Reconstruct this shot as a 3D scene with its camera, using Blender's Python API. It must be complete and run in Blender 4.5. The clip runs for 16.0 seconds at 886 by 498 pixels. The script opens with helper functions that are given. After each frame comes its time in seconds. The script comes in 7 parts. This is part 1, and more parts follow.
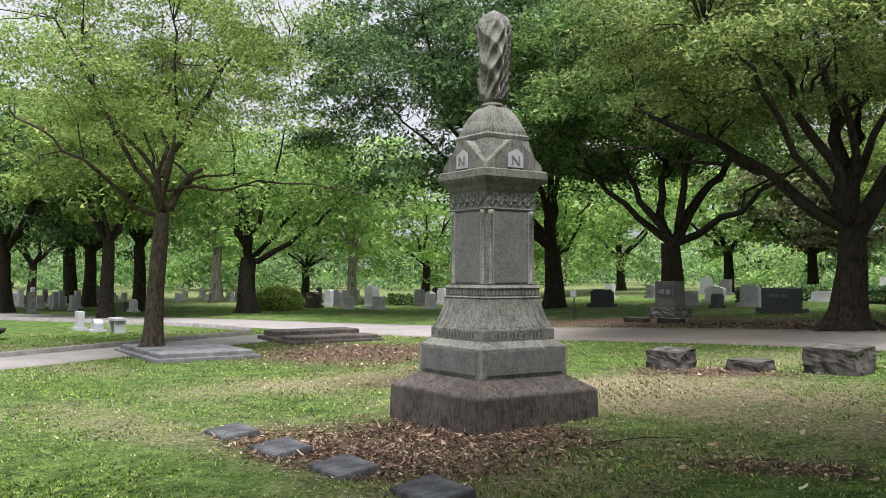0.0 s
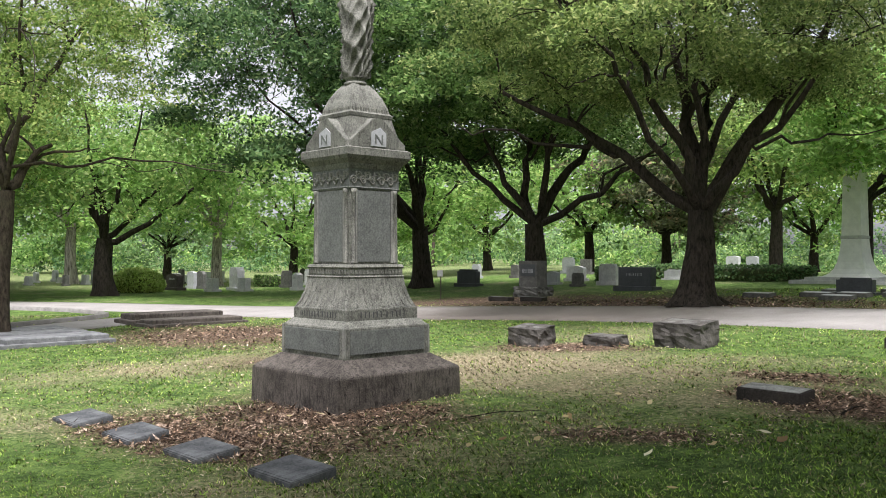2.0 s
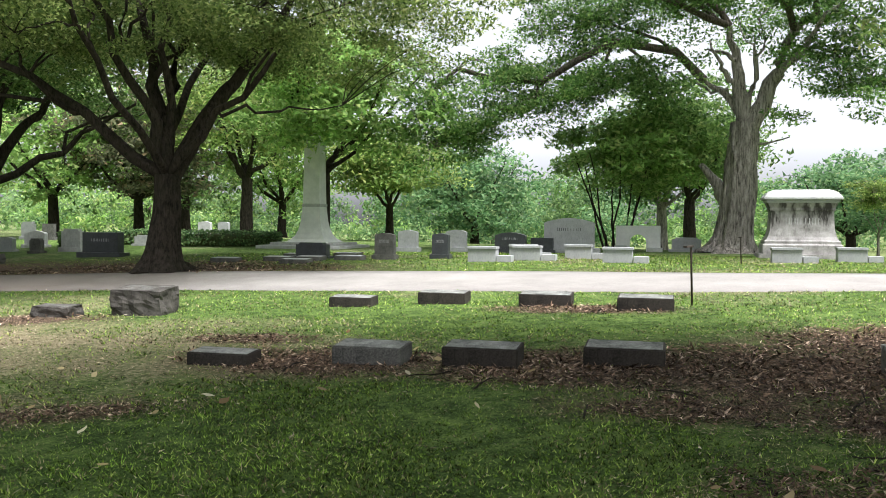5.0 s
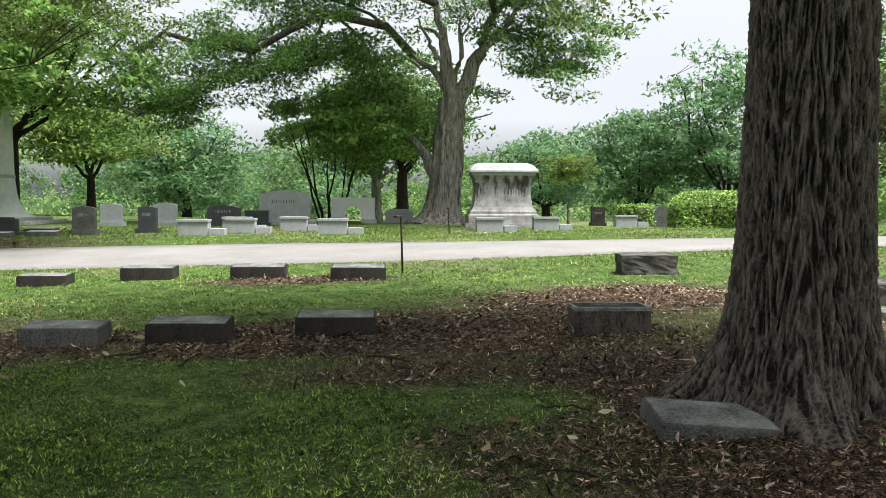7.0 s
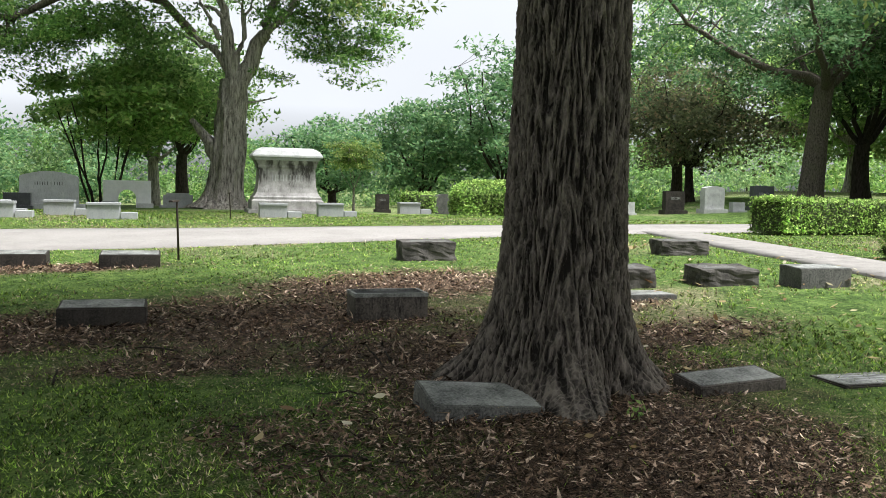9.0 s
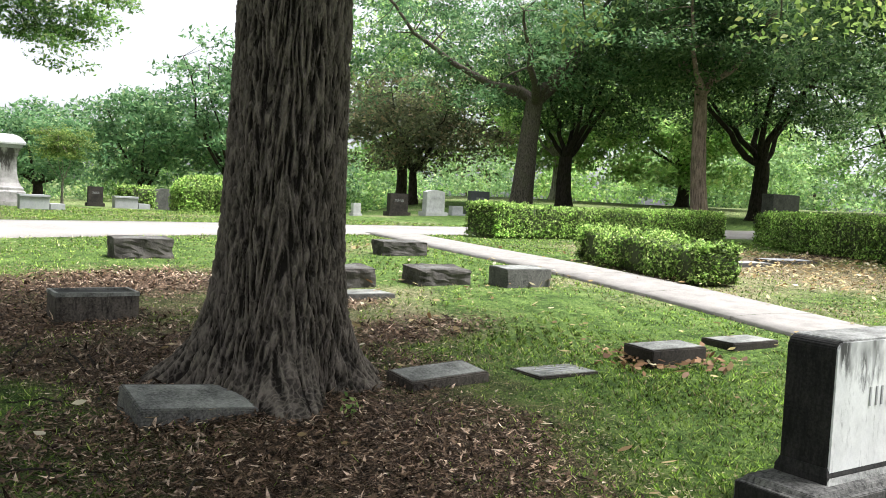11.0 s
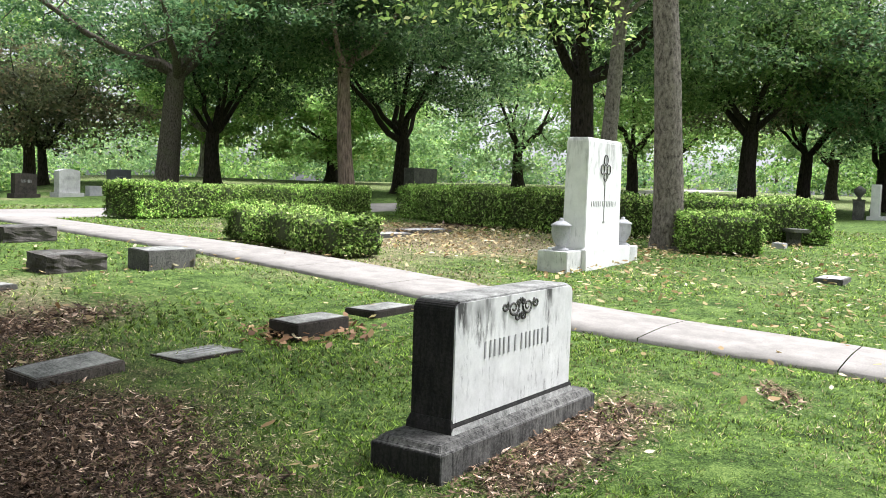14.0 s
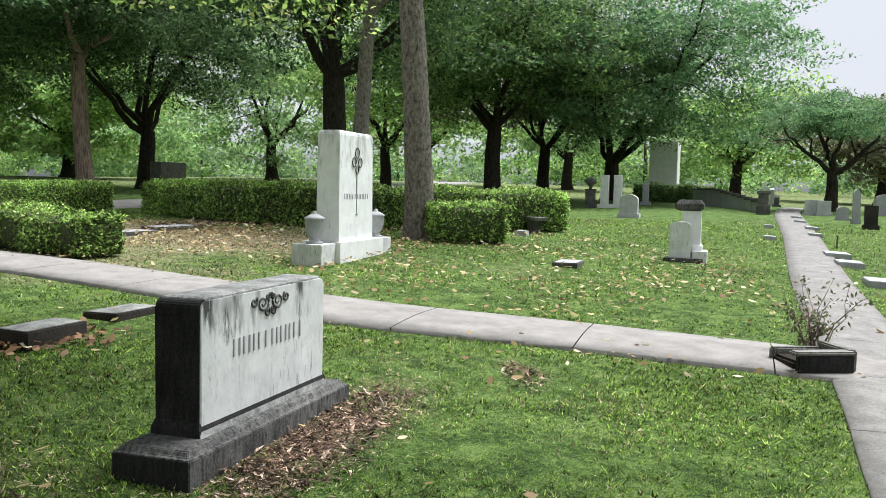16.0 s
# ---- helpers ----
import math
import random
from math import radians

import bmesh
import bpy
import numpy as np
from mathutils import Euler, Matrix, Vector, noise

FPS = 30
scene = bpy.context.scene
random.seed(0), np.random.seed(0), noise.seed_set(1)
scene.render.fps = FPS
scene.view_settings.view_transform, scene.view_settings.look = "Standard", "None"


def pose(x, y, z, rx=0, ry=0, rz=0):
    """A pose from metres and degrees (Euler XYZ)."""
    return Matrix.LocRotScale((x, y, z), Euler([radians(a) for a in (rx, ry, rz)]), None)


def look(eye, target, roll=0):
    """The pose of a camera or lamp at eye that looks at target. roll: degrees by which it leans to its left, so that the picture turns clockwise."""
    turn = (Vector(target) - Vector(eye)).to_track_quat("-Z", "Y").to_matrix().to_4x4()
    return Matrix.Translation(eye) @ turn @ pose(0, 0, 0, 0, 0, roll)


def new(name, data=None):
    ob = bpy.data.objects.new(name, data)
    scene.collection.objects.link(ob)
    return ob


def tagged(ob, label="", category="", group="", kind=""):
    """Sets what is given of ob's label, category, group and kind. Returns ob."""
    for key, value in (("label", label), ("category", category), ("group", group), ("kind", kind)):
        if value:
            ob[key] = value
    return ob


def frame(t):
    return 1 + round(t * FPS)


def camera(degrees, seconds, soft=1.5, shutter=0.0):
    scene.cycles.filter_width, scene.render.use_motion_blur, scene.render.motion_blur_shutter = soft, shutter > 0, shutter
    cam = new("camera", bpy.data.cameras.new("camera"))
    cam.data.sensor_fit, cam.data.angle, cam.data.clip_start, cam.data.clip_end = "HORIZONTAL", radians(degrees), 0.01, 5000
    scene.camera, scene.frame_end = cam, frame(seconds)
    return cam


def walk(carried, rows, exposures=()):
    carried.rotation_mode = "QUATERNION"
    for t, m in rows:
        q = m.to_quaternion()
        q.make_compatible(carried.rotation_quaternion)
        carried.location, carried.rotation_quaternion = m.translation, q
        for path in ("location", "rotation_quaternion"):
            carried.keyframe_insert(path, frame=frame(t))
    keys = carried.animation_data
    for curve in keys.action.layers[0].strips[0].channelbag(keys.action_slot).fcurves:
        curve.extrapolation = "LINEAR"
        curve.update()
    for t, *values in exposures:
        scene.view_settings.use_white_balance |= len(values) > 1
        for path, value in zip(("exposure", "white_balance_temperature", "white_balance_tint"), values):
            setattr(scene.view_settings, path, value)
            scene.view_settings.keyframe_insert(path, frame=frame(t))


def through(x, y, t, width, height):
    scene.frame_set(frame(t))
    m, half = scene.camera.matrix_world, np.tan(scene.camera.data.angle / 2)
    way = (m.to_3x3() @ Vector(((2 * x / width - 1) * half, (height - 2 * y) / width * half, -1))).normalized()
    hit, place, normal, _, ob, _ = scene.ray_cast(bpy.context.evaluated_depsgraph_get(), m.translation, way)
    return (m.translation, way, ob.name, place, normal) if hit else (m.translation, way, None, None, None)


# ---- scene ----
cam = camera(53.0, 16.0, soft=0.7)
PATH = [
    (0, (0.0, 0.0, 1.548), (0.003, 1.999, 1.607), 0.2),
    (0.5, (0.008, 0.003, 1.553), (0.031, 2.003, 1.599), 0.5),
    (1, (0.012, -0.003, 1.547), (0.044, 1.996, 1.597), 0.5),
    (1.5, (0.013, -0.004, 1.531), (0.079, 1.994, 1.58), 0.3),
    (2, (0.067, -0.014, 1.527), (0.362, 1.964, 1.544), -0.0),
    (2.5, (0.163, -0.023, 1.528), (0.644, 1.919, 1.527), 0.4),
    (3, (0.245, 0.0, 1.534), (0.84, 1.909, 1.54), 0.9),
    (3.5, (0.282, 0.027, 1.525), (1.114, 1.845, 1.496), 0.8),
    (4, (0.328, 0.066, 1.516), (1.409, 1.747, 1.455), 0.9),
    (4.5, (0.344, 0.072, 1.517), (1.539, 1.675, 1.458), 0.3),
    (5, (0.369, 0.049, 1.515), (1.686, 1.553, 1.46), 0.5),
    (7.5, (0.491, 0.049, 1.481), (2.237, 1.018, 1.357), 0.1),
    (8, (0.495, 0.035, 1.482), (2.256, 0.975, 1.353), 0.2),
    (8.5, (0.5, 0.02, 1.488), (2.329, 0.818, 1.356), 1.0),
    (9, (0.495, -0.013, 1.49), (2.402, 0.572, 1.354), 1.2),
    (9.5, (0.489, -0.039, 1.49), (2.444, 0.362, 1.361), 2.2),
    (12, (0.501, -0.106, 1.495), (2.483, -0.341, 1.37), 2.7),
    (12.5, (0.511, -0.129, 1.491), (2.474, -0.483, 1.351), 2.6),
    (13, (0.511, -0.156, 1.491), (2.438, -0.665, 1.321), 2.3),
    (13.5, (0.499, -0.175, 1.495), (2.382, -0.831, 1.341), 1.7),
    (14, (0.486, -0.183, 1.496), (2.331, -0.944, 1.362), 1.9),
    (14.5, (0.48, -0.195, 1.495), (2.273, -1.072, 1.368), 1.8),
    (15, (0.467, -0.223, 1.495), (2.178, -1.25, 1.36), 1.9),
    (15.5, (0.475, -0.236, 1.491), (2.098, -1.398, 1.359), 1.4),
    (16, (0.485, -0.235, 1.491), (2.058, -1.463, 1.357), 1.2),
]
EXPOSURES = [(0.0, 1.75, 6050, 17), (4.0, 2.14, 6100, 14), (8.0, 1.84, 6100, 10), (12.0, 2.28, 6100, 13), (14.0, 2.12, 6000, 14), (16.0, 1.70, 5950, 11)]
walk(cam, [(t, look(eye, target, roll)) for t, eye, target, roll in PATH], EXPOSURES)

# ---- world, sun, exposure ----
world = bpy.data.worlds.new("overcast_sky")
scene.world = world
world.use_nodes = True
wn, wl = world.node_tree.nodes, world.node_tree.links
sky = wn.new("ShaderNodeTexSky")
sky.sky_type = "NISHITA"
sky.sun_disc = False
sky.sun_elevation, sky.sun_rotation = radians(67), radians(178)
sky.air_density, sky.dust_density, sky.ozone_density = 1.0, 4.0, 1.0
grey = wn.new("ShaderNodeHueSaturation")
grey.inputs["Saturation"].default_value = 0.05
cloud = wn.new("ShaderNodeTexNoise")
cloud.inputs["Scale"].default_value = 2.2
cloud.inputs["Detail"].default_value = 5.0
ramp = wn.new("ShaderNodeMapRange")
ramp.inputs["To Min"].default_value, ramp.inputs["To Max"].default_value = 0.85, 1.12
veil = wn.new("ShaderNodeVectorMath")
veil.operation = "SCALE"
even = wn.new("ShaderNodeVectorMath")     # cloud evens out the glow round the sun
even.operation = "MINIMUM"
even.inputs[1].default_value = (2.7, 2.7, 2.7)
wl.new(sky.outputs[0], even.inputs[0])
wl.new(even.outputs[0], grey.inputs["Color"])
wl.new(cloud.outputs["Fac"], ramp.inputs["Value"])
wl.new(grey.outputs[0], veil.inputs[0])
wl.new(ramp.outputs[0], veil.inputs["Scale"])
wl.new(veil.outputs[0], wn["Background"].inputs["Color"])
wn["Background"].inputs["Strength"].default_value = 0.096
sun_data = bpy.data.lights.new("sun", "SUN")
sun_data.energy, sun_data.angle, sun_data.color = 2.9, radians(22), (1.0, 0.965, 0.91)
sun = new("sun", sun_data)
sun.matrix_world = look((0, 0, 40), (-0.6, 17.0, 0))

rng = np.random.default_rng(7)
GRID = radians(-56)                       # direction in which the grave rows run
U = Vector((math.cos(GRID), math.sin(GRID), 0))
N = Vector((-U.y, U.x, 0))                # away from the rows' fronts


def soft_ramp(v):
    return np.logaddexp(0, v)


def gz(x, y):
    """Height of the ground: a lawn that climbs gently to the east and south-east and falls away beyond the tombs."""
    x, y = np.asarray(x, float), np.asarray(y, float)
    h = -0.10 + 0.05 * (soft_ramp((x + 1.5) * 1.2) - soft_ramp((x - 14) * 0.8) * 1.5) / 1.2
    north = 1 / (1 + np.exp(-(y - 3.5) / 1.6))
    return h + (0.035 - 0.075 * north) * (soft_ramp(x - 28) - soft_ramp(x - 60)) + 0.03 * (soft_ramp(-(y + 20)) - soft_ramp(-(y + 31)))


def on_ground(x, y, dz=0.0):
    return Vector((x, y, float(gz(x, y)) + dz))


# ---- materials ----
def nodes_of(name):
    m = bpy.data.materials.new(name)
    m.use_nodes = True
    n, l = m.node_tree.nodes, m.node_tree.links
    return m, n, l, n["Principled BSDF"]


def ramp_node(n, stops):
    r = n.new("ShaderNodeValToRGB")
    e = r.color_ramp.elements
    while len(e) < len(stops):
        e.new(0.5)
    for el, (p, c) in zip(e, stops):
        el.position, el.color = p, (*c, 1)
    return r


def noise_node(n, l, coord, scale, detail=6.0, rough=0.6, stretch=None):
    t = n.new("ShaderNodeTexNoise")
    t.inputs["Scale"].default_value, t.inputs["Detail"].default_value, t.inputs["Roughness"].default_value = scale, detail, rough
    if stretch:
        mp = n.new("ShaderNodeMapping")
        mp.inputs["Scale"].default_value = stretch
        l.new(coord, mp.inputs["Vector"])
        coord = mp.outputs[0]
    l.new(coord, t.inputs["Vector"])
    return t.outputs["Fac"]


def mix_node(n, l, fac, a, b, mode="MIX"):
    m = n.new("ShaderNodeMix")
    m.data_type, m.blend_type = "RGBA", mode
    for s, v in ((m.inputs[0], fac), (m.inputs[6], a), (m.inputs[7], b)):
        if isinstance(v, (int, float)):
            s.default_value = v
        elif isinstance(v, tuple):
            s.default_value = (*v, 1)
        else:
            l.new(v, s)
    return m.outputs[2]


def bump_node(n, l, height, strength, distance, target):
    b = n.new("ShaderNodeBump")
    b.inputs["Strength"].default_value, b.inputs["Distance"].default_value = strength, distance
    l.new(height, b.inputs["Height"])
    l.new(b.outputs[0], target.inputs["Normal"])


def stone(name, light, dark, stain, streak=0.5, speck=0.5, rough=0.8, streak_low=0.52, bump=0.35, top=None, run_scale=26):
    """Weathered stone: mottled grain, blotches and dark runs that go down the faces."""
    m, n, l, p = nodes_of(name)
    co = n.new("ShaderNodeTexCoord").outputs["Object"]
    grain = noise_node(n, l, co, 70, 4, 0.7)
    blotch = noise_node(n, l, co, 4.5, 8, 0.65)
    g = ramp_node(n, [(0.38, dark), (0.62, light)])
    mixv = n.new("ShaderNodeMix")
    mixv.data_type = "FLOAT"
    mixv.inputs[0].default_value = speck * 0.85
    l.new(blotch, mixv.inputs[2])
    l.new(grain, mixv.inputs[3])
    l.new(mixv.outputs[0], g.inputs[0])
    runs = noise_node(n, l, co, run_scale, 8, 0.72, (1.5, 1.5, 0.3))
    rr = ramp_node(n, [(streak_low, (0, 0, 0)), (streak_low + 0.16, (1, 1, 1))])
    l.new(runs, rr.inputs[0])
    amount = n.new("ShaderNodeMath")
    amount.operation = "MULTIPLY"
    l.new(rr.outputs[0], amount.inputs[0])
    amount.inputs[1].default_value = streak
    if top:
        # rain runs that start under the top edge and thin out downwards
        sep = n.new("ShaderNodeSeparateXYZ")
        l.new(co, sep.inputs[0])
        hi = n.new("ShaderNodeMapRange")
        hi.inputs["From Min"].default_value, hi.inputs["From Max"].default_value = top
        hi.inputs["To Max"].default_value = 1.0
        l.new(sep.outputs["Z"], hi.inputs["Value"])
        plus = n.new("ShaderNodeMath")
        plus.operation = "MULTIPLY_ADD"
        l.new(hi.outputs[0], plus.inputs[0])
        plus.inputs[1].default_value = 0.30
        l.new(runs, plus.inputs[2])
        l.new(plus.outputs[0], rr.inputs[0])
        # the runs come in groups, with clean stone between
        spread = ramp_node(n, [(0.44, (0.08, 0.08, 0.08)), (0.58, (1, 1, 1))])
        l.new(noise_node(n, l, co, 5.5, 3, 0.55, (1, 1, 0.35)), spread.inputs[0])
        held = n.new("ShaderNodeMath")
        held.operation = "MULTIPLY"
        l.new(rr.outputs[0], held.inputs[0])
        l.new(spread.outputs[0], held.inputs[1])
        l.new(held.outputs[0], amount.inputs[0])
    col = mix_node(n, l, amount.outputs[0], g.outputs[0], stain)
    l.new(col, p.inputs["Base Color"])
    p.inputs["Roughness"].default_value = rough
    p.inputs["Specular IOR Level"].default_value = 0.25
    bump_node(n, l, grain, bump, 0.004, p)
    return m


def plain(name, color, rough=0.6, metal=0.0, var=0.25, scale=12):
    m, n, l, p = nodes_of(name)
    co = n.new("ShaderNodeTexCoord").outputs["Object"]
    f = noise_node(n, l, co, scale, 6, 0.6)
    a, b = tuple(c * (1 - var) for c in color), tuple(min(1, c * (1 + var)) for c in color)
    g = ramp_node(n, [(0.3, a), (0.7, b)])
    l.new(f, g.inputs[0])
    l.new(g.outputs[0], p.inputs["Base Color"])
    p.inputs["Roughness"].default_value, p.inputs["Metallic"].default_value = rough, metal
    bump_node(n, l, f, 0.15, 0.004, p)
    return m


def bark(name, ridge, furrow, scale=9.0, moss=(0.10, 0.11, 0.06), depth=0.03, along=0.16):
    m, n, l, p = nodes_of(name)
    co = n.new("ShaderNodeTexCoord").outputs["Object"]
    a = noise_node(n, l, co, scale, 7, 0.65, (1, 1, along))
    b = noise_node(n, l, co, scale * 5, 5, 0.7, (1, 1, 0.4))
    mx = n.new("ShaderNodeMix")
    mx.data_type = "FLOAT"
    mx.inputs[0].default_value = 0.35
    l.new(a, mx.inputs[2])
    l.new(b, mx.inputs[3])
    g = ramp_node(n, [(0.38, furrow), (0.5, tuple((r + f) / 2 for r, f in zip(ridge, furrow))), (0.64, ridge)])
    l.new(mx.outputs[0], g.inputs[0])
    pat = noise_node(n, l, co, 1.3, 5, 0.6)
    pr = ramp_node(n, [(0.5, (0, 0, 0)), (0.75, (0.55, 0.55, 0.55))])
    l.new(pat, pr.inputs[0])
    l.new(mix_node(n, l, pr.outputs[0], g.outputs[0], moss), p.inputs["Base Color"])
    p.inputs["Roughness"].default_value = 0.92
    p.inputs["Specular IOR Level"].default_value = 0.15
    bump_node(n, l, mx.outputs[0], 0.9, depth, p)
    return m


def ridged_bark(name, crest, furrow):
    """Old bark: grey crests over dark bark, with furrow shade painted in by relief."""
    m, n, l, p = nodes_of(name)
    co = n.new("ShaderNodeTexCoord").outputs["Object"]
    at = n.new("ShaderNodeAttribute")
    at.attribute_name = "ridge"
    grain = noise_node(n, l, co, 55, 6, 0.75, (1, 1, 0.5))
    # a net of fine ridges that run along the trunk
    mp = n.new("ShaderNodeMapping")
    mp.inputs["Scale"].default_value = (1, 1, 0.14)
    bent = n.new("ShaderNodeVectorMath")
    bent.operation = "MULTIPLY_ADD"
    shift = n.new("ShaderNodeTexNoise")
    shift.inputs["Scale"].default_value, shift.inputs["Detail"].default_value = 9, 4
    l.new(co, shift.inputs["Vector"])
    l.new(shift.outputs["Color"], bent.inputs[0])
    bent.inputs[1].default_value = (0.09, 0.09, 0.09)
    l.new(co, bent.inputs[2])
    l.new(bent.outputs[0], mp.inputs["Vector"])
    crack = n.new("ShaderNodeTexVoronoi")
    crack.feature = "DISTANCE_TO_EDGE"
    crack.inputs["Scale"].default_value = 27
    l.new(mp.outputs[0], crack.inputs["Vector"])
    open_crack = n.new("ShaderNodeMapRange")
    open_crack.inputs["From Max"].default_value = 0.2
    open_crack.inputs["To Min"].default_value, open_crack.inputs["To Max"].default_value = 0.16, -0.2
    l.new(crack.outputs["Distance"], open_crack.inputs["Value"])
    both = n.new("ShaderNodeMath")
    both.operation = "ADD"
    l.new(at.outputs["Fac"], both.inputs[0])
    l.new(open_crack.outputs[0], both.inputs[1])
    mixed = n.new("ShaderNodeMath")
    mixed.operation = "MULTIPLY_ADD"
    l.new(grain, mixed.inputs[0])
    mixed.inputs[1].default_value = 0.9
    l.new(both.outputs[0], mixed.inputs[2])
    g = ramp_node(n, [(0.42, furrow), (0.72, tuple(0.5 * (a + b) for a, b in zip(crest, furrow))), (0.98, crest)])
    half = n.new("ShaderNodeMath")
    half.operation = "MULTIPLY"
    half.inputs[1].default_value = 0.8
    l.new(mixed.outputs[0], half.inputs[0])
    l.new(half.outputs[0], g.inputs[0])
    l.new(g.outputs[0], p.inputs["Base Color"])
    p.inputs["Roughness"].default_value = 0.93
    p.inputs["Specular IOR Level"].default_value = 0.2
    bump_node(n, l, mixed.outputs[0], 0.9, 0.014, p)
    return m


def foliage(name, dark, light, accent=None, through=0.45, mute=0.09, clump=0.0, gloss=0.2):
    """Leaves that let light through; each leaf has a tint of its own."""
    m, n, l, p = nodes_of(name)
    geo = n.new("ShaderNodeNewGeometry")
    dark, light, accent = [c and tuple((1 - mute) * v + mute * (0.3 * c[0] + 0.6 * c[1] + 0.1 * c[2]) for v in c) for c in (dark, light, accent)]
    stops = [(0.0, dark), (0.8, light)] + ([(0.97, accent)] if accent else [])
    g = ramp_node(n, stops)
    l.new(geo.outputs["Random Per Island"], g.inputs[0])
    big = noise_node(n, l, n.new("ShaderNodeTexCoord").outputs["Object"], 0.6, 3, 0.5)
    br = n.new("ShaderNodeMapRange")
    br.inputs["From Min"].default_value, br.inputs["From Max"].default_value = 0.3, 0.7
    br.inputs["To Min"].default_value, br.inputs["To Max"].default_value = 0.6, 1.35
    l.new(big, br.inputs["Value"])
    tone = br.outputs[0]
    if clump:
        # small tufts and heaps, lighter and darker
        tuft = noise_node(n, l, n.new("ShaderNodeNewGeometry").outputs["Position"], clump, 4, 0.7)
        tr2 = n.new("ShaderNodeMapRange")
        tr2.inputs["From Min"].default_value, tr2.inputs["From Max"].default_value = 0.39, 0.61
        tr2.inputs["To Min"].default_value, tr2.inputs["To Max"].default_value = 0.16, 1.75
        l.new(tuft, tr2.inputs["Value"])
        both = n.new("ShaderNodeMath")
        both.operation = "MULTIPLY"
        l.new(tone, both.inputs[0])
        l.new(tr2.outputs[0], both.inputs[1])
        tone = both.outputs[0]
    sc = n.new("ShaderNodeVectorMath")
    sc.operation = "SCALE"
    l.new(g.outputs[0], sc.inputs[0])
    l.new(tone, sc.inputs["Scale"])
    l.new(sc.outputs[0], p.inputs["Base Color"])
    p.inputs["Roughness"].default_value = 0.5
    p.inputs["Specular IOR Level"].default_value = gloss
    tr = n.new("ShaderNodeBsdfTranslucent")
    l.new(sc.outputs[0], tr.inputs["Color"])
    mx = n.new("ShaderNodeMixShader")
    mx.inputs[0].default_value = min(through + 0.12, 0.65)
    l.new(p.outputs[0], mx.inputs[1])
    l.new(tr.outputs[0], mx.inputs[2])
    l.new(mx.outputs[0], n["Material Output"].inputs["Surface"])
    return m


GRANITE_GREY = stone("weathered_grey_granite", (0.245, 0.243, 0.208), (0.04, 0.04, 0.034), (0.014, 0.013, 0.011), 0.75, 0.72, run_scale=22, bump=0.9)
GRANITE_PALE = stone("pale_dressed_granite", (0.28, 0.278, 0.245), (0.115, 0.114, 0.10), (0.05, 0.048, 0.042), 0.5, 0.6)
GRANITE_PANEL = stone("hammered_granite_panel", (0.18, 0.185, 0.17), (0.07, 0.074, 0.068), (0.035, 0.035, 0.032), 0.4, 0.85, bump=0.8)
GRANITE_BROWN = stone("brown_stained_granite_base", (0.135, 0.118, 0.10), (0.022, 0.0175, 0.0145), (0.007, 0.0055, 0.0045), 0.9, 0.65, streak_low=0.50, run_scale=20, bump=0.8)
MARKER_GREY = stone("grey_marker_granite", (0.17, 0.165, 0.15), (0.032, 0.032, 0.031), (0.013, 0.016, 0.015), 0.6, 0.75)
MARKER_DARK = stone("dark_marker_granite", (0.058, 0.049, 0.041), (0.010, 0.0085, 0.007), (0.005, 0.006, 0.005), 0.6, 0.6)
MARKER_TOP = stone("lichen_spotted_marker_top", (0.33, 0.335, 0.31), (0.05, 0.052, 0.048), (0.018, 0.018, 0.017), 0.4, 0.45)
SLATE = stone("blue_grey_slab", (0.125, 0.13, 0.132), (0.026, 0.028, 0.03), (0.016, 0.017, 0.019), 0.6, 0.3, run_scale=9)
LEDGER = stone("grey_ledger_slab", (0.21, 0.212, 0.212), (0.075, 0.077, 0.08), (0.04, 0.042, 0.046), 0.4, 0.5)
ROUGH_ROCK = stone("rock_faced_granite", (0.105, 0.096, 0.085), (0.018, 0.0165, 0.014), (0.008, 0.010, 0.009), 0.08, 0.45, bump=1.0)
MARBLE = stone("white_marble_with_runs", (0.70, 0.70, 0.69), (0.50, 0.505, 0.50), (0.05, 0.048, 0.046), 0.85, 0.25, 0.6, 0.55, 0.2)
WHITE_STONE = stone("bright_white_stone", (0.78, 0.775, 0.76), (0.64, 0.64, 0.63), (0.30, 0.30, 0.29), 0.5, 0.3, 0.6, 0.6, 0.15)
MARBLE_CLEAN = stone("white_marble", (0.82, 0.82, 0.81), (0.70, 0.70, 0.695), (0.26, 0.26, 0.25), 0.7, 0.25, 0.55, 0.56, 0.15, (1.2, 1.8), 16)
# black stain; also paints shade on the headstone base end and planter front
BLACKENED = stone("black_stained_and_shaded_marble", (0.034, 0.032, 0.029), (0.005, 0.005, 0.005), (0.004, 0.004, 0.004), 0.7, 0.6, streak_low=0.46)
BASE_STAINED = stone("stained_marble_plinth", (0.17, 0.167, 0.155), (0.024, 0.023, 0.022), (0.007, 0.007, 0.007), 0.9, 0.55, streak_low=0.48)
TOP_WORN = stone("grimy_pale_marble_top", (0.40, 0.40, 0.38), (0.06, 0.06, 0.056), (0.03, 0.03, 0.03), 0.5, 0.4)
FAR_GREY = stone("pale_grey_granite", (0.39, 0.395, 0.40), (0.28, 0.285, 0.29), (0.13, 0.13, 0.13), 0.4, 0.6)
FAR_WHITE = stone("bleached_stone", (0.52, 0.52, 0.51), (0.34, 0.34, 0.34), (0.18, 0.18, 0.17), 0.5, 0.4)
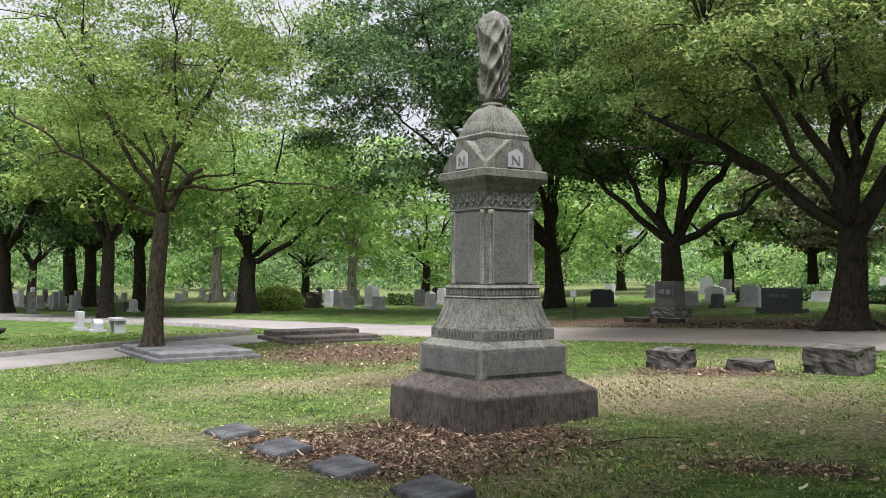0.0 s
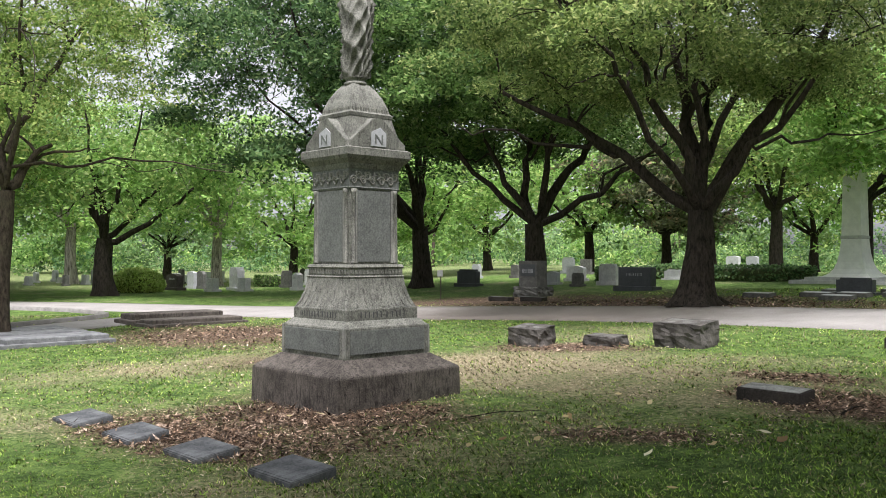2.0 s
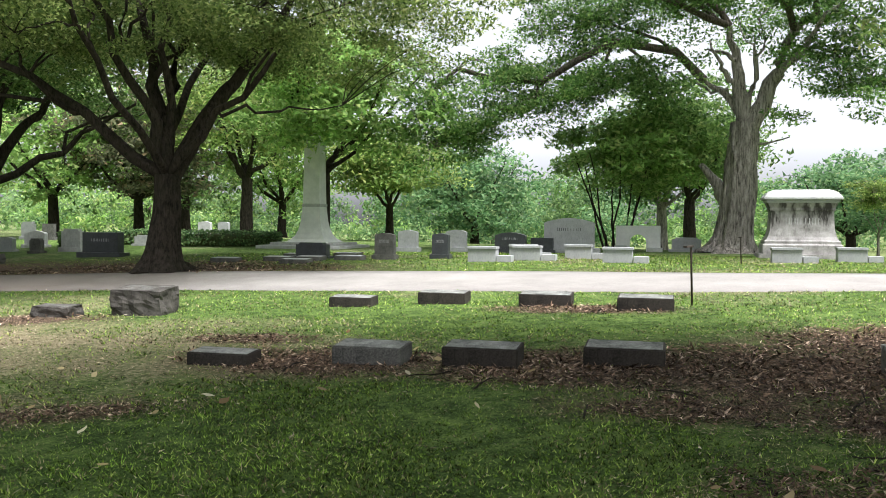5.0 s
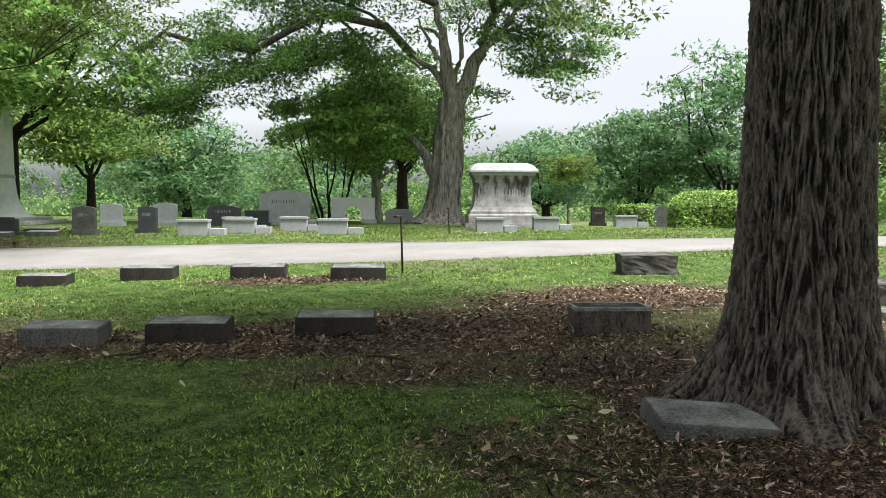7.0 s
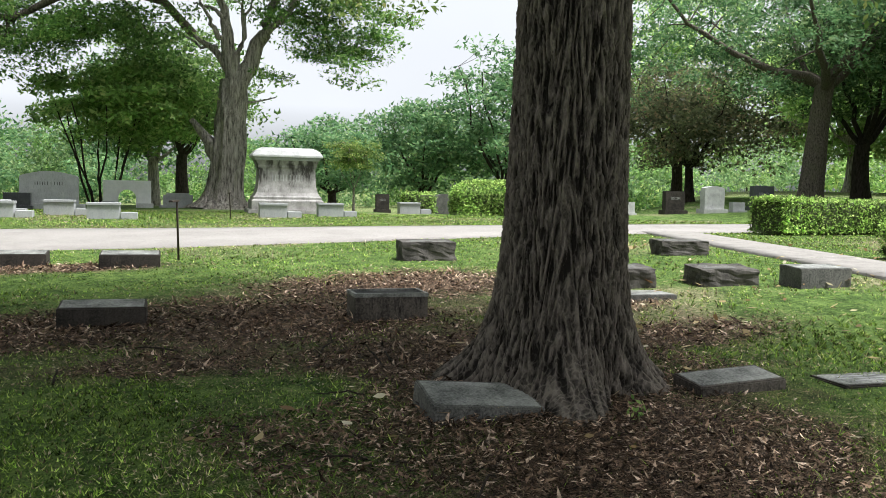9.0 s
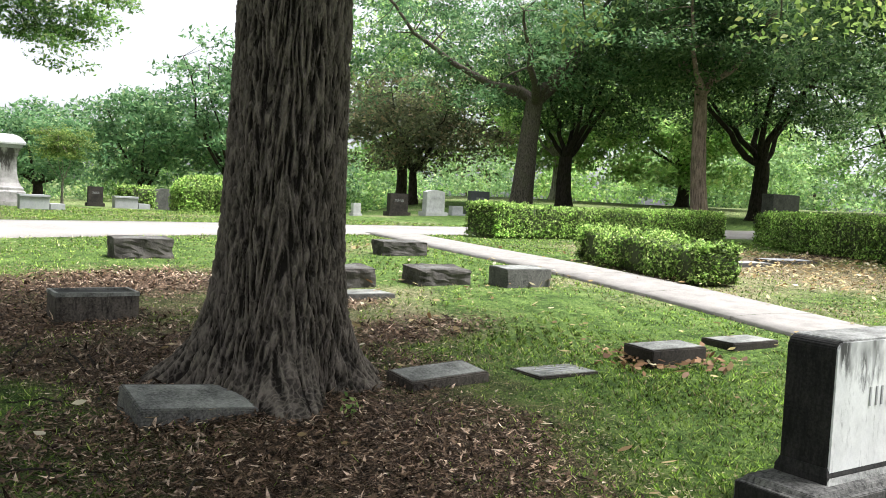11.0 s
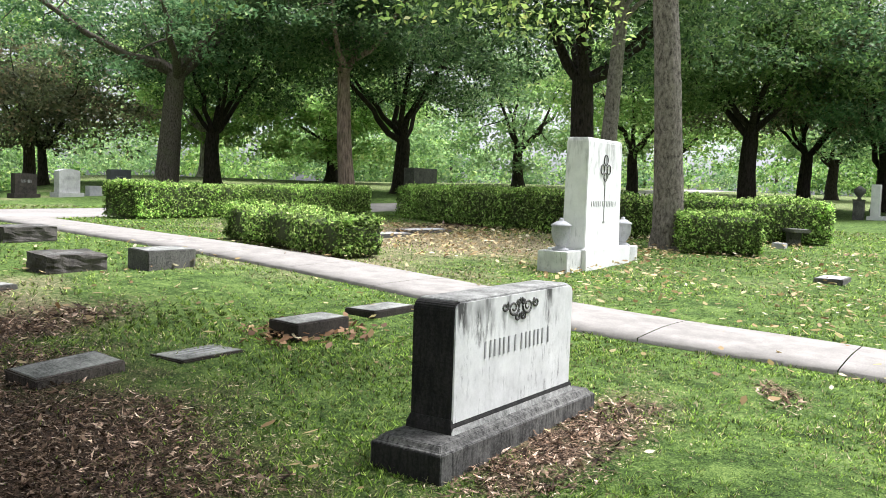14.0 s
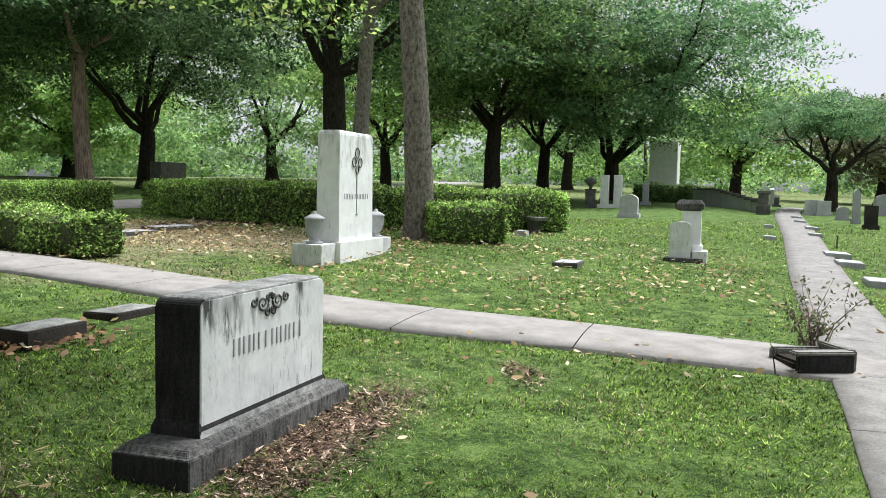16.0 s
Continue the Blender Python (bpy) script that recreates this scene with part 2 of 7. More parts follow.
FAR_DARK = stone("polished_dark_granite", (0.07, 0.075, 0.08), (0.035, 0.037, 0.04), (0.02, 0.02, 0.02), 0.3, 0.7, 0.35)
TOMB_STONE = stone("rain_streaked_limestone", (0.40, 0.38, 0.37), (0.20, 0.19, 0.182), (0.035, 0.03, 0.028), 0.9, 0.35, streak_low=0.56, top=(0.6, 1.4), run_scale=10)
CUT_DARK = plain("shadowed_cut_letters", (0.05, 0.05, 0.05), 0.8)
CUT_GREY = plain("grey_cut_letters", (0.30, 0.30, 0.30), 0.8)
CONCRETE = stone("worn_concrete", (0.26, 0.244, 0.225), (0.165, 0.155, 0.142), (0.10, 0.09, 0.08), 0.35, 0.45, 0.9, 0.58, 0.3)
CURB_MAT = stone("mossy_concrete_kerb", (0.24, 0.228, 0.21), (0.12, 0.113, 0.104), (0.05, 0.05, 0.044), 0.6, 0.5)
IRON = plain("rusted_iron", (0.06, 0.045, 0.038), 0.7, 0.4)
BARK_OAK = bark("furrowed_grey_brown_bark", (0.19, 0.16, 0.135), (0.016, 0.013, 0.011), 24, depth=0.03, along=0.45)
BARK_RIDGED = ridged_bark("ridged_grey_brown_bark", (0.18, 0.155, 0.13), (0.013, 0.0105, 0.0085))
BARK_DARK = bark("dark_wet_bark", (0.062, 0.05, 0.04), (0.007, 0.006, 0.005), 16, (0.03, 0.03, 0.02), 0.06, 0.3)
BARK_PALE = bark("pale_bleached_bark", (0.60, 0.545, 0.50), (0.032, 0.027, 0.023), 15, (0.22, 0.20, 0.18), 0.14, 0.16)
BARK_RED = bark("reddish_cedar_bark", (0.42, 0.31, 0.255), (0.06, 0.042, 0.035), 16)
BARK_GREY = bark("lichen_grey_bark", (0.34, 0.305, 0.26), (0.05, 0.042, 0.036), 20, (0.22, 0.21, 0.17), 0.05, 0.55)
LEAF_YELLOW = foliage("spring_yellow_green_leaves", (0.08, 0.16, 0.025), (0.28, 0.40, 0.085), (0.44, 0.46, 0.13), 0.5)
LEAF_MID = foliage("mid_green_oak_leaves", (0.03, 0.075, 0.014), (0.18, 0.31, 0.072), (0.28, 0.36, 0.11), 0.45)
LEAF_DARK = foliage("dark_green_leaves", (0.020, 0.054, 0.018), (0.12, 0.22, 0.068), (0.21, 0.29, 0.10), 0.4)
LEAF_BRIGHT = foliage("bright_green_leaves", (0.11, 0.235, 0.04), (0.36, 0.56, 0.14), (0.54, 0.62, 0.2), 0.55)
LEAF_BLUE = foliage("blue_green_leaves", (0.05, 0.13, 0.05), (0.17, 0.32, 0.12), (0.28, 0.38, 0.16), 0.42)
LEAF_HAZE = foliage("distant_hazy_leaves", (0.12, 0.23, 0.08), (0.29, 0.45, 0.16), (0.44, 0.54, 0.21), 0.5)
LEAF_GREY = foliage("grey_brown_green_leaves", (0.06, 0.072, 0.036), (0.19, 0.21, 0.10), (0.30, 0.22, 0.12), 0.42)
LEAF_HEDGE = foliage("clipped_hedge_leaves", (0.07, 0.17, 0.018), (0.40, 0.60, 0.11), (0.66, 0.78, 0.26), 0.45, 0.09, 9)
LEAF_LIME = foliage("lime_green_clipped_leaves", (0.22, 0.32, 0.05), (0.52, 0.64, 0.18), (0.64, 0.70, 0.26), 0.45)
LEAF_FAR = foliage("woodland_belt_leaves", (0.07, 0.14, 0.05), (0.17, 0.28, 0.095), (0.30, 0.39, 0.15), 0.5)
LEAF_OLIVE = foliage("olive_oak_leaves", (0.045, 0.09, 0.018), (0.25, 0.335, 0.085), (0.40, 0.43, 0.15), 0.5)
LEAF_RICH = foliage("rich_green_leaves", (0.045, 0.115, 0.02), (0.20, 0.37, 0.08), (0.34, 0.46, 0.12), 0.5)
BARK_BROWN = bark("brown_ridged_bark", (0.105, 0.085, 0.063), (0.016, 0.012, 0.010), 20, depth=0.03, along=0.4)
LITTER = foliage("dry_fallen_leaves", (0.020, 0.012, 0.007), (0.245, 0.165, 0.11), (0.58, 0.45, 0.34), 0.1, 0.05, 16, 0.05)
FALLEN = foliage("freshly_fallen_leaves", (0.19, 0.10, 0.035), (0.50, 0.40, 0.18), (0.60, 0.55, 0.38), 0.15)
DRIFT = foliage("reddish_dry_leaves", (0.09, 0.042, 0.02), (0.27, 0.145, 0.065), (0.44, 0.30, 0.15), 0.15)
DRY_GRASS = foliage("dry_tan_grass_blades", (0.13, 0.105, 0.055), (0.40, 0.33, 0.21), (0.58, 0.50, 0.37), 0.25, 0.05, 13, 0.05)
GRASS = foliage("lawn_blades", (0.022, 0.052, 0.007), (0.25, 0.39, 0.065), (0.50, 0.57, 0.17), 0.3, 0.0, 17, 0.1)
HEDGE_CORE = plain("inner_hedge_twigs_and_leaves", (0.045, 0.06, 0.018), 0.9)


def ground_material():
    m, n, l, p = nodes_of("lawn_and_leaf_litter")
    co = n.new("ShaderNodeTexCoord").outputs["Object"]
    at = n.new("ShaderNodeAttribute")
    at.attribute_name = "litter"
    thin = n.new("ShaderNodeAttribute")
    thin.attribute_name = "dry"
    fine = noise_node(n, l, co, 22, 7, 0.7)
    tuft = noise_node(n, l, co, 90, 4, 0.7)
    green = ramp_node(n, [(0.42, (0.007, 0.017, 0.003)), (0.5, (0.062, 0.112, 0.022)), (0.59, (0.20, 0.275, 0.075))])
    patchy = noise_node(n, l, co, 3.6, 8, 0.72)
    coarse = n.new("ShaderNodeMix")
    coarse.data_type = "FLOAT"
    coarse.inputs[0].default_value = 0.55
    l.new(fine, coarse.inputs[2])
    l.new(patchy, coarse.inputs[3])
    shag = n.new("ShaderNodeMix")
    shag.data_type = "FLOAT"
    shag.inputs[0].default_value = 0.42
    l.new(coarse.outputs[0], shag.inputs[2])
    l.new(tuft, shag.inputs[3])
    l.new(shag.outputs[0], green.inputs[0])
    dry = ramp_node(n, [(0.40, (0.06, 0.062, 0.022)), (0.5, (0.24, 0.20, 0.12)), (0.62, (0.46, 0.385, 0.28))])
    both = n.new("ShaderNodeMix")
    both.data_type = "FLOAT"
    both.inputs[0].default_value = 0.5
    l.new(fine, both.inputs[2])
    l.new(tuft, both.inputs[3])
    l.new(both.outputs[0], dry.inputs[0])
    sum1 = n.new("ShaderNodeMath")
    sum1.operation = "MULTIPLY_ADD"
    l.new(fine, sum1.inputs[0])
    sum1.inputs[1].default_value = 0.7
    l.new(thin.outputs["Fac"], sum1.inputs[2])
    dr = ramp_node(n, [(0.62, (0, 0, 0)), (0.95, (0.9, 0.9, 0.9))])
    l.new(sum1.outputs[0], dr.inputs[0])
    lawn = mix_node(n, l, dr.outputs[0], green.outputs[0], dry.outputs[0])
    soil = ramp_node(n, [(0.40, (0.008, 0.005, 0.0035)), (0.5, (0.07, 0.045, 0.03)), (0.61, (0.26, 0.185, 0.13))])
    l.new(tuft, soil.inputs[0])
    edge = n.new("ShaderNodeMath")
    edge.operation = "ADD"
    mid = noise_node(n, l, co, 2.4, 5, 0.6)
    ms = n.new("ShaderNodeMapRange")
    ms.inputs["To Min"].default_value, ms.inputs["To Max"].default_value = -0.55, 0.55
    l.new(mid, ms.inputs["Value"])
    ragged = n.new("ShaderNodeMath")
    ragged.operation = "ADD"
    l.new(at.outputs["Fac"], ragged.inputs[0])
    l.new(ms.outputs[0], ragged.inputs[1])
    l.new(ragged.outputs[0], edge.inputs[0])
    shift = n.new("ShaderNodeMapRange")
    shift.inputs["To Min"].default_value, shift.inputs["To Max"].default_value = -0.45, 0.45
    l.new(fine, shift.inputs["Value"])
    l.new(shift.outputs[0], edge.inputs[1])
    er = ramp_node(n, [(0.30, (0, 0, 0)), (0.85, (1, 1, 1))])
    l.new(edge.outputs[0], er.inputs[0])
    l.new(mix_node(n, l, er.outputs[0], lawn, soil.outputs[0]), p.inputs["Base Color"])
    p.inputs["Roughness"].default_value = 0.95
    p.inputs["Specular IOR Level"].default_value = 0.15
    bump_node(n, l, tuft, 0.8, 0.03, p)
    return m


def road_material():
    m, n, l, p = nodes_of("pale_gravelly_road")
    co = n.new("ShaderNodeTexCoord").outputs["Object"]
    fine = noise_node(n, l, co, 60, 5, 0.7)
    wide = noise_node(n, l, co, 0.9, 6, 0.65)
    g = ramp_node(n, [(0.3, (0.13, 0.12, 0.11)), (0.6, (0.26, 0.243, 0.226)), (0.8, (0.36, 0.34, 0.318))])
    mx = n.new("ShaderNodeMix")
    mx.data_type = "FLOAT"
    mx.inputs[0].default_value = 0.45
    l.new(fine, mx.inputs[2])
    l.new(wide, mx.inputs[3])
    l.new(mx.outputs[0], g.inputs[0])
    # brown patch by the oak: dirt, with the tree's shade painted in
    away = n.new("ShaderNodeVectorMath")
    away.operation = "DISTANCE"
    l.new(co, away.inputs[0])
    away.inputs[1].default_value = (5.4, 19.6, 0.3)
    ragged = n.new("ShaderNodeMath")
    ragged.operation = "MULTIPLY_ADD"
    l.new(noise_node(n, l, co, 1.6, 6, 0.7), ragged.inputs[0])
    ragged.inputs[1].default_value = 5.0
    l.new(away.outputs["Value"], ragged.inputs[2])
    earth_and_shade = n.new("ShaderNodeMapRange")
    earth_and_shade.inputs["From Min"].default_value, earth_and_shade.inputs["From Max"].default_value = 4.5, 8.5
    earth_and_shade.inputs["To Min"].default_value, earth_and_shade.inputs["To Max"].default_value = 0.85, 0.0
    l.new(ragged.outputs[0], earth_and_shade.inputs["Value"])
    l.new(mix_node(n, l, earth_and_shade.outputs[0], g.outputs[0], (0.135, 0.112, 0.092)), p.inputs["Base Color"])
    p.inputs["Roughness"].default_value = 0.9
    bump_node(n, l, fine, 0.5, 0.01, p)
    return m


MARBLE_RUNS = stone("white_marble_black_runs_from_top", (0.74, 0.74, 0.73), (0.56, 0.56, 0.555), (0.035, 0.034, 0.033), 0.95, 0.3, 0.6, 0.54, 0.25, (0.56, 0.82))
GROUND_MAT, ROAD_MAT = ground_material(), road_material()


# ---- mesh helpers ----
def mesh_object(name, bm, material, smooth=False):
    me = bpy.data.meshes.new(name)
    bmesh.ops.recalc_face_normals(bm, faces=bm.faces[:])
    bm.to_mesh(me)
    bm.free()
    me.materials.append(material)
    if smooth:
        me.polygons.foreach_set("use_smooth", [True] * len(me.polygons))
    return new(name, me)


def part(name, bm, material, parent, label="", smooth=False):
    ob = mesh_object(name, bm, material, smooth)
    ob.parent = parent
    return tagged(ob, label)


def thing(name, label, category, at, turn=0.0, group="", tilt=(0.0, 0.0), kind=""):
    e = new(name)
    e.matrix_world = Matrix.Translation(at) @ Matrix.Rotation(turn, 4, "Z") @ pose(0, 0, 0, tilt[0], tilt[1], 0)
    return tagged(e, label, category, group, kind)


def array_mesh(name, verts, faces, material, smooth=False):
    """A mesh from number arrays: verts (n, 3), faces (m, 3) or (m, 4)."""
    me = bpy.data.meshes.new(name)
    k = faces.shape[1]
    me.vertices.add(len(verts))
    me.vertices.foreach_set("co", np.ascontiguousarray(verts, np.float32).ravel())
    me.loops.add(faces.size)
    me.loops.foreach_set("vertex_index", np.ascontiguousarray(faces, np.int32).ravel())
    me.polygons.add(len(faces))
    me.polygons.foreach_set("loop_start", np.arange(0, faces.size, k, dtype=np.int32))
    if smooth:
        me.polygons.foreach_set("use_smooth", np.ones(len(faces), bool))
    me.update(calc_edges=True)
    me.materials.append(material)
    return new(name, me)


def bm_loft(levels, bevel=0.0):
    """Rectangles stacked up: levels of (half x, half y, z[, shift x, shift y])."""
    bm = bmesh.new()
    rings = []
    for lv in levels:
        hx, hy, z = lv[:3]
        sx, sy = lv[3:5] if len(lv) > 3 else (0, 0)
        rings.append([bm.verts.new((sx + a * hx, sy + b * hy, z)) for a, b in ((-1, -1), (1, -1), (1, 1), (-1, 1))])
    for r, s in zip(rings, rings[1:]):
        for i in range(4):
            bm.faces.new((r[i], r[(i + 1) % 4], s[(i + 1) % 4], s[i]))
    bm.faces.new(rings[0][::-1])
    bm.faces.new(rings[-1])
    if bevel:
        bmesh.ops.bevel(bm, geom=bm.edges[:], offset=bevel, segments=2, affect="EDGES", clamp_overlap=True)
    return bm


def bm_box(lx, ly, z0, z1, bevel=0.006, cx=0.0, cy=0.0):
    return bm_loft([(lx / 2, ly / 2, z0, cx, cy), (lx / 2, ly / 2, z1, cx, cy)], bevel)


def bm_lathe(profile, sides=20):
    bm = bmesh.new()
    rings = [[bm.verts.new((r * math.cos(2 * math.pi * i / sides), r * math.sin(2 * math.pi * i / sides), z)) for i in range(sides)] for r, z in profile]
    for r, s in zip(rings, rings[1:]):
        for i in range(sides):
            bm.faces.new((r[i], r[(i + 1) % sides], s[(i + 1) % sides], s[i]))
    bm.faces.new(rings[0][::-1])
    bm.faces.new(rings[-1])
    return bm


def bm_outline(points, y0, y1, bevel=0.0):
    """A slab whose outline (x, z) is pushed from y0 to y1."""
    bm = bmesh.new()
    a = [bm.verts.new((x, y0, z)) for x, z in points]
    b = [bm.verts.new((x, y1, z)) for x, z in points]
    k = len(points)
    for i in range(k):
        bm.faces.new((a[i], a[(i + 1) % k], b[(i + 1) % k], b[i]))
    bm.faces.new(a[::-1])
    bm.faces.new(b)
    if bevel:
        bmesh.ops.bevel(bm, geom=[e for e in bm.edges if not all(v in a for v in e.verts) or True], offset=bevel, segments=2, affect="EDGES", clamp_overlap=True)
    return bm


def bm_rock(lx, ly, lz, rough=0.03, seed=0, slope=0.0, cuts=7):
    """A rock-faced block: rough on the sides, flatter on top, sloping towards the front."""
    bm = bmesh.new()
    bmesh.ops.create_cube(bm, size=1)
    bmesh.ops.subdivide_edges(bm, edges=bm.edges[:], cuts=cuts, use_grid_fill=True)
    for v in bm.verts:
        c = v.co.copy()
        p = Vector((c.x * lx, c.y * ly, (c.z + 0.5) * lz))
        if c.z > 0:
            p.z -= slope * (0.5 - c.y) * 2 * c.z
        q = Vector((p.x * 7 + seed * 3.1, p.y * 7, p.z * 7))
        side = 1.0 if c.z < 0.49 else 0.35
        p += noise.noise_vector(q) * rough * side + noise.noise_vector(q * 3) * rough * 0.4 * side
        v.co = p
    return bm


def join_boxes(boxes):
    """Several bevelled boxes (lx, ly, z0, z1, cx, cy) in one mesh."""
    bm = bmesh.new()
    for lx, ly, z0, z1, cx, cy in boxes:
        tmp = bm_box(lx, ly, z0, z1, 0.0, cx, cy)
        me = bpy.data.meshes.new("tmp")
        tmp.to_mesh(me)
        tmp.free()
        bm.from_mesh(me)
        bpy.data.meshes.remove(me)
    return bm


def letter_bars(parent, count, width, height, y, z, material, cx=0.0, label="", turn=None):
    """Lettering as upright bars, one for each character, on the face y of a stone."""
    step = width / count
    for i in range(count):
        x = cx - width / 2 + step * (i + 0.5)
        for o in ((-0.27, 0.27) if i % 4 != 3 else (0.0,)):
            w = step * 0.13
            bm = bmesh.new()
            vs = [bm.verts.new((x + o * step + a * w / 2, y + d, z + b * height / 2)) for d in (0, -0.004) for a, b in ((-1, -1), (1, -1), (1, 1), (-1, 1))]
            for f in ((4, 5, 6, 7), (0, 1, 5, 4), (1, 2, 6, 5), (2, 3, 7, 6), (3, 0, 4, 7)):
                bm.faces.new([vs[j] for j in f])
            if turn:
                bm.transform(turn)
            part("letter_bar", bm, material, parent)


# ---- ground, roads and walks ----
ROAD_MAIN = [(-70, 50), (-38, 41.5), (-14, 33.2), (-4.2, 28.6), (2.0, 22.9), (7.2, 17.6), (11.0, 11.8), (14.2, 7.2), (20.3, 2.0), (25.6, -3.0), (29.4, -8.0), (32.2, -12.8), (36.5, -19.5), (45, -31), (62, -50), (90, -84)]
ROAD_SIDE = [(-2.2, 26.6), (-4.5, 23.4), (-6.1, 20.3), (-8.0, 16.5), (-11.0, 10.4), (-14.5, 2), (-19, -10), (-26, -30)]
WALK = [(19.0, 0.9), (14.9, -0.75), (11.2, -2.75), (7.55, -4.45), (5.95, -5.55), (4.3, -6.65), (3.55, -7.12)]
SIDE_PATH = [(-2.2, 2.13), (0.1, -1.42), (2.25, -4.77), (3.2, -6.27), (6.75, -11.65), (11.4, -19.1), (16.8, -27.5), (20.4, -33.9)]


def smooth_line(points, step=0.5):
    p = np.array(points, float)
    out = []
    for i in range(len(p) - 1):
        a, b, c, d = p[max(i - 1, 0)], p[i], p[i + 1], p[min(i + 2, len(p) - 1)]
        n = max(2, int(np.linalg.norm(c - b) / step))
        for t in np.linspace(0, 1, n, endpoint=False):
            out.append(0.5 * (2 * b + (c - a) * t + (2 * a - 5 * b + 4 * c - d) * t ** 2 + (3 * b - a - 3 * c + d) * t ** 3))
    return np.array(out + [p[-1]])


def distance_to(line, x, y):
    best = np.full(np.shape(x), 1e9)
    for q in line:
        best = np.minimum(best, (x - q[0]) ** 2 + (y - q[1]) ** 2)
    return np.sqrt(best)


LINES = [(smooth_line(ROAD_MAIN, 0.8), 1.75), (smooth_line(ROAD_SIDE, 0.6), 0.95), (smooth_line(WALK, 0.3), 0.56), (smooth_line(SIDE_PATH, 0.4), 0.40)]
# bare patches with leaf litter: centre, half sizes, turn
PATCHES = [(-0.9, 8.0, 1.9, 0.75, -48), (0.2, 8.9, 1.6, 1.2, -56), (-1.6, 18.6, 2.5, 3.0, 10), (-0.2, 13.6, 1.8, 1.3, 10, 0.7),
           (4.9, 7.0, 1.5, 0.75, -56), (6.3, 5.0, 1.7, 0.9, -56), (7.3, 3.4, 1.9, 1.5, -50), (6.2, 1.6, 2.1, 1.9, 0), (5.2, 0.5, 1.8, 1.2, 0), (4.75, 0.0, 1.5, 1.15, 0),
           (3.9, 12.9, 1.6, 0.7, -40), (9.3, 7.3, 1.4, 0.4, -56), (9.4, 3.2, 1.9, 1.1, -50), (8.9, 1.3, 0.9, 0.6, -56), (7.8, 0.2, 1.3, 0.55, -40, 0.85), (2.6, 6.7, 1.0, 0.4, -25, 0.72),
            (4.5, -2.6, 1.15, 0.36, -56), (4.9, -4.4, 0.4, 0.14, -30), (8.3, 20.6, 6.2, 2.7, -56), (5.5, 25.0, 6.0, 2.8, -35),
           (12.6, -3.4, 1.6, 0.35, -35), (19.5, -8.5, 5.5, 0.7, -40), (4.0, 0.4, 0.8, 0.9, 0, 0.8), (5.6, 3.5, 1.0, 0.5, -50), (5.2, 8.7, 0.8, 0.35, -50, 0.8)]


def litter_at(x, y):
    v = np.zeros(np.shape(x))
    for cx, cy, a, b, deg, *weak in PATCHES:
        c, s = math.cos(radians(deg)), math.sin(radians(deg))
        u, w = ((x - cx) * c + (y - cy) * s) / a, (-(x - cx) * s + (y - cy) * c) / b
        v = np.maximum(v, np.clip(1.2 - np.sqrt(u * u + w * w) * 0.75, 0, 1) * (weak[0] if weak else 1.0))
    # tufts of grass hold out inside the bare ground
    for cx, cy, rad in ((5.3, 2.3, 0.55), (4.6, 3.3, 0.7)):
        v = v * (1 - 0.75 * np.exp(-((x - cx) ** 2 + (y - cy) ** 2) / rad ** 2))
    return v


def wide_noise(x, y):
    return (np.sin(x * 1.3 + 2 * np.sin(y * 0.9)) + np.sin(y * 1.7 + 1.5 * np.sin(x * 0.8 + 1)) + 0.7 * np.sin(x * 4.1 + y * 3.3) + 0.5 * np.sin(x * 7.7 - y * 6.1)) / 3.2


def dryness(x, y):
    """How thin and dry the lawn is: worse to the north, lush in a few strips."""
    d = 0.20 + 0.30 * wide_noise(x * 0.8 + 3, y * 0.8) + 0.30 * np.exp(-((x - 3.4) / 3.2) ** 2 - ((y - 9.6) / 3.8) ** 2) + 0.22 * np.exp(-((x - 9.0) / 2.2) ** 2 - ((y + 1.0) / 1.8) ** 2) - 0.14 * (y < 0)
    d = d + 0.25 * np.exp(-((x + 0.5) / 4.5) ** 2 - ((y - 12.5) / 1.8) ** 2)
    lush = np.exp(-(((x - 8.6) * 0.56 + (y - 8.3) * -0.83) / 2.6) ** 2 - (((x - 8.6) * 0.83 + (y - 8.3) * 0.56) / 0.9) ** 2)
    lush = np.maximum(lush, np.exp(-((x - 3.9) / 1.5) ** 2 - ((y - 4.8) / 1.3) ** 2))
    lush = np.maximum(lush, np.exp(-((x - 5.3) / 0.6) ** 2 - ((y - 2.3) / 0.5) ** 2))
    bare = np.exp(-((x - 15.4) / 4.6) ** 2 - ((y + 5.2) / 2.8) ** 2)
    return np.clip(d - 0.7 * lush + 0.95 * bare, 0.08, 0.88)


def paved(x, y, grow=0.0):
    v = np.zeros(np.shape(x), bool)
    for line, half in LINES:
        v |= distance_to(line, x, y) < half + grow
    return v


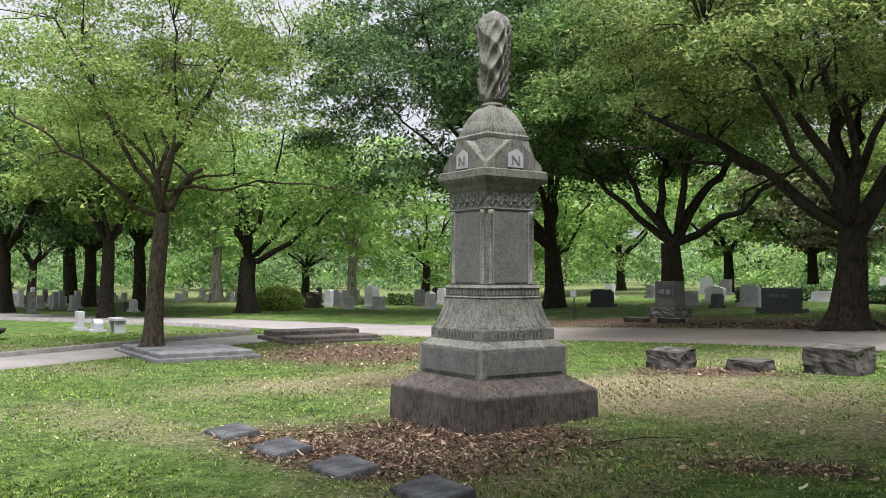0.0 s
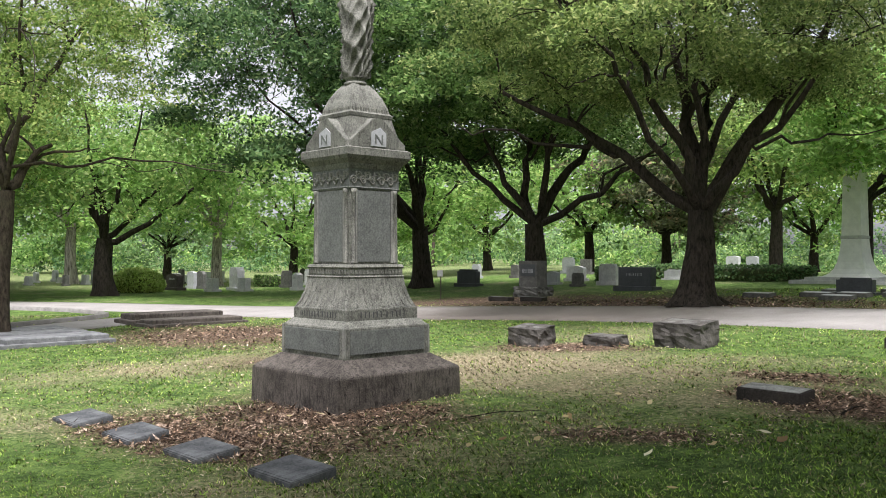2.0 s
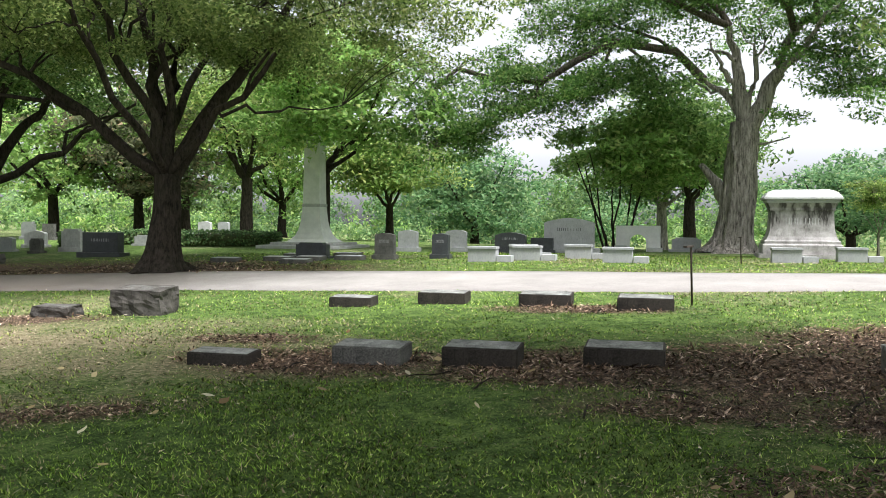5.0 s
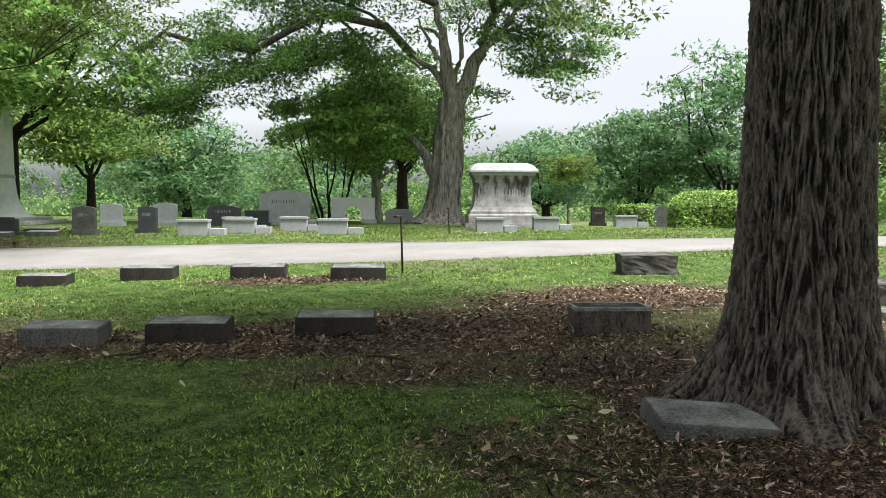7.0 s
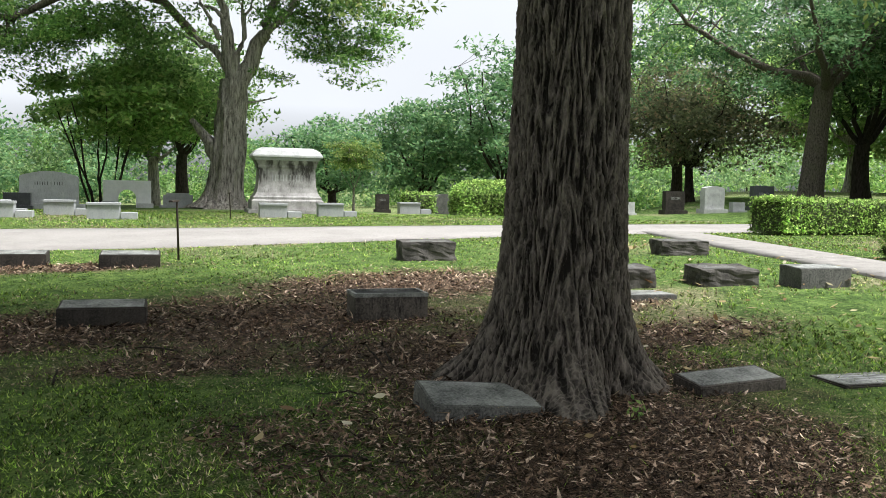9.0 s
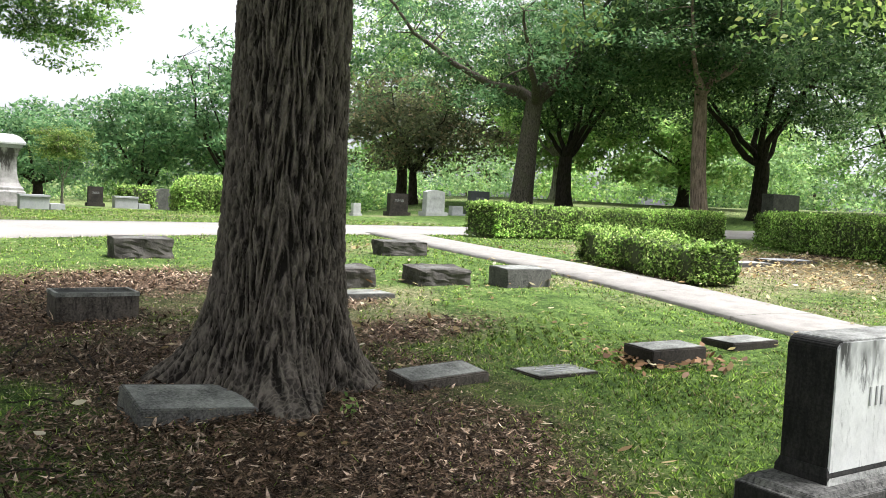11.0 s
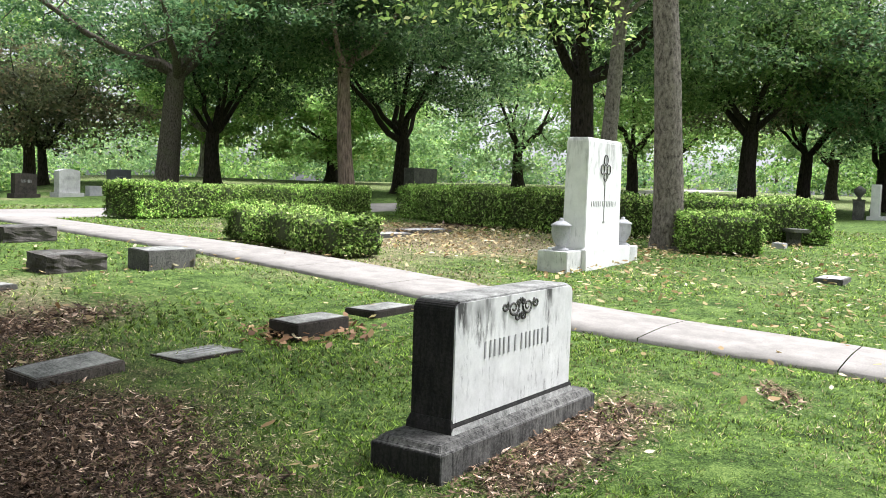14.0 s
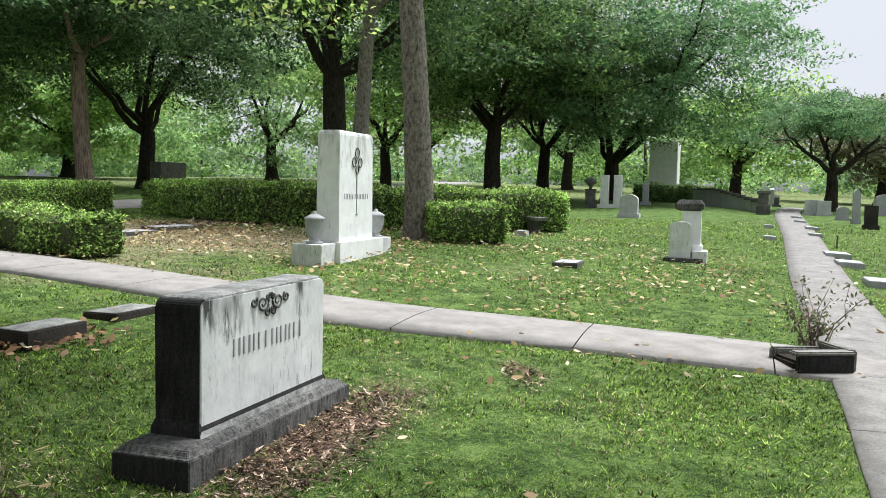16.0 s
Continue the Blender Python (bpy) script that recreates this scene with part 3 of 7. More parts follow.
def build_ground():
    k, half, count = 5.6, 900.0, 250
    u = np.linspace(-1, 1, count)
    s = half * np.sinh(k * u) / math.sinh(k)
    gx, gy = np.meshgrid(5 + s, 3 + s, indexing="ij")
    z = gz(gx, gy)
    lump = 0.014 * np.sin(gx * 1.9 + 1.3 * np.sin(gy * 1.1)) * np.sin(gy * 1.7 + np.sin(gx * 0.7))
    far = np.clip(1 - np.hypot(gx - 5, gy - 3) / 30, 0, 1)
    for line, wide in LINES:
        sunk = np.clip(1.25 - (distance_to(line, gx, gy) - wide) / 0.35, 0, 1) if wide < 3 else 0
        lump = lump * (1 - np.clip(sunk, 0, 1))
    verts = np.stack([gx, gy, z + lump * far], -1).reshape(-1, 3)
    i = np.arange(count * count).reshape(count, count)
    faces = np.stack([i[:-1, :-1], i[1:, :-1], i[1:, 1:], i[:-1, 1:]], -1).reshape(-1, 4)
    ob = array_mesh("ground", verts, faces, GROUND_MAT, True)
    near = (np.hypot(gx - 5, gy - 3) < 45)
    lit = np.where(near, litter_at(gx, gy), 0).astype(np.float32).ravel()
    ob.data.attributes.new("litter", "FLOAT", "POINT").data.foreach_set("value", lit)
    thin = np.where(near, dryness(gx, gy), 0.35).astype(np.float32).ravel()
    ob.data.attributes.new("dry", "FLOAT", "POINT").data.foreach_set("value", thin)
    tagged(ob, "sloping cemetery lawn with patches of brown leaf litter", "lawn", kind="structure")


def strip(name, line, half, lift, thick, material, label, category, across=None):
    """A paved band along a line, with its own thickness."""
    d = np.gradient(line, axis=0)
    d /= np.linalg.norm(d, axis=1)[:, None]
    nrm = np.stack([-d[:, 1], d[:, 0]], 1) if across is None else across
    verts = []
    cross = [(-1, -thick), (-1, 0), (-0.5, 0.012), (0, 0.018), (0.5, 0.012), (1, 0), (1, -thick)]
    for o, dz in cross:
        q = line + nrm * half * o
        verts.append(np.column_stack([q, gz(q[:, 0], q[:, 1]) + lift + dz]))
    v = np.stack(verts, 1).reshape(-1, 3)
    k = len(cross)
    i = np.arange(len(v)).reshape(-1, k)
    f = np.stack([i[:-1, :-1], i[:-1, 1:], i[1:, 1:], i[1:, :-1]], -1).reshape(-1, 4)
    ob = array_mesh(name, v, f, material)
    return tagged(ob, label, category, kind="structure")


build_ground()
strip("road_main", LINES[0][0], LINES[0][1], 0.022, 0.12, ROAD_MAT, "pale worn cemetery drive curving past the graves", "road")
strip("road_side", LINES[1][0], LINES[1][1], 0.018, 0.12, ROAD_MAT, "narrow grey cemetery lane joining the drive", "road")


def slab_path(name, line, half, lift, label, length, material):
    """A footpath of cast slabs with open joints, each slab a piece of its own."""
    root = tagged(new(name), label, "footpath", kind="structure")
    run = np.r_[0, np.cumsum(np.linalg.norm(np.diff(line, axis=0), axis=1))]
    count = math.ceil(run[-1] / length)
    d = np.gradient(smooth_line(line[::4], 0.3), axis=0)
    whole = smooth_line(line[::4], 0.3)
    wide_run = np.r_[0, np.cumsum(np.linalg.norm(np.diff(whole, axis=0), axis=1))]
    d = np.column_stack([np.convolve(np.pad(d[:, c] / np.linalg.norm(d, axis=1), 4, "edge"), np.ones(9) / 9, "valid") for c in (0, 1)])
    for k in range(count):
        s = np.linspace(k * length + 0.005, min((k + 1) * length, run[-1]) - 0.005, 5)
        q = np.column_stack([np.interp(s, run, line[:, 0]), np.interp(s, run, line[:, 1])])
        t = np.column_stack([np.interp(s, wide_run, d[:, 0]), np.interp(s, wide_run, d[:, 1])])
        t /= np.linalg.norm(t, axis=1)[:, None]
        ob = strip("slab", q, half, lift, 0.14, material, "", "", np.stack([-t[:, 1], t[:, 0]], 1))
        del ob["kind"]
        ob.parent = root


slab_path("pavement_walk", LINES[2][0], LINES[2][1], 0.035, "narrow concrete footpath of cast slabs between lawns", 1.5, CONCRETE)
slab_path("pavement_side", LINES[3][0], LINES[3][1], 0.030, "cracked concrete footpath climbing the slope", 1.5, CURB_MAT)


def kerb(name, points, label):
    line = smooth_line(points, 0.5)
    strip(name, line, 0.075, 0.10, 0.25, CURB_MAT, label, "kerb")


kerb("kerb_island", [(-12.6, 9.6), (-8.9, 16.9), (-7.55, 19.9), (-6.6, 21.9), (-5.45, 24.3), (-5.7, 25.8), (-7.6, 27.9), (-12, 30.2), (-22, 34.4)], "weathered concrete kerb round the grass island")


# ---- trees ----
def tube(points, radii, sides):
    p, r = np.array(points, float), np.array(radii, float)
    d = np.gradient(p, axis=0)
    d /= np.linalg.norm(d, axis=1)[:, None] + 1e-9
    ref = np.where(np.abs(d[:, 2:3]) > 0.95, np.array([[1.0, 0, 0]]), np.array([[0, 0, 1.0]]))
    a = np.cross(d, ref)
    a /= np.linalg.norm(a, axis=1)[:, None] + 1e-9
    b = np.cross(d, a)
    ang = np.linspace(0, 2 * np.pi, sides, endpoint=False)
    v = p[:, None] + r[:, None, None] * (np.cos(ang)[None, :, None] * a[:, None] + np.sin(ang)[None, :, None] * b[:, None])
    i = np.arange(len(p) * sides).reshape(len(p), sides)
    j = np.roll(i, -1, 1)
    f = np.stack([i[:-1], j[:-1], j[1:], i[1:]], -1).reshape(-1, 4)
    return v.reshape(-1, 3), f


def merge(pieces):
    v, f, k = [], [], 0
    for a, b in pieces:
        v.append(a)
        f.append(b + k)
        k += len(a)
    return np.concatenate(v), np.concatenate(f)


def bend(a, b, sag, steps, g, wob=0.06):
    """A limb's line from a to b, bowed upwards by sag, with small kinks."""
    a, b = np.array(a, float), np.array(b, float)
    t = np.linspace(0, 1, steps)[:, None]
    line = a + (b - a) * t
    line[:, 2:3] += sag * np.sin(np.pi * t)
    size = np.linalg.norm(b - a)
    kink = np.cumsum(g.normal(0, 1, (steps, 3)), 0)
    kink -= kink[0] + (kink[-1] - kink[0]) * t
    return line + kink * size * wob / math.sqrt(steps)


def leaf_quads(pos, size, g, droop=0.55, narrow=0.5, face=None):
    """Pointed leaves at the places given, lying roughly level with much scatter."""
    n = len(pos)
    nrm = g.normal(0, 0.6, (n, 3)) + (np.array([0, 0, droop]) if face is None else face * droop)
    nrm /= np.linalg.norm(nrm, axis=1)[:, None]
    t = np.cross(nrm, g.normal(0, 1, (n, 3)))
    t /= np.linalg.norm(t, axis=1)[:, None] + 1e-9
    b = np.cross(nrm, t)
    s = (np.asarray(size) * g.uniform(0.6, 1.3, n))[:, None]
    v = np.stack([pos, pos + t * s * 0.5 + b * s * narrow / 2 + nrm * s * 0.08, pos + t * s, pos + t * s * 0.5 - b * s * narrow / 2 + nrm * s * 0.08], 1).reshape(-1, 3)
    return v, np.arange(4 * n).reshape(n, 4)


def leaf_tris(pos, size, g, droop=0.5, narrow=0.62, face=None):
    """Small pointed leaflets, one face each, for crowns seen from afar."""
    n = len(pos)
    nrm = g.normal(0, 0.6, (n, 3)) + (np.array([0, 0, droop]) if face is None else face * droop)
    nrm /= np.linalg.norm(nrm, axis=1)[:, None]
    t = np.cross(nrm, g.normal(0, 1, (n, 3)))
    t /= np.linalg.norm(t, axis=1)[:, None] + 1e-9
    b = np.cross(nrm, t) * narrow / 2
    s = (np.asarray(size) * g.uniform(0.6, 1.3, n))[:, None]
    v = np.stack([pos - b * s, pos + b * s * 0.8 + t * s * 0.25, pos + t * s], 1).reshape(-1, 3)
    return v, np.arange(3 * n).reshape(n, 3)


def lobed_leaves(pos, size, g, flat=1.6):
    """Fallen leaves: six-sided, curled up at the rim."""
    n = len(pos)
    nrm = g.normal(0, 0.5, (n, 3)) + np.array([0, 0, flat])
    nrm /= np.linalg.norm(nrm, axis=1)[:, None]
    t = np.cross(nrm, g.normal(0, 1, (n, 3)))
    t /= np.linalg.norm(t, axis=1)[:, None] + 1e-9
    b = np.cross(nrm, t)
    s = (np.asarray(size) * g.uniform(0.45, 1.4, n))[:, None]
    curl = g.uniform(0.05, 0.3, n)[:, None]
    ring = [pos + s * (t * u + b * w * g.uniform(0.7, 1.2, n)[:, None] + nrm * (abs(w) + abs(u - 0.5)) * curl) for u, w in ((0, 0), (0.3, 0.30), (0.62, 0.24), (1.0, 0.03), (0.68, -0.27), (0.33, -0.26))]
    v = np.stack(ring, 1).reshape(-1, 3)
    return v, np.arange(6 * n).reshape(n, 6)


def ball(n, g):
    q = g.normal(0, 1, (n, 3))
    return q / np.linalg.norm(q, axis=1)[:, None] * (g.uniform(0.05, 1, n) ** 0.45)[:, None]


def tree(name, label, at, trunk=0.3, fork=2.5, crown=(0, 0, 6, 4, 4, 3), limbs=5, clusters=150, per=70, leaf=0.2, puff=0.6,
         bark=None, leaves=None, lean=(0, 0), seed=1, fill=0.45, sag=0.4, flare=1.5, group="", twig=1.0, gap=0.0, low=-0.9, hub=1.0, flute=0.035, roots=0, forks=(), boughs=()):
    g = np.random.default_rng(seed)
    root = thing(name, label, "tree", on_ground(*at, -0.03), 0.0, group)
    cx, cy, cz, rx, ry, rz = crown
    top = np.array([lean[0], lean[1], fork])
    hs = np.linspace(0, 1, 17)
    line = top * hs[:, None] + trunk * 0.10 * np.column_stack([np.sin(hs * 5 + seed), np.cos(hs * 4 + seed), 0 * hs])
    rad = trunk * (1 - 0.25 * hs) * (1 + (flare - 1) * np.exp(-hs * fork / 0.35))
    v, f = tube(line, rad, 44 if flute > 0.05 else 26)
    ang = np.arctan2(v[:, 1], v[:, 0])
    low_part = np.exp(-np.clip(v[:, 2], 0, None) / 0.3)
    rib = np.sin(ang * 9 + 2 * np.sin(v[:, 2] * 1.3 + seed)) + 0.6 * np.sin(ang * 13 + 3 * np.sin(v[:, 2] * 2.1))
    centre = np.repeat(line[:, :2], len(v) // 17, 0)
    v[:, :2] = centre + (v[:, :2] - centre) * (1 + 0.2 * low_part * np.sin(ang * 5 + seed) + flute * rib)[:, None]
    trunk_ob = array_mesh("trunk", v, f, bark or BARK_DARK, True)
    trunk_ob.parent = root
    for k in range(roots):
        a = 2 * np.pi * (k + g.uniform(-0.25, 0.25)) / roots
        far = trunk * g.uniform(2.2, 3.6)
        end = (far * math.cos(a), far * math.sin(a), float(gz(at[0] + far * math.cos(a), at[1] + far * math.sin(a)) - gz(*at)) - 0.05)
        ln = bend((trunk * 0.8 * math.cos(a), trunk * 0.8 * math.sin(a), 0.26), end, -0.07, 8, g, 0.1)
        array_mesh("root", *tube(ln, trunk * np.linspace(0.34, 0.1, 8), 9), bark or BARK_DARK, True).parent = root
    # leaf clumps inside an uneven crown
    q = g.normal(0, 1, (clusters * 3, 3))
    q /= np.linalg.norm(q, axis=1)[:, None]
    q *= (g.uniform(0, 1, len(q)) ** fill)[:, None]
    lump = 1 + 0.22 * np.sin(q[:, 0] * 5 + seed) * np.sin(q[:, 1] * 4 + 2 * seed) + 0.12 * np.sin(q[:, 2] * 9 + seed)
    q *= lump[:, None]
    keep = (q[:, 2] > low) & (np.sin(q[:, 0] * 7 + seed * 1.7) * np.sin(q[:, 1] * 6 + seed) * np.sin(q[:, 2] * 8 + seed * 0.3) < 1 - gap)
    q = q[keep][:clusters]
    cent = np.array([cx, cy, cz]) + q * np.array([rx, ry, rz])
    pieces, limb_lines = [], []
    toward = np.array([at[0], at[1]]) / math.hypot(*at)
    for s, ahead, z, thick, start in forks:
        end = np.array([toward[1] * s + toward[0] * ahead, -toward[0] * s + toward[1] * ahead, z])
        first = top * start
        ln = bend(first, end, 0.03 * np.linalg.norm(end - first), 9, g, 0.075)
        rr = thick * np.linspace(1, 0.3, 9)
        array_mesh("limb", *tube(ln, rr, 12), bark or BARK_DARK, True).parent = root
        limb_lines.append((ln, rr))
        for _ in range(2 if z > fork * 0.95 else 0):
            k = int(g.integers(3, 7))
            far_end = ln[k] + (ln[8] - ln[k]) * g.uniform(0.7, 1.3) + g.normal(0, 1, 3) * (1.0, 1.0, 0.5)
            side = bend(ln[k], far_end, 0.1, 9, g, 0.14)
            rs = rr[k] * 0.55 * np.linspace(1, 0.25, 9)
            array_mesh("limb", *tube(side, rs, 8), bark or BARK_DARK, True).parent = root
            limb_lines.append((side, rs))
    # crooked boughs that hang low, with thin sprays of leaves along their outer half
    for path in boughs:
        knots = np.array([[toward[1] * s + toward[0] * ahead, -toward[0] * s + toward[1] * ahead, z] for s, ahead, z in path])
        held = np.vstack([q[0][1:] for q in limb_lines])
        knots[0] = held[np.argmin(np.linalg.norm(held - knots[0], axis=1))]
        ln = np.column_stack([np.interp(np.linspace(0, 1, 9), np.linspace(0, 1, len(knots)), knots[:, c]) for c in range(3)]) + g.normal(0, 0.07, (9, 3)) * np.minimum(np.arange(9), 1)[:, None]
        rr = (0.15 if len(path) > 6 else 0.06 if len(path) > 3 else 0.12) * np.linspace(1, 0.35, 9)
        array_mesh("bough", *tube(ln, rr, 9), BARK_OAK, True).parent = root
        limb_lines.append((ln, rr))
        for k in range(3, 9):
            cent = np.vstack([cent, ln[k] + g.normal(0, 1, (4, 3)) * (0.8, 0.8, 0.5) + (0, 0, -0.1)])
    for i in range(0 if forks else limbs):
        a = 2 * np.pi * (i + g.uniform(-0.3, 0.3)) / limbs + seed
        reach = g.uniform(0.4, 0.8)
        end = np.array([lean[0] + (cx - lean[0] + rx * reach * math.cos(a)) * hub, lean[1] + (cy - lean[1] + ry * reach * math.sin(a)) * hub, cz + rz * g.uniform(-0.1, 0.75)])
        start = top * g.uniform(0.9, 1.0)
        ln = bend(start, end, -sag * np.linalg.norm(end - start) * 0.25, 9, g)
        rr = trunk * g.uniform(0.28, 0.46) * np.linspace(1, 0.2, 9)
        array_mesh("limb", *tube(ln, rr, 9), bark or BARK_DARK, True).parent = root
        limb_lines.append((ln, rr))
    for c in cent[: int(len(cent) * 0.6 * twig)]:
        ln, rr = limb_lines[int(np.argmin([np.linalg.norm(l[4:] - c, axis=1).min() for l, _ in limb_lines]))]
        k = int(np.argmin(np.linalg.norm(ln - c, axis=1) + np.arange(9)[::-1] * 0.25))
        k = min(k, 8)
        pieces.append(tube(bend(ln[k], c, 0.12 * np.linalg.norm(c - ln[k]), 5, g, 0.1), max(rr[k] * 0.4, 0.015) * np.linspace(1, 0.25, 5), 4))
    v, f = merge(pieces)
    rest = array_mesh("branchwork", v, f, bark or BARK_DARK, True)
    tagged(rest, kind="stuff").parent = root
    per = per * 2
    n = len(cent) * per
    size = puff * g.uniform(0.6, 1.4, len(cent))
    out = cent[:, :2] - np.array([cx, cy])
    out /= np.linalg.norm(out, axis=1)[:, None] + 1e-6
    o = ball(n, g) * np.repeat(size, per)[:, None]
    d = np.repeat(out, per, 0)
    along, across = o[:, 0] * 1.45, o[:, 1] * 1.15
    off = np.column_stack([d[:, 0] * along - d[:, 1] * across, d[:, 1] * along + d[:, 0] * across, o[:, 2] * 0.42 - 0.16 * along])
    v, f = leaf_tris(np.repeat(cent, per, 0) + off, leaf * 0.95, g, 0.75)
    crown_ob = array_mesh("crown", v, f, leaves or LEAF_MID)
    crown_ob.parent = root
    return root


def big_trunk():
    """The large furrowed trunk close to the path, with root flare and real ridges."""
    at = on_ground(6.12, 0.92, -0.06)
    root = thing("shade_tree", "massive furrowed hardwood trunk flaring into roots, leafy high above", "tree", at)
    cols, hi = 560, 7.2
    a = np.linspace(0, 2 * np.pi, cols, endpoint=False)
    z = np.r_[np.linspace(0, 3.3, 200), np.linspace(3.36, hi, 22)]
    rows = len(z)
    A, Z = np.meshgrid(a, z)
    r = 0.385 - 0.012 * Z + 0.02 * np.sin(2 * A + 1) + 0.40 * np.exp(-Z / 0.22) * (0.66 + 0.42 * np.sin(4 * A + 0.7) + 0.24 * np.sin(7 * A + 2)) + 0.075 * np.exp(-Z / 0.8)
    # long plates that lean, meet and part: cells drawn out along the trunk
    around, step = 66, 0.30
    warp = 0.55 * np.sin(Z * 2.1 + 2 * np.sin(A * 3)) + 0.40 * np.sin(Z * 7.3 + 3 * np.sin(A * 5 + 1)) + 0.22 * np.sin(Z * 17 + 9 * np.sin(A * 7))
    u, w = A / (2 * np.pi) * around + warp, Z / step + 0.35 * np.sin(A * 9) + 0.2 * np.sin(A * 23 + Z * 3)
    iu, iw = np.floor(u).astype(int), np.floor(w).astype(int)
    table = np.random.default_rng(77).uniform(0, 1, (around, 64, 2))
    near, second = np.full(u.shape, 9.0), np.full(u.shape, 9.0)
    for du in (-1, 0, 1):
        for dw in (-1, 0, 1):
            t = table[(iu + du) % around, (iw + dw) % 64]
            far = np.hypot(iu + du + t[..., 0] - u, (iw + dw + t[..., 1] - w) * 0.8)
            second = np.minimum(np.maximum(far, near), second)
            near = np.minimum(near, far)
    gapw = 1 - np.clip((second - near) / 0.72, 0, 1)
    ridge = gapw * gapw * (3 - 2 * gapw) * (0.75 + 0.25 * np.sin(Z * 19 + 6 * np.sin(A * 13) + 4 * warp))
    crumb = np.sin(A * 131 + 5 * warp) * np.sin(Z * 61 + 7 * np.sin(A * 17))
    rel = 0.042 * ridge ** 1.2 - 0.021 + 0.003 * crumb + rng.normal(0, 0.002, A.shape)
    r = r + rel
    lean = 0.012 * Z
    v = np.stack([r * np.cos(A) + lean, r * np.sin(A) - lean, Z], -1).reshape(-1, 3)
    i = np.arange(rows * cols).reshape(rows, cols)
    j = np.roll(i, -1, 1)
    f = np.stack([i[:-1], j[:-1], j[1:], i[1:]], -1).reshape(-1, 4)
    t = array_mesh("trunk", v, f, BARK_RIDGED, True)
    # relief height goes into the colour, so furrows are painted darker as if shaded
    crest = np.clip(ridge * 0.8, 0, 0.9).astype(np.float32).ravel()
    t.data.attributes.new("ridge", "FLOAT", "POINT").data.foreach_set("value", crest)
    t.parent = root
    g = np.random.default_rng(5)
    pieces, lines = [], []
    for k in range(11):
        ang = 2 * np.pi * k / 11 + 0.3
        far = g.uniform(2.4, 4.6)
        end = np.array([-3.5 + far * math.cos(ang), -1.5 + far * math.sin(ang), g.uniform(6.8, 10.5)])
        ln = bend((0.07, -0.07, g.uniform(5.4, 7.0)), end, 0.5, 9, g)
        rr = 0.17 * np.linspace(1, 0.2, 9)
        array_mesh("limb", *tube(ln, rr, 9), BARK_OAK, True).parent = root
        lines.append(ln)
    # unseen leaf mass, set off-centre towards the viewpoint to shade the foreground
    cent = []
    for ln in lines:
        for _ in range(32):
            cent.append(ln[g.integers(3, 9)] + g.normal(0, 1, 3) * (1.5, 1.5, 0.8))
    cent = np.array(cent)
    cent = cent[cent[:, 2] > 5.9]
    for c in cent:
        ln = lines[int(np.argmin([np.linalg.norm(l - c, axis=1).min() for l in lines]))]
        k = int(np.argmin(np.linalg.norm(ln - c, axis=1)))
        pieces.append(tube(bend(ln[k], c, 0.1, 5, g, 0.1), 0.04 * np.linspace(1, 0.25, 5), 5))
    v, f = merge(pieces)
    tagged(array_mesh("branchwork", v, f, BARK_OAK, True), kind="stuff").parent = root
    off = g.normal(0, 0.5, (len(cent) * 110, 3))
    v, f = leaf_tris(np.repeat(cent, 110, 0) + off, 0.34, g)
    array_mesh("crown", v, f, LEAF_YELLOW).parent = root
    # sprays that hang from the lowest boughs
    for dx, dy, dz in ((0.9, -3.4, 2.72), (0.2, -3.8, 2.70), (1.7, -2.1, 2.78), (0.6, -4.1, 2.70), (1.1, -5.2, 2.75), (2.3, -5.2, 2.95), (2.7, 2.0, 3.1), (3.4, 2.9, 3.25), (2.2, 2.4, 3.15)):
        c = np.array([dx, dy, dz])
        tip = bend((dx * 0.6 - 0.4, dy * 0.6, 6.4), c, 0.2, 8, g, 0.12)
        spray = array_mesh("hanging_bough", *tube(tip, 0.02 * np.linspace(1, 0.3, 8), 6), BARK_OAK, True)
        spray.parent = root
        v, f = leaf_quads(np.repeat(tip[4:], 130, 0) + ball(520, g) * (0.42, 0.42, 0.24), 0.065, g, 0.5, 0.5)
        array_mesh("leaves", v, f, LEAF_YELLOW).parent = spray
    # a few seedlings sprout at the foot
    s = thing("seedling", "small green seedling sprouting at the tree foot", "seedling", on_ground(5.36, 0.36))
    v, f = leaf_quads(g.normal(0, 0.028, (26, 3)) + (0, 0, 0.07), 0.036, g)
    array_mesh("leaves", v, f, LEAF_BRIGHT).parent = s


big_trunk()
tree("lawn_tree", "slender young tree with light yellow-green leaves beside flat graves", (-5.95, 18.4), 0.19, 2.95, (-0.3, 0, 6.0, 4.3, 4.2, 2.6), 7, 210, 170, 0.088, 0.6, BARK_BROWN, LEAF_YELLOW, (0.12, 0), 3, 0.5, 0.2, 1.5, gap=0.4, roots=3, low=-0.8,
     forks=((0.95, 0.1, 3.9, 0.125, 0.96), (2.2, 0.4, 7.2, 0.07, 1.25), (-2.6, -0.5, 4.7, 0.055, 0.97), (-0.9, 0.7, 5.0, 0.075, 1.0), (0.75, 1.0, 7.3, 0.06, 1.05), (4.6, 0.2, 3.5, 0.035, 1.15), (-1.8, -1.6, 6.4, 0.06, 1.0), (0.3, -1.4, 6.6, 0.06, 1.0)))
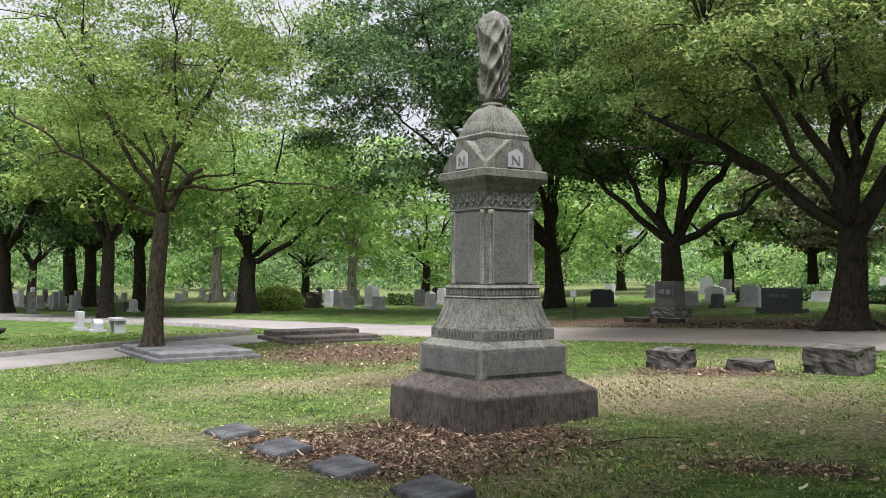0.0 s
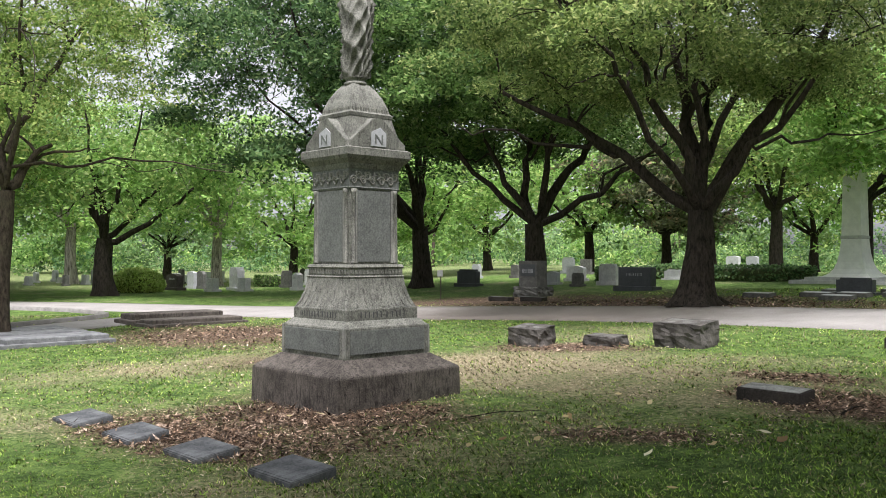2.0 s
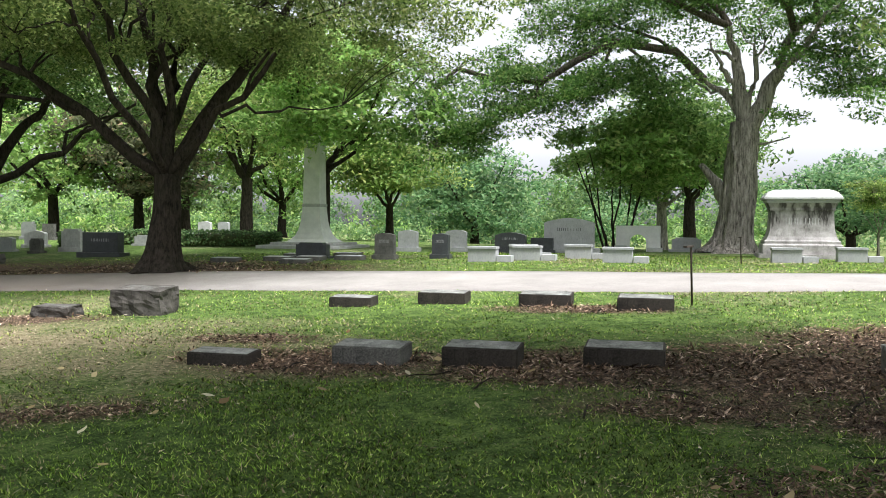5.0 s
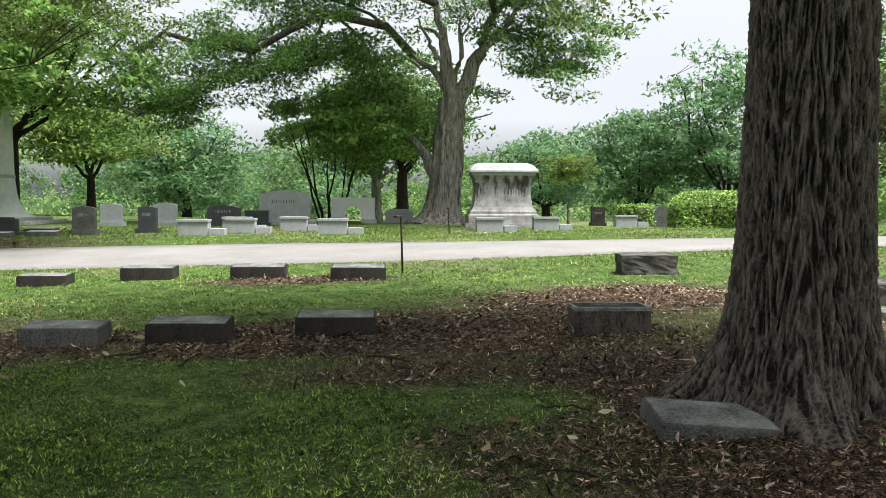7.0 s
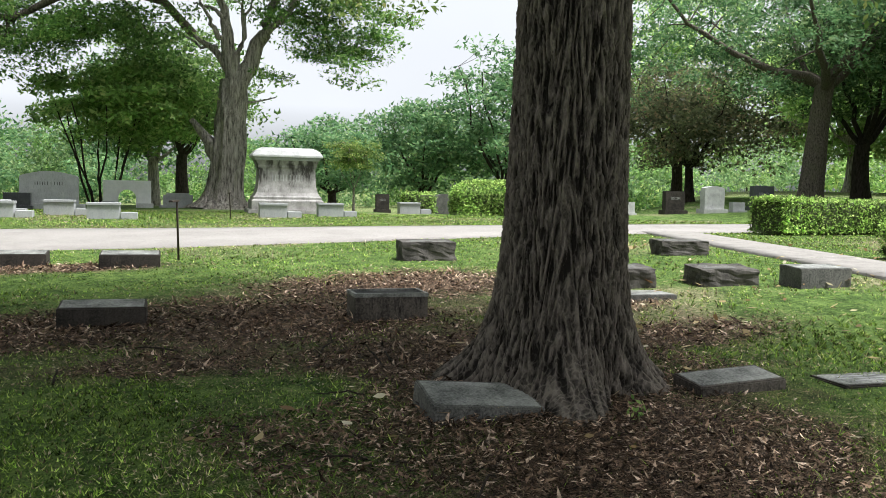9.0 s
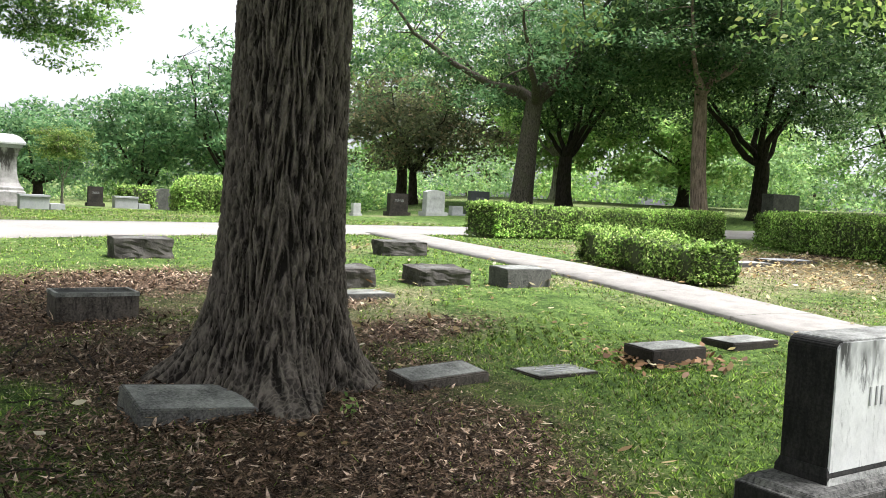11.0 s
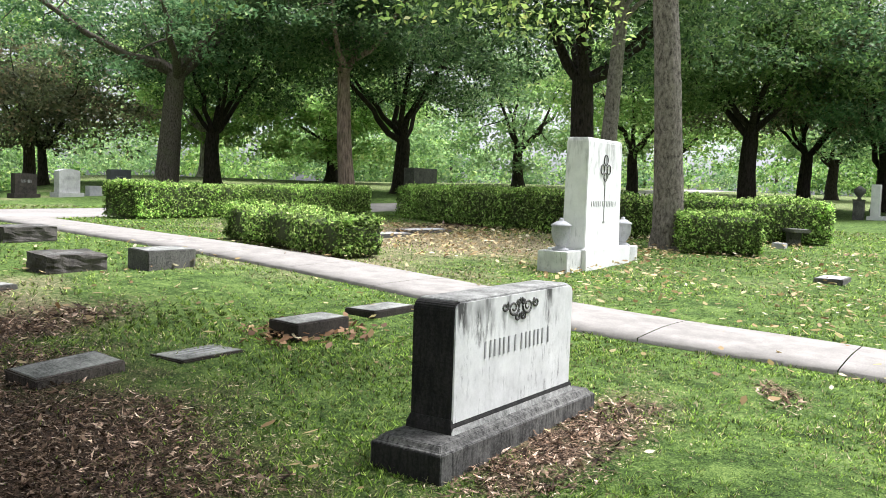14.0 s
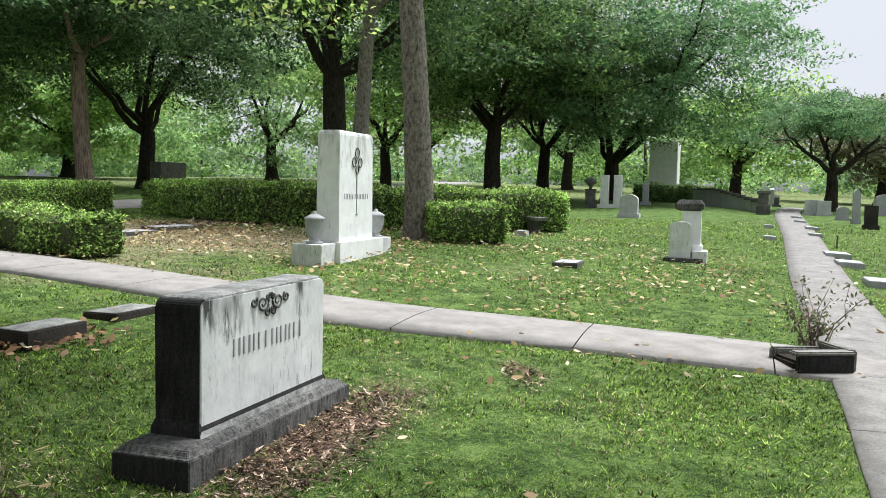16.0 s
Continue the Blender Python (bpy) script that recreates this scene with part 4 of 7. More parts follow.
tree("oak_tree", "broad oak with dark spreading limbs and dense crown", (8.65, 18.9), 0.36, 2.2, (0.6, -0.2, 6.7, 6.4, 6.4, 3.5), 9, 480, 225, 0.105, 0.66, BARK_DARK, LEAF_OLIVE, (0.1, 0), 11, 0.38, -0.7, 1.7, low=-0.55, gap=0.3, roots=7,
     forks=((-4.6, 0.5, 5.2, 0.15, 0.97), (-1.3, -1.0, 6.4, 0.15, 1.0), (-0.7, 1.2, 7.0, 0.19, 1.0), (0.3, -0.5, 7.0, 0.11, 0.98), (0.95, 0.8, 6.8, 0.14, 0.95), (2.9, 0.2, 6.5, 0.22, 0.9), (3.6, -1.5, 5.6, 0.11, 0.95), (-2.5, -3.0, 6.0, 0.10, 1.0), (1.0, 4.0, 6.5, 0.12, 1.0)))
tree("oak_tree", "dark forked oak behind a tall family stone", (7.5, 29.0), 0.40, 2.3, (-0.5, 0, 7.4, 6.2, 6.0, 3.8), 7, 300, 130, 0.19, 0.8, BARK_DARK, LEAF_MID, (0, 0), 12, 0.4, -0.6, 1.3, low=-0.65, gap=0.25,
     forks=((-1.7, 0.3, 5.2, 0.16, 0.95), (-0.3, 1.0, 6.4, 0.17, 1.0), (0.9, -0.6, 6.6, 0.15, 1.0), (2.2, 0.4, 6.4, 0.20, 0.92), (4.4, 0.5, 5.0, 0.13, 0.97), (-3.8, 1.0, 6.0, 0.13, 1.0)))
tree("oak_tree", "large dark evergreen oak with drooping boughs", (4.66, 37), 0.42, 2.6, (-3.0, -2, 9.0, 8.0, 7.0, 5.6), 8, 340, 120, 0.22, 1.0, BARK_DARK, LEAF_DARK, (0, 0), 13, 0.4, 0.3, 1.3)
OLD_AT = (26.3, 15.55)
tree("old_tree", "huge old tree with pale twisted trunk and thin crown", OLD_AT, 0.56, 4.2, (-0.6, 0.8, 10.6, 9.0, 9.0, 3.2), 6, 330, 140, 0.145, 0.75, BARK_PALE, LEAF_RICH, (0.2, -0.36), 14, 0.35, 0.3, 1.75, gap=0.3, low=-0.8, hub=0.5, flute=0.12, roots=6,
     forks=((-0.15, 0.2, 7.4, 0.29, 0.95), (2.1, 0.0, 7.4, 0.33, 0.9), (-1.1, 0.3, 5.9, 0.16, 1.0), (0.95, -0.2, 6.9, 0.13, 1.0), (-0.95, -0.2, 2.9, 0.30, 0.3), (1.7, -0.4, 3.7, 0.06, 0.82)),
     boughs=(((-0.9, 0.2, 5.8), (-1.9, -0.3, 6.6), (-3.6, -0.8, 6.9), (-5.0, -1.0, 6.3), (-6.1, -1.2, 5.7), (-7.7, -1.4, 5.8), (-8.8, -1.6, 6.0), (-9.5, -1.7, 5.4), (-9.9, -1.8, 4.4)),
             ((-9.4, -1.7, 5.3), (-9.3, -1.7, 4.7), (-8.9, -1.8, 3.9), (-9.5, -1.8, 3.4)), ((-5.9, -1.2, 5.8), (-6.2, -1.3, 5.1), (-6.9, -1.3, 4.8), (-7.6, -1.4, 4.5)),
             ((-3.0, -0.7, 6.9), (-2.6, -0.9, 6.1), (-2.2, -1.0, 5.4), (-1.9, -1.0, 4.9)), ((-3.6, -0.8, 6.9), (-4.0, -0.9, 6.2), (-4.9, -1.0, 5.5), (-5.3, -1.0, 4.9)),
             ((2.0, 0, 6.4), (2.6, -0.4, 6.6), (3.3, -0.6, 5.8), (3.6, -0.8, 4.9)), ((2.0, 0, 6.9), (2.9, -0.6, 7.5), (3.8, -0.9, 7.0), (4.3, -0.9, 6.1)), ((-2.0, -0.4, 6.7), (-3.4, 0.6, 7.7), (-5.0, 0.8, 7.9), (-6.5, 0.6, 7.4)),
             ((-0.1, 0.2, 7.2), (-1.5, 0.5, 9.0), (-4.0, 1.0, 10.4)), ((2.1, 0, 7.2), (3.0, 0.5, 8.6), (4.6, 1.0, 9.8)), ((-0.1, 0.2, 7.2), (-3.0, -1.0, 8.6), (-6.5, -1.5, 9.2)), ((2.0, 0, 7.0), (1.0, -2.0, 8.8), (0, -4.0, 10.0)), ((0, 0.2, 7.2), (-1.5, 2.0, 9.0), (-3.0, 4.0, 10.2))))
tree("straight_tree", "straight tall grey-barked tree beside the marble monument", (13.15, -9.6), 0.25, 6.5, (1.8, -3.0, 9.8, 3.2, 3.2, 2.4), 6, 80, 60, 0.2, 0.7, BARK_GREY, LEAF_YELLOW, (0.12, 0.38), 15, 0.45, 0.2, 1.25)
tree("crest_tree", "spreading blue-green tree with low forked limbs on the crest", (17.5, -31.5), 0.23, 1.45, (0, 0, 3.35, 2.7, 2.7, 1.0), 6, 150, 90, 0.10, 0.45, BARK_DARK, LEAF_BLUE, (0, 0), 58, 0.42, 0.25, 1.3, gap=0.3, low=-0.7,
     forks=((-1.7, 0.2, 3.0, 0.10, 0.95), (-0.7, 0.5, 3.4, 0.11, 1.0), (0.5, -0.4, 3.5, 0.10, 1.0), (1.8, 0.3, 3.0, 0.11, 0.92), (2.2, -0.5, 2.6, 0.06, 0.95)))
tree("small_tree", "small young yellow-green tree beside the pedestal tomb", (33.5, 13.9), 0.05, 0.9, (0, 0, 2.3, 1.0, 1.0, 0.7), 5, 45, 60, 0.11, 0.32, BARK_GREY, LEAF_YELLOW, (0, 0), 41, 0.42, 0.25, 1.2, gap=0.3)
FAR_TREES = [  # place, trunk, fork, crown, leaves, bark, seed
    ((-8.4, 38.5), 0.42, 2.4, (0.3, 0, 5.6, 5.2, 5, 3.2), LEAF_BRIGHT, BARK_DARK, 21),
    ((-12.4, 33.0), 0.27, 2.9, (-0.5, 0, 6.2, 4.0, 4, 3.0), LEAF_YELLOW, BARK_DARK, 22),
    ((-17.8, 45.0), 0.34, 3.0, (0, 0, 6.5, 5.5, 5, 3.8), LEAF_BRIGHT, BARK_DARK, 23),
    ((-13.6, 40.0), 0.30, 3.0, (0, 0, 6.0, 4.5, 4, 3.2), LEAF_HAZE, BARK_DARK, 24),
    ((-20.9, 50.0), 0.4, 3.0, (0, 0, 7.0, 6.0, 6, 4.5), LEAF_MID, BARK_DARK, 25),
    ((-18.7, 38.0), 0.36, 2.6, (0, 0, 6.5, 5.0, 5, 4.0), LEAF_DARK, BARK_DARK, 26),
    ((-13.9, 55.0), 0.35, 3.2, (0, 0, 6.5, 6.0, 5, 4.0), LEAF_BRIGHT, BARK_PALE, 27),
    ((-5.0, 50.0), 0.30, 3.2, (0, 0, 6.0, 5.0, 5, 3.5), LEAF_BRIGHT, BARK_PALE, 28),
    ((-1.0, 58.0), 0.3, 2.4, (0, 0, 5.5, 6.0, 5, 4.5), LEAF_BRIGHT, BARK_DARK, 29),
    ((-9.8, 64.0), 0.3, 2.4, (0, 0, 6.0, 7.0, 5, 5.0), LEAF_HAZE, BARK_DARK, 30),
    ((15.5, 48.0), 0.30, 2.3, (0, 0, 5.5, 5.5, 5, 3.6), LEAF_BRIGHT, BARK_DARK, 31),
    ((18.8, 45.0), 0.28, 2.2, (0, 0, 5.0, 4.5, 4.5, 3.2), LEAF_GREY, BARK_DARK, 32),
    ((12.1, 60.0), 0.3, 2.4, (0, 0, 6.0, 7.0, 6, 5.0), LEAF_BRIGHT, BARK_DARK, 33),
    ((6.5, 52.0), 0.3, 2.6, (0, 0, 5.5, 5.0, 5, 3.8), LEAF_BRIGHT, BARK_DARK, 34),
    ((21.3, 38.2), 0.32, 3.0, (0, 0, 6.5, 4.2, 4.2, 3.6), LEAF_YELLOW, BARK_DARK, 35),
    ((18.3, 27.1), 0.26, 2.9, (-1.0, -2.2, 5.2, 3.8, 3.6, 2.3), LEAF_BRIGHT, BARK_DARK, 36),
    ((28.2, 36.0), 0.22, 1.9, (0, 0, 4.0, 3.0, 3.0, 1.7), LEAF_YELLOW, BARK_DARK, 37),
    ((41.5, 43.8), 0.3, 1.6, (0, 0, 3.6, 5.0, 4.6, 3.2), LEAF_BLUE, BARK_DARK, 38),
    ((38.3, 26.6), 0.3, 2.4, (0, 0, 4.6, 3.6, 3.6, 2.6), LEAF_BLUE, BARK_PALE, 39),
    ((35.3, 23.0), 0.3, 2.4, (0, 0, 5.2, 3.4, 3.4, 2.8), LEAF_MID, BARK_DARK, 40),
    ((59.0, 19.5), 0.4, 1.6, (0, 0, 3.7, 5.5, 5, 3.0), LEAF_BLUE, BARK_DARK, 42),
    ((56.7, 13.0), 0.4, 2.0, (0, 0, 5.2, 6.0, 5.6, 4.6), LEAF_BLUE, BARK_DARK, 43),
    ((63.8, 28.5), 0.4, 1.6, (0, 0, 3.2, 5.5, 5, 2.8), LEAF_BLUE, BARK_DARK, 44),
    ((54.0, 2.3), 0.35, 2.6, (0, 0, 7.0, 5.5, 5, 5.0), LEAF_BRIGHT, BARK_DARK, 45),
    ((47.5, 1.4), 0.25, 1.8, (0, 0, 4.2, 4.6, 4.4, 2.8), LEAF_GREY, BARK_DARK, 46),
    ((40.4, -3.6), 0.50, 5.0, (0, 1.5, 8.2, 8.4, 8.4, 4.6), LEAF_BLUE, BARK_OAK, 47),
    ((44.0, -6.1), 0.40, 2.6, (0, 0, 7.0, 5.5, 5.5, 3.6), LEAF_DARK, BARK_DARK, 48),
    ((37.1, -10.8), 0.34, 5.5, (0, 0, 8.6, 5.5, 5.5, 3.8), LEAF_DARK, BARK_RED, 49),
    ((43.0, -15.3), 0.42, 2.8, (0, 0, 8.0, 7.0, 7.0, 4.5), LEAF_DARK, BARK_DARK, 50),
    ((59.9, -7.8), 0.4, 3.0, (0, 0, 6.5, 7.0, 6, 4.5), LEAF_BRIGHT, BARK_PALE, 51),
    ((59.0, -16.0), 0.4, 2.4, (0, 0, 5.5, 7.0, 6, 4.5), LEAF_BRIGHT, BARK_DARK, 52),
    ((24.3, -14.5), 0.42, 4.4, (1.5, -1.5, 8.0, 7.0, 7.0, 4.0), LEAF_DARK, BARK_DARK, 53),
    ((20.1, -12.6), 0.22, 5.6, (0.5, 0, 8.5, 4.4, 4.4, 2.8), LEAF_MID, BARK_GREY, 54),
    ((30.6, -26.5), 0.40, 3.4, (0, 0, 7.5, 6.0, 6.0, 4.0), LEAF_MID, BARK_DARK, 55),
    ((32.1, -31.1), 0.32, 2.6, (0, 0, 6.5, 5.0, 5.0, 3.8), LEAF_GREY, BARK_DARK, 56),
    ((30.6, -34.3), 0.42, 2.0, (-3.0, 1.0, 6.6, 6.6, 6.6, 4.4), LEAF_BLUE, BARK_DARK, 57),
    ((37.7, -25.5), 0.3, 2.4, (0, 0, 6.0, 5.0, 5.0, 4.2), LEAF_BRIGHT, BARK_DARK, 59),
    ((54.8, -27.9), 0.4, 2.4, (0, 0, 6.0, 7.0, 7, 5.0), LEAF_HAZE, BARK_DARK, 60),
    ((48.5, -36.1), 0.4, 2.4, (0, 0, 6.0, 7.0, 7, 5.0), LEAF_BRIGHT, BARK_DARK, 61),
    ((46.1, -47.2), 0.4, 2.4, (0, 0, 6.0, 7.0, 7, 5.0), LEAF_HAZE, BARK_DARK, 62),
    ((36.7, -54.1), 0.4, 2.4, (0, 0, 5.0, 6.0, 6, 4.0), LEAF_BRIGHT, BARK_DARK, 63),
    ((28.0, -57.0), 0.4, 2.0, (0, 0, 3.9, 5.5, 5, 2.6), LEAF_GREY, BARK_DARK, 64),
    ((24.6, 51.9), 0.3, 2.4, (0, 0, 6.0, 6.5, 6, 5.0), LEAF_MID, BARK_DARK, 65),
    ((-27.6, 60.0), 0.3, 2.4, (0, 0, 7.0, 8.0, 7, 6.0), LEAF_HAZE, BARK_DARK, 66),
    ((31.5, 52.0), 0.3, 2.4, (0, 0, 6.5, 7.0, 6, 5.5), LEAF_BRIGHT, BARK_DARK, 67),
]
LEAF_WORDS = {LEAF_HAZE.name: "pale green", LEAF_MID.name: "green", LEAF_RICH.name: "deep green", LEAF_DARK.name: "very dark green", LEAF_BRIGHT.name: "bright green", LEAF_BLUE.name: "blue-green",
              LEAF_GREY.name: "dull grey-green", LEAF_YELLOW.name: "yellow-green"}
LEANS = {47: (-0.05, -0.5), 49: (0.0, 0.35), 54: (-0.2, -0.3)}
for (place, tr, fk, cr, lv, bk, sd) in FAR_TREES:
    far = math.hypot(*place)
    cr = (*cr[:2], cr[2] + (1.3 if place[0] > 45 and place[1] > 4 else 0), *cr[3:])
    tree("cemetery_tree", "tall %s shade tree rising from the cemetery lawn" % LEAF_WORDS[lv.name], place, tr, fk, cr, 6,
         int((100 + 13 * cr[3]) * (2.1 if sd in (49, 50, 53, 55, 57) else 1.3 if 46 < sd < 58 else 1.0)), 66 if 46 < sd < 58 else 50 if far < 48 else 34, (0.14 if 46 < sd < 58 else 0.185) + 0.0017 * far if far < 48 else 0.24 + 0.002 * far, 0.75 + 0.006 * far, bk, lv, LEANS.get(sd, (0, 0)), sd, 0.42, 0.25, 1.25, "cemetery trees", 0.5, low=-0.97 if far > 48 else -0.85, gap=0.1 if far > 48 else 0.25)


def multi_stem(at, label, stems, crown, seed, leaves):
    g = np.random.default_rng(seed)
    root = thing("multi_stemmed_tree", label, "tree", on_ground(*at))
    pieces, cent = [], []
    for i in range(stems):
        a = 2 * np.pi * i / stems
        end = np.array([crown[3] * 0.45 * math.cos(a), crown[3] * 0.45 * math.sin(a), crown[2]])
        array_mesh("stem", *tube(bend((0.32 * math.cos(a), 0.32 * math.sin(a), 0), end, -0.12, 8, g, 0.045), 0.042 * np.linspace(1, 0.4, 8), 8), BARK_DARK, True).parent = root
    q = g.normal(0, 1, (95, 3))
    q = q / np.linalg.norm(q, axis=1)[:, None] * (g.uniform(0, 1, 95) ** 0.45)[:, None]
    cent = np.array(crown[:3]) + q * np.array(crown[3:])
    v, f = leaf_tris(np.repeat(cent, 190, 0) + ball(95 * 190, g) * (0.78, 0.78, 0.30), 0.20, g, 0.8)
    array_mesh("crown", v, f, leaves).parent = root


multi_stem((24.9, 19.15), "multi-stemmed small tree with dark green crown behind the family stone", 8, (0.6, -0.7, 3.25, 3.0, 3.0, 1.5), 71, LEAF_BRIGHT)


# far woods close the view all round
def far_woods():
    g = np.random.default_rng(99)
    count, clumps, per = 200, 30, 52
    ang, rad = np.r_[np.radians(g.uniform(-75, 130, 175)), g.uniform(0, 2 * np.pi, 25)], g.uniform(80, 132, count)
    wide, high = g.uniform(3.0, 6.5, count), g.uniform(4.5, 10.0, count)
    x, y = 5 + rad * np.cos(ang), 3 + rad * np.sin(ang)
    tint = np.where((ang > 0.05) & (ang < 1.1), g.integers(0, 3, count), g.integers(2, 5, count))
    q = g.normal(0, 1, (count, clumps, 3))
    q /= np.linalg.norm(q, axis=2)[:, :, None]
    q *= g.uniform(0.7, 1.05, (count, clumps, 1))
    for k, mat in enumerate((LEAF_FAR, LEAF_BLUE, LEAF_RICH, LEAF_HAZE, LEAF_BRIGHT)):
        t = tint == k
        n = int(t.sum())
        c = np.stack([x[t][:, None] + q[t][:, :, 0] * wide[t][:, None], y[t][:, None] + q[t][:, :, 1] * wide[t][:, None], (gz(x[t], y[t]) + high[t] * 0.5)[:, None] + q[t][:, :, 2] * high[t][:, None] * 0.46], -1).reshape(-1, 3)
        puff = np.repeat(g.uniform(0.9, 1.9, len(c)), per)[:, None]
        b = g.normal(0, 1, (len(c) * per, 3))
        b /= np.linalg.norm(b, axis=1)[:, None]
        pieces = [leaf_tris(np.repeat(c, per, 0) + b * puff * (1, 1, 0.62) * g.uniform(0.75, 1.05, (len(b), 1)), 0.42, g, 1.1, 0.8, b * (0.7, 0.7, 1.0) + (0, 0, 0.35))]
        # undergrowth between the stems
        a = np.radians(np.r_[g.uniform(-78, 132, 150), g.uniform(132, 282, 40)])
        r = g.uniform(84, 108, 190)
        low = np.column_stack([5 + r * np.cos(a), 3 + r * np.sin(a), gz(5 + r * np.cos(a), 3 + r * np.sin(a)) + g.uniform(0.1, 2.2, 190)])
        b = ball(190 * 90, g)
        pieces.append(leaf_tris(np.repeat(low, 90, 0) + b * (1.5, 1.5, 0.9), 0.36, g, 0.8, 0.8, b + (0, 0, 0.5)))
        tagged(array_mesh("far_woods", *merge(pieces), mat), "distant belt of green woodland round the cemetery", "woods", kind="stuff")
    stems = [tube(np.array([(x[i], y[i], float(gz(x[i], y[i])) - 0.1), (x[i] + 0.2, y[i], float(gz(x[i], y[i])) + high[i] * 0.45)]), (0.22, 0.14), 7) for i in range(0, count, 3)]
    tagged(array_mesh("far_stems", *merge(stems), BARK_BROWN, True), "dark stems of the distant woodland belt", "woods", kind="stuff")


far_woods()


# ---- hedges ----
def hedge(name, label, points, half, height, leaf=0.075, density=650, seed=1, mat=None, wobble=0.10, round_top=0.0):
    g = np.random.default_rng(seed)
    line = smooth_line(points, 0.25)
    base = on_ground(*line[len(line) // 2])
    root = thing(name, label, "hedge", base)
    d = np.gradient(line, axis=0)
    d /= np.linalg.norm(d, axis=1)[:, None]
    nrm = np.stack([-d[:, 1], d[:, 0]], 1)
    cross = [(-0.86, 0.06), (-0.95, 0.3), (-0.93, 0.86), (-0.8, 0.95), (0, 0.97), (0.8, 0.95), (0.93, 0.86), (0.95, 0.3), (0.86, 0.06)]
    rings = []
    for o, h in cross:
        q = line + nrm * half * o * 0.93
        rings.append(np.column_stack([q, gz(q[:, 0], q[:, 1]) + h * height * 0.96]))
    v = np.stack(rings, 1)
    k = len(cross)
    i = np.arange(len(line) * k).reshape(-1, k)
    f = np.stack([i[:-1], np.roll(i, -1, 1)[:-1], np.roll(i, -1, 1)[1:], i[1:]], -1).reshape(-1, 4)
    ends = np.array([[i[e, 0], i[e, 2], i[e, 6], i[e, 8]] for e in (0, -1)])
    v[:, :, 2] -= round_top * height * (v[:, :, 2] > v[:, :1, 2] + 0.5 * height)
    core = array_mesh("twig_core", v.reshape(-1, 3) - np.array(base), np.concatenate([f, ends]), HEDGE_CORE)
    core.parent = root
    length = np.linalg.norm(np.diff(line, axis=0), axis=1).sum()
    n = int(length * (2 * height + 2 * half) * density * 1.7)
    s = g.uniform(-0.35 / length, 1 + 0.35 / length, n).clip(0, 1) * (len(line) - 1)
    a = np.clip(s.astype(int), 0, len(line) - 2)
    t = (s - a)[:, None]
    c = line[a] * (1 - t) + line[a + 1] * t
    nn = nrm[a]
    per = g.uniform(0, 2 * height + 2 * half, n)
    o = np.where(per < height, -half, np.where(per < height + 2 * half, per - height - half, half))
    h = np.where(per < height, per, np.where(per < height + 2 * half, height, 2 * height + 2 * half - per))
    end = (s <= 0) | (s >= len(line) - 1)
    o = np.where(end, g.uniform(-half, half, n), o)
    h = np.where(end, g.uniform(0.04, height, n), h)
    h = np.maximum(h, 0.09) * (1 + wobble * np.sin(c[:, 0] * 3.1 + c[:, 1] * 2.3) * 0.6)
    edge = np.maximum(np.abs(o) / half, np.abs(2 * s / (len(line) - 1) - 1) ** 2)
    h = h * (1 - round_top * edge ** 3)
    c = c + nn * (o * (1 + wobble * np.sin(c[:, 0] * 4 + c[:, 1] * 5)))[:, None]
    pos = np.column_stack([c, gz(c[:, 0], c[:, 1]) + h]) + g.normal(0, 0.028, (n, 3))
    side = np.where(np.abs(o) >= half * 0.999, np.sign(o), 0.0)
    way = np.column_stack([nn * side[:, None], np.where(side == 0, 1.0, 0.25)])
    v, f = leaf_quads(pos, leaf, g, 0.9, 0.6, way)
    array_mesh("leaves", v - np.array(base), f, mat or LEAF_HEDGE).parent = root
    return root


hedge("hedge", "long clipped green hedge beside the drive", [(19.9, -1.0), (22.5, -3.6), (27.2, -8.3)], 0.45, 0.74, 0.058, 900, 1)
hedge("hedge", "long clipped green hedge curving behind the marble monument", [(24.2, -9.0), (19.4, -8.9), (16.3, -9.8), (15.0, -11.6), (14.2, -14.1)], 0.42, 0.84, 0.058, 900, 2)
hedge("hedge", "low clipped hedge row beside the footpath", [(14.3, -2.6), (12.9, -3.15), (11.75, -3.65)], 0.38, 0.50, 0.048, 1500, 3, wobble=0.2)
hedge("hedge", "short square clipped hedge beside the grey tree", [(12.75, -9.5), (12.2, -10.65)], 0.36, 0.66, 0.046, 1700, 4, wobble=0.05)
hedge("hedge", "thin clipped hedge line further back", [(27.0, -10.4), (22, -12.2), (20.0, -15.0)], 0.4, 0.8, 0.1, 260, 5)
hedge("hedge", "rounded clipped hedge across the drive", [(27.8, 8.0), (29.2, 5.4)], 0.7, 1.12, 0.07, 900, 6, round_top=0.32)
hedge("bush", "small yellow-green clipped bush", [(28.3, 9.9), (28.8, 9.1)], 0.45, 0.68, 0.09, 450, 7)
def dome_bush(at, label, wide, high, mat):
    g = np.random.default_rng(8)
    root = thing("bush", label, "bush", on_ground(*at))
    core = bmesh.new()
    bmesh.ops.create_icosphere(core, subdivisions=3, radius=1, matrix=Matrix.Translation((0, 0, high * 0.3)) @ Matrix.Diagonal((wide * 0.88, wide * 0.88, high * 0.6, 1)))
    part("twig_core", core, HEDGE_CORE, root)
    q = g.normal(0, 1, (9000, 3))
    q /= np.linalg.norm(q, axis=1)[:, None]
    q = q[q[:, 2] > -0.4] * (wide, wide, high * 0.68) + (0, 0, high * 0.32)
    v, f = leaf_quads(q + g.normal(0, 0.03, q.shape), 0.12, g, 0.5, 0.6)
    array_mesh("leaves", v, f, mat).parent = root


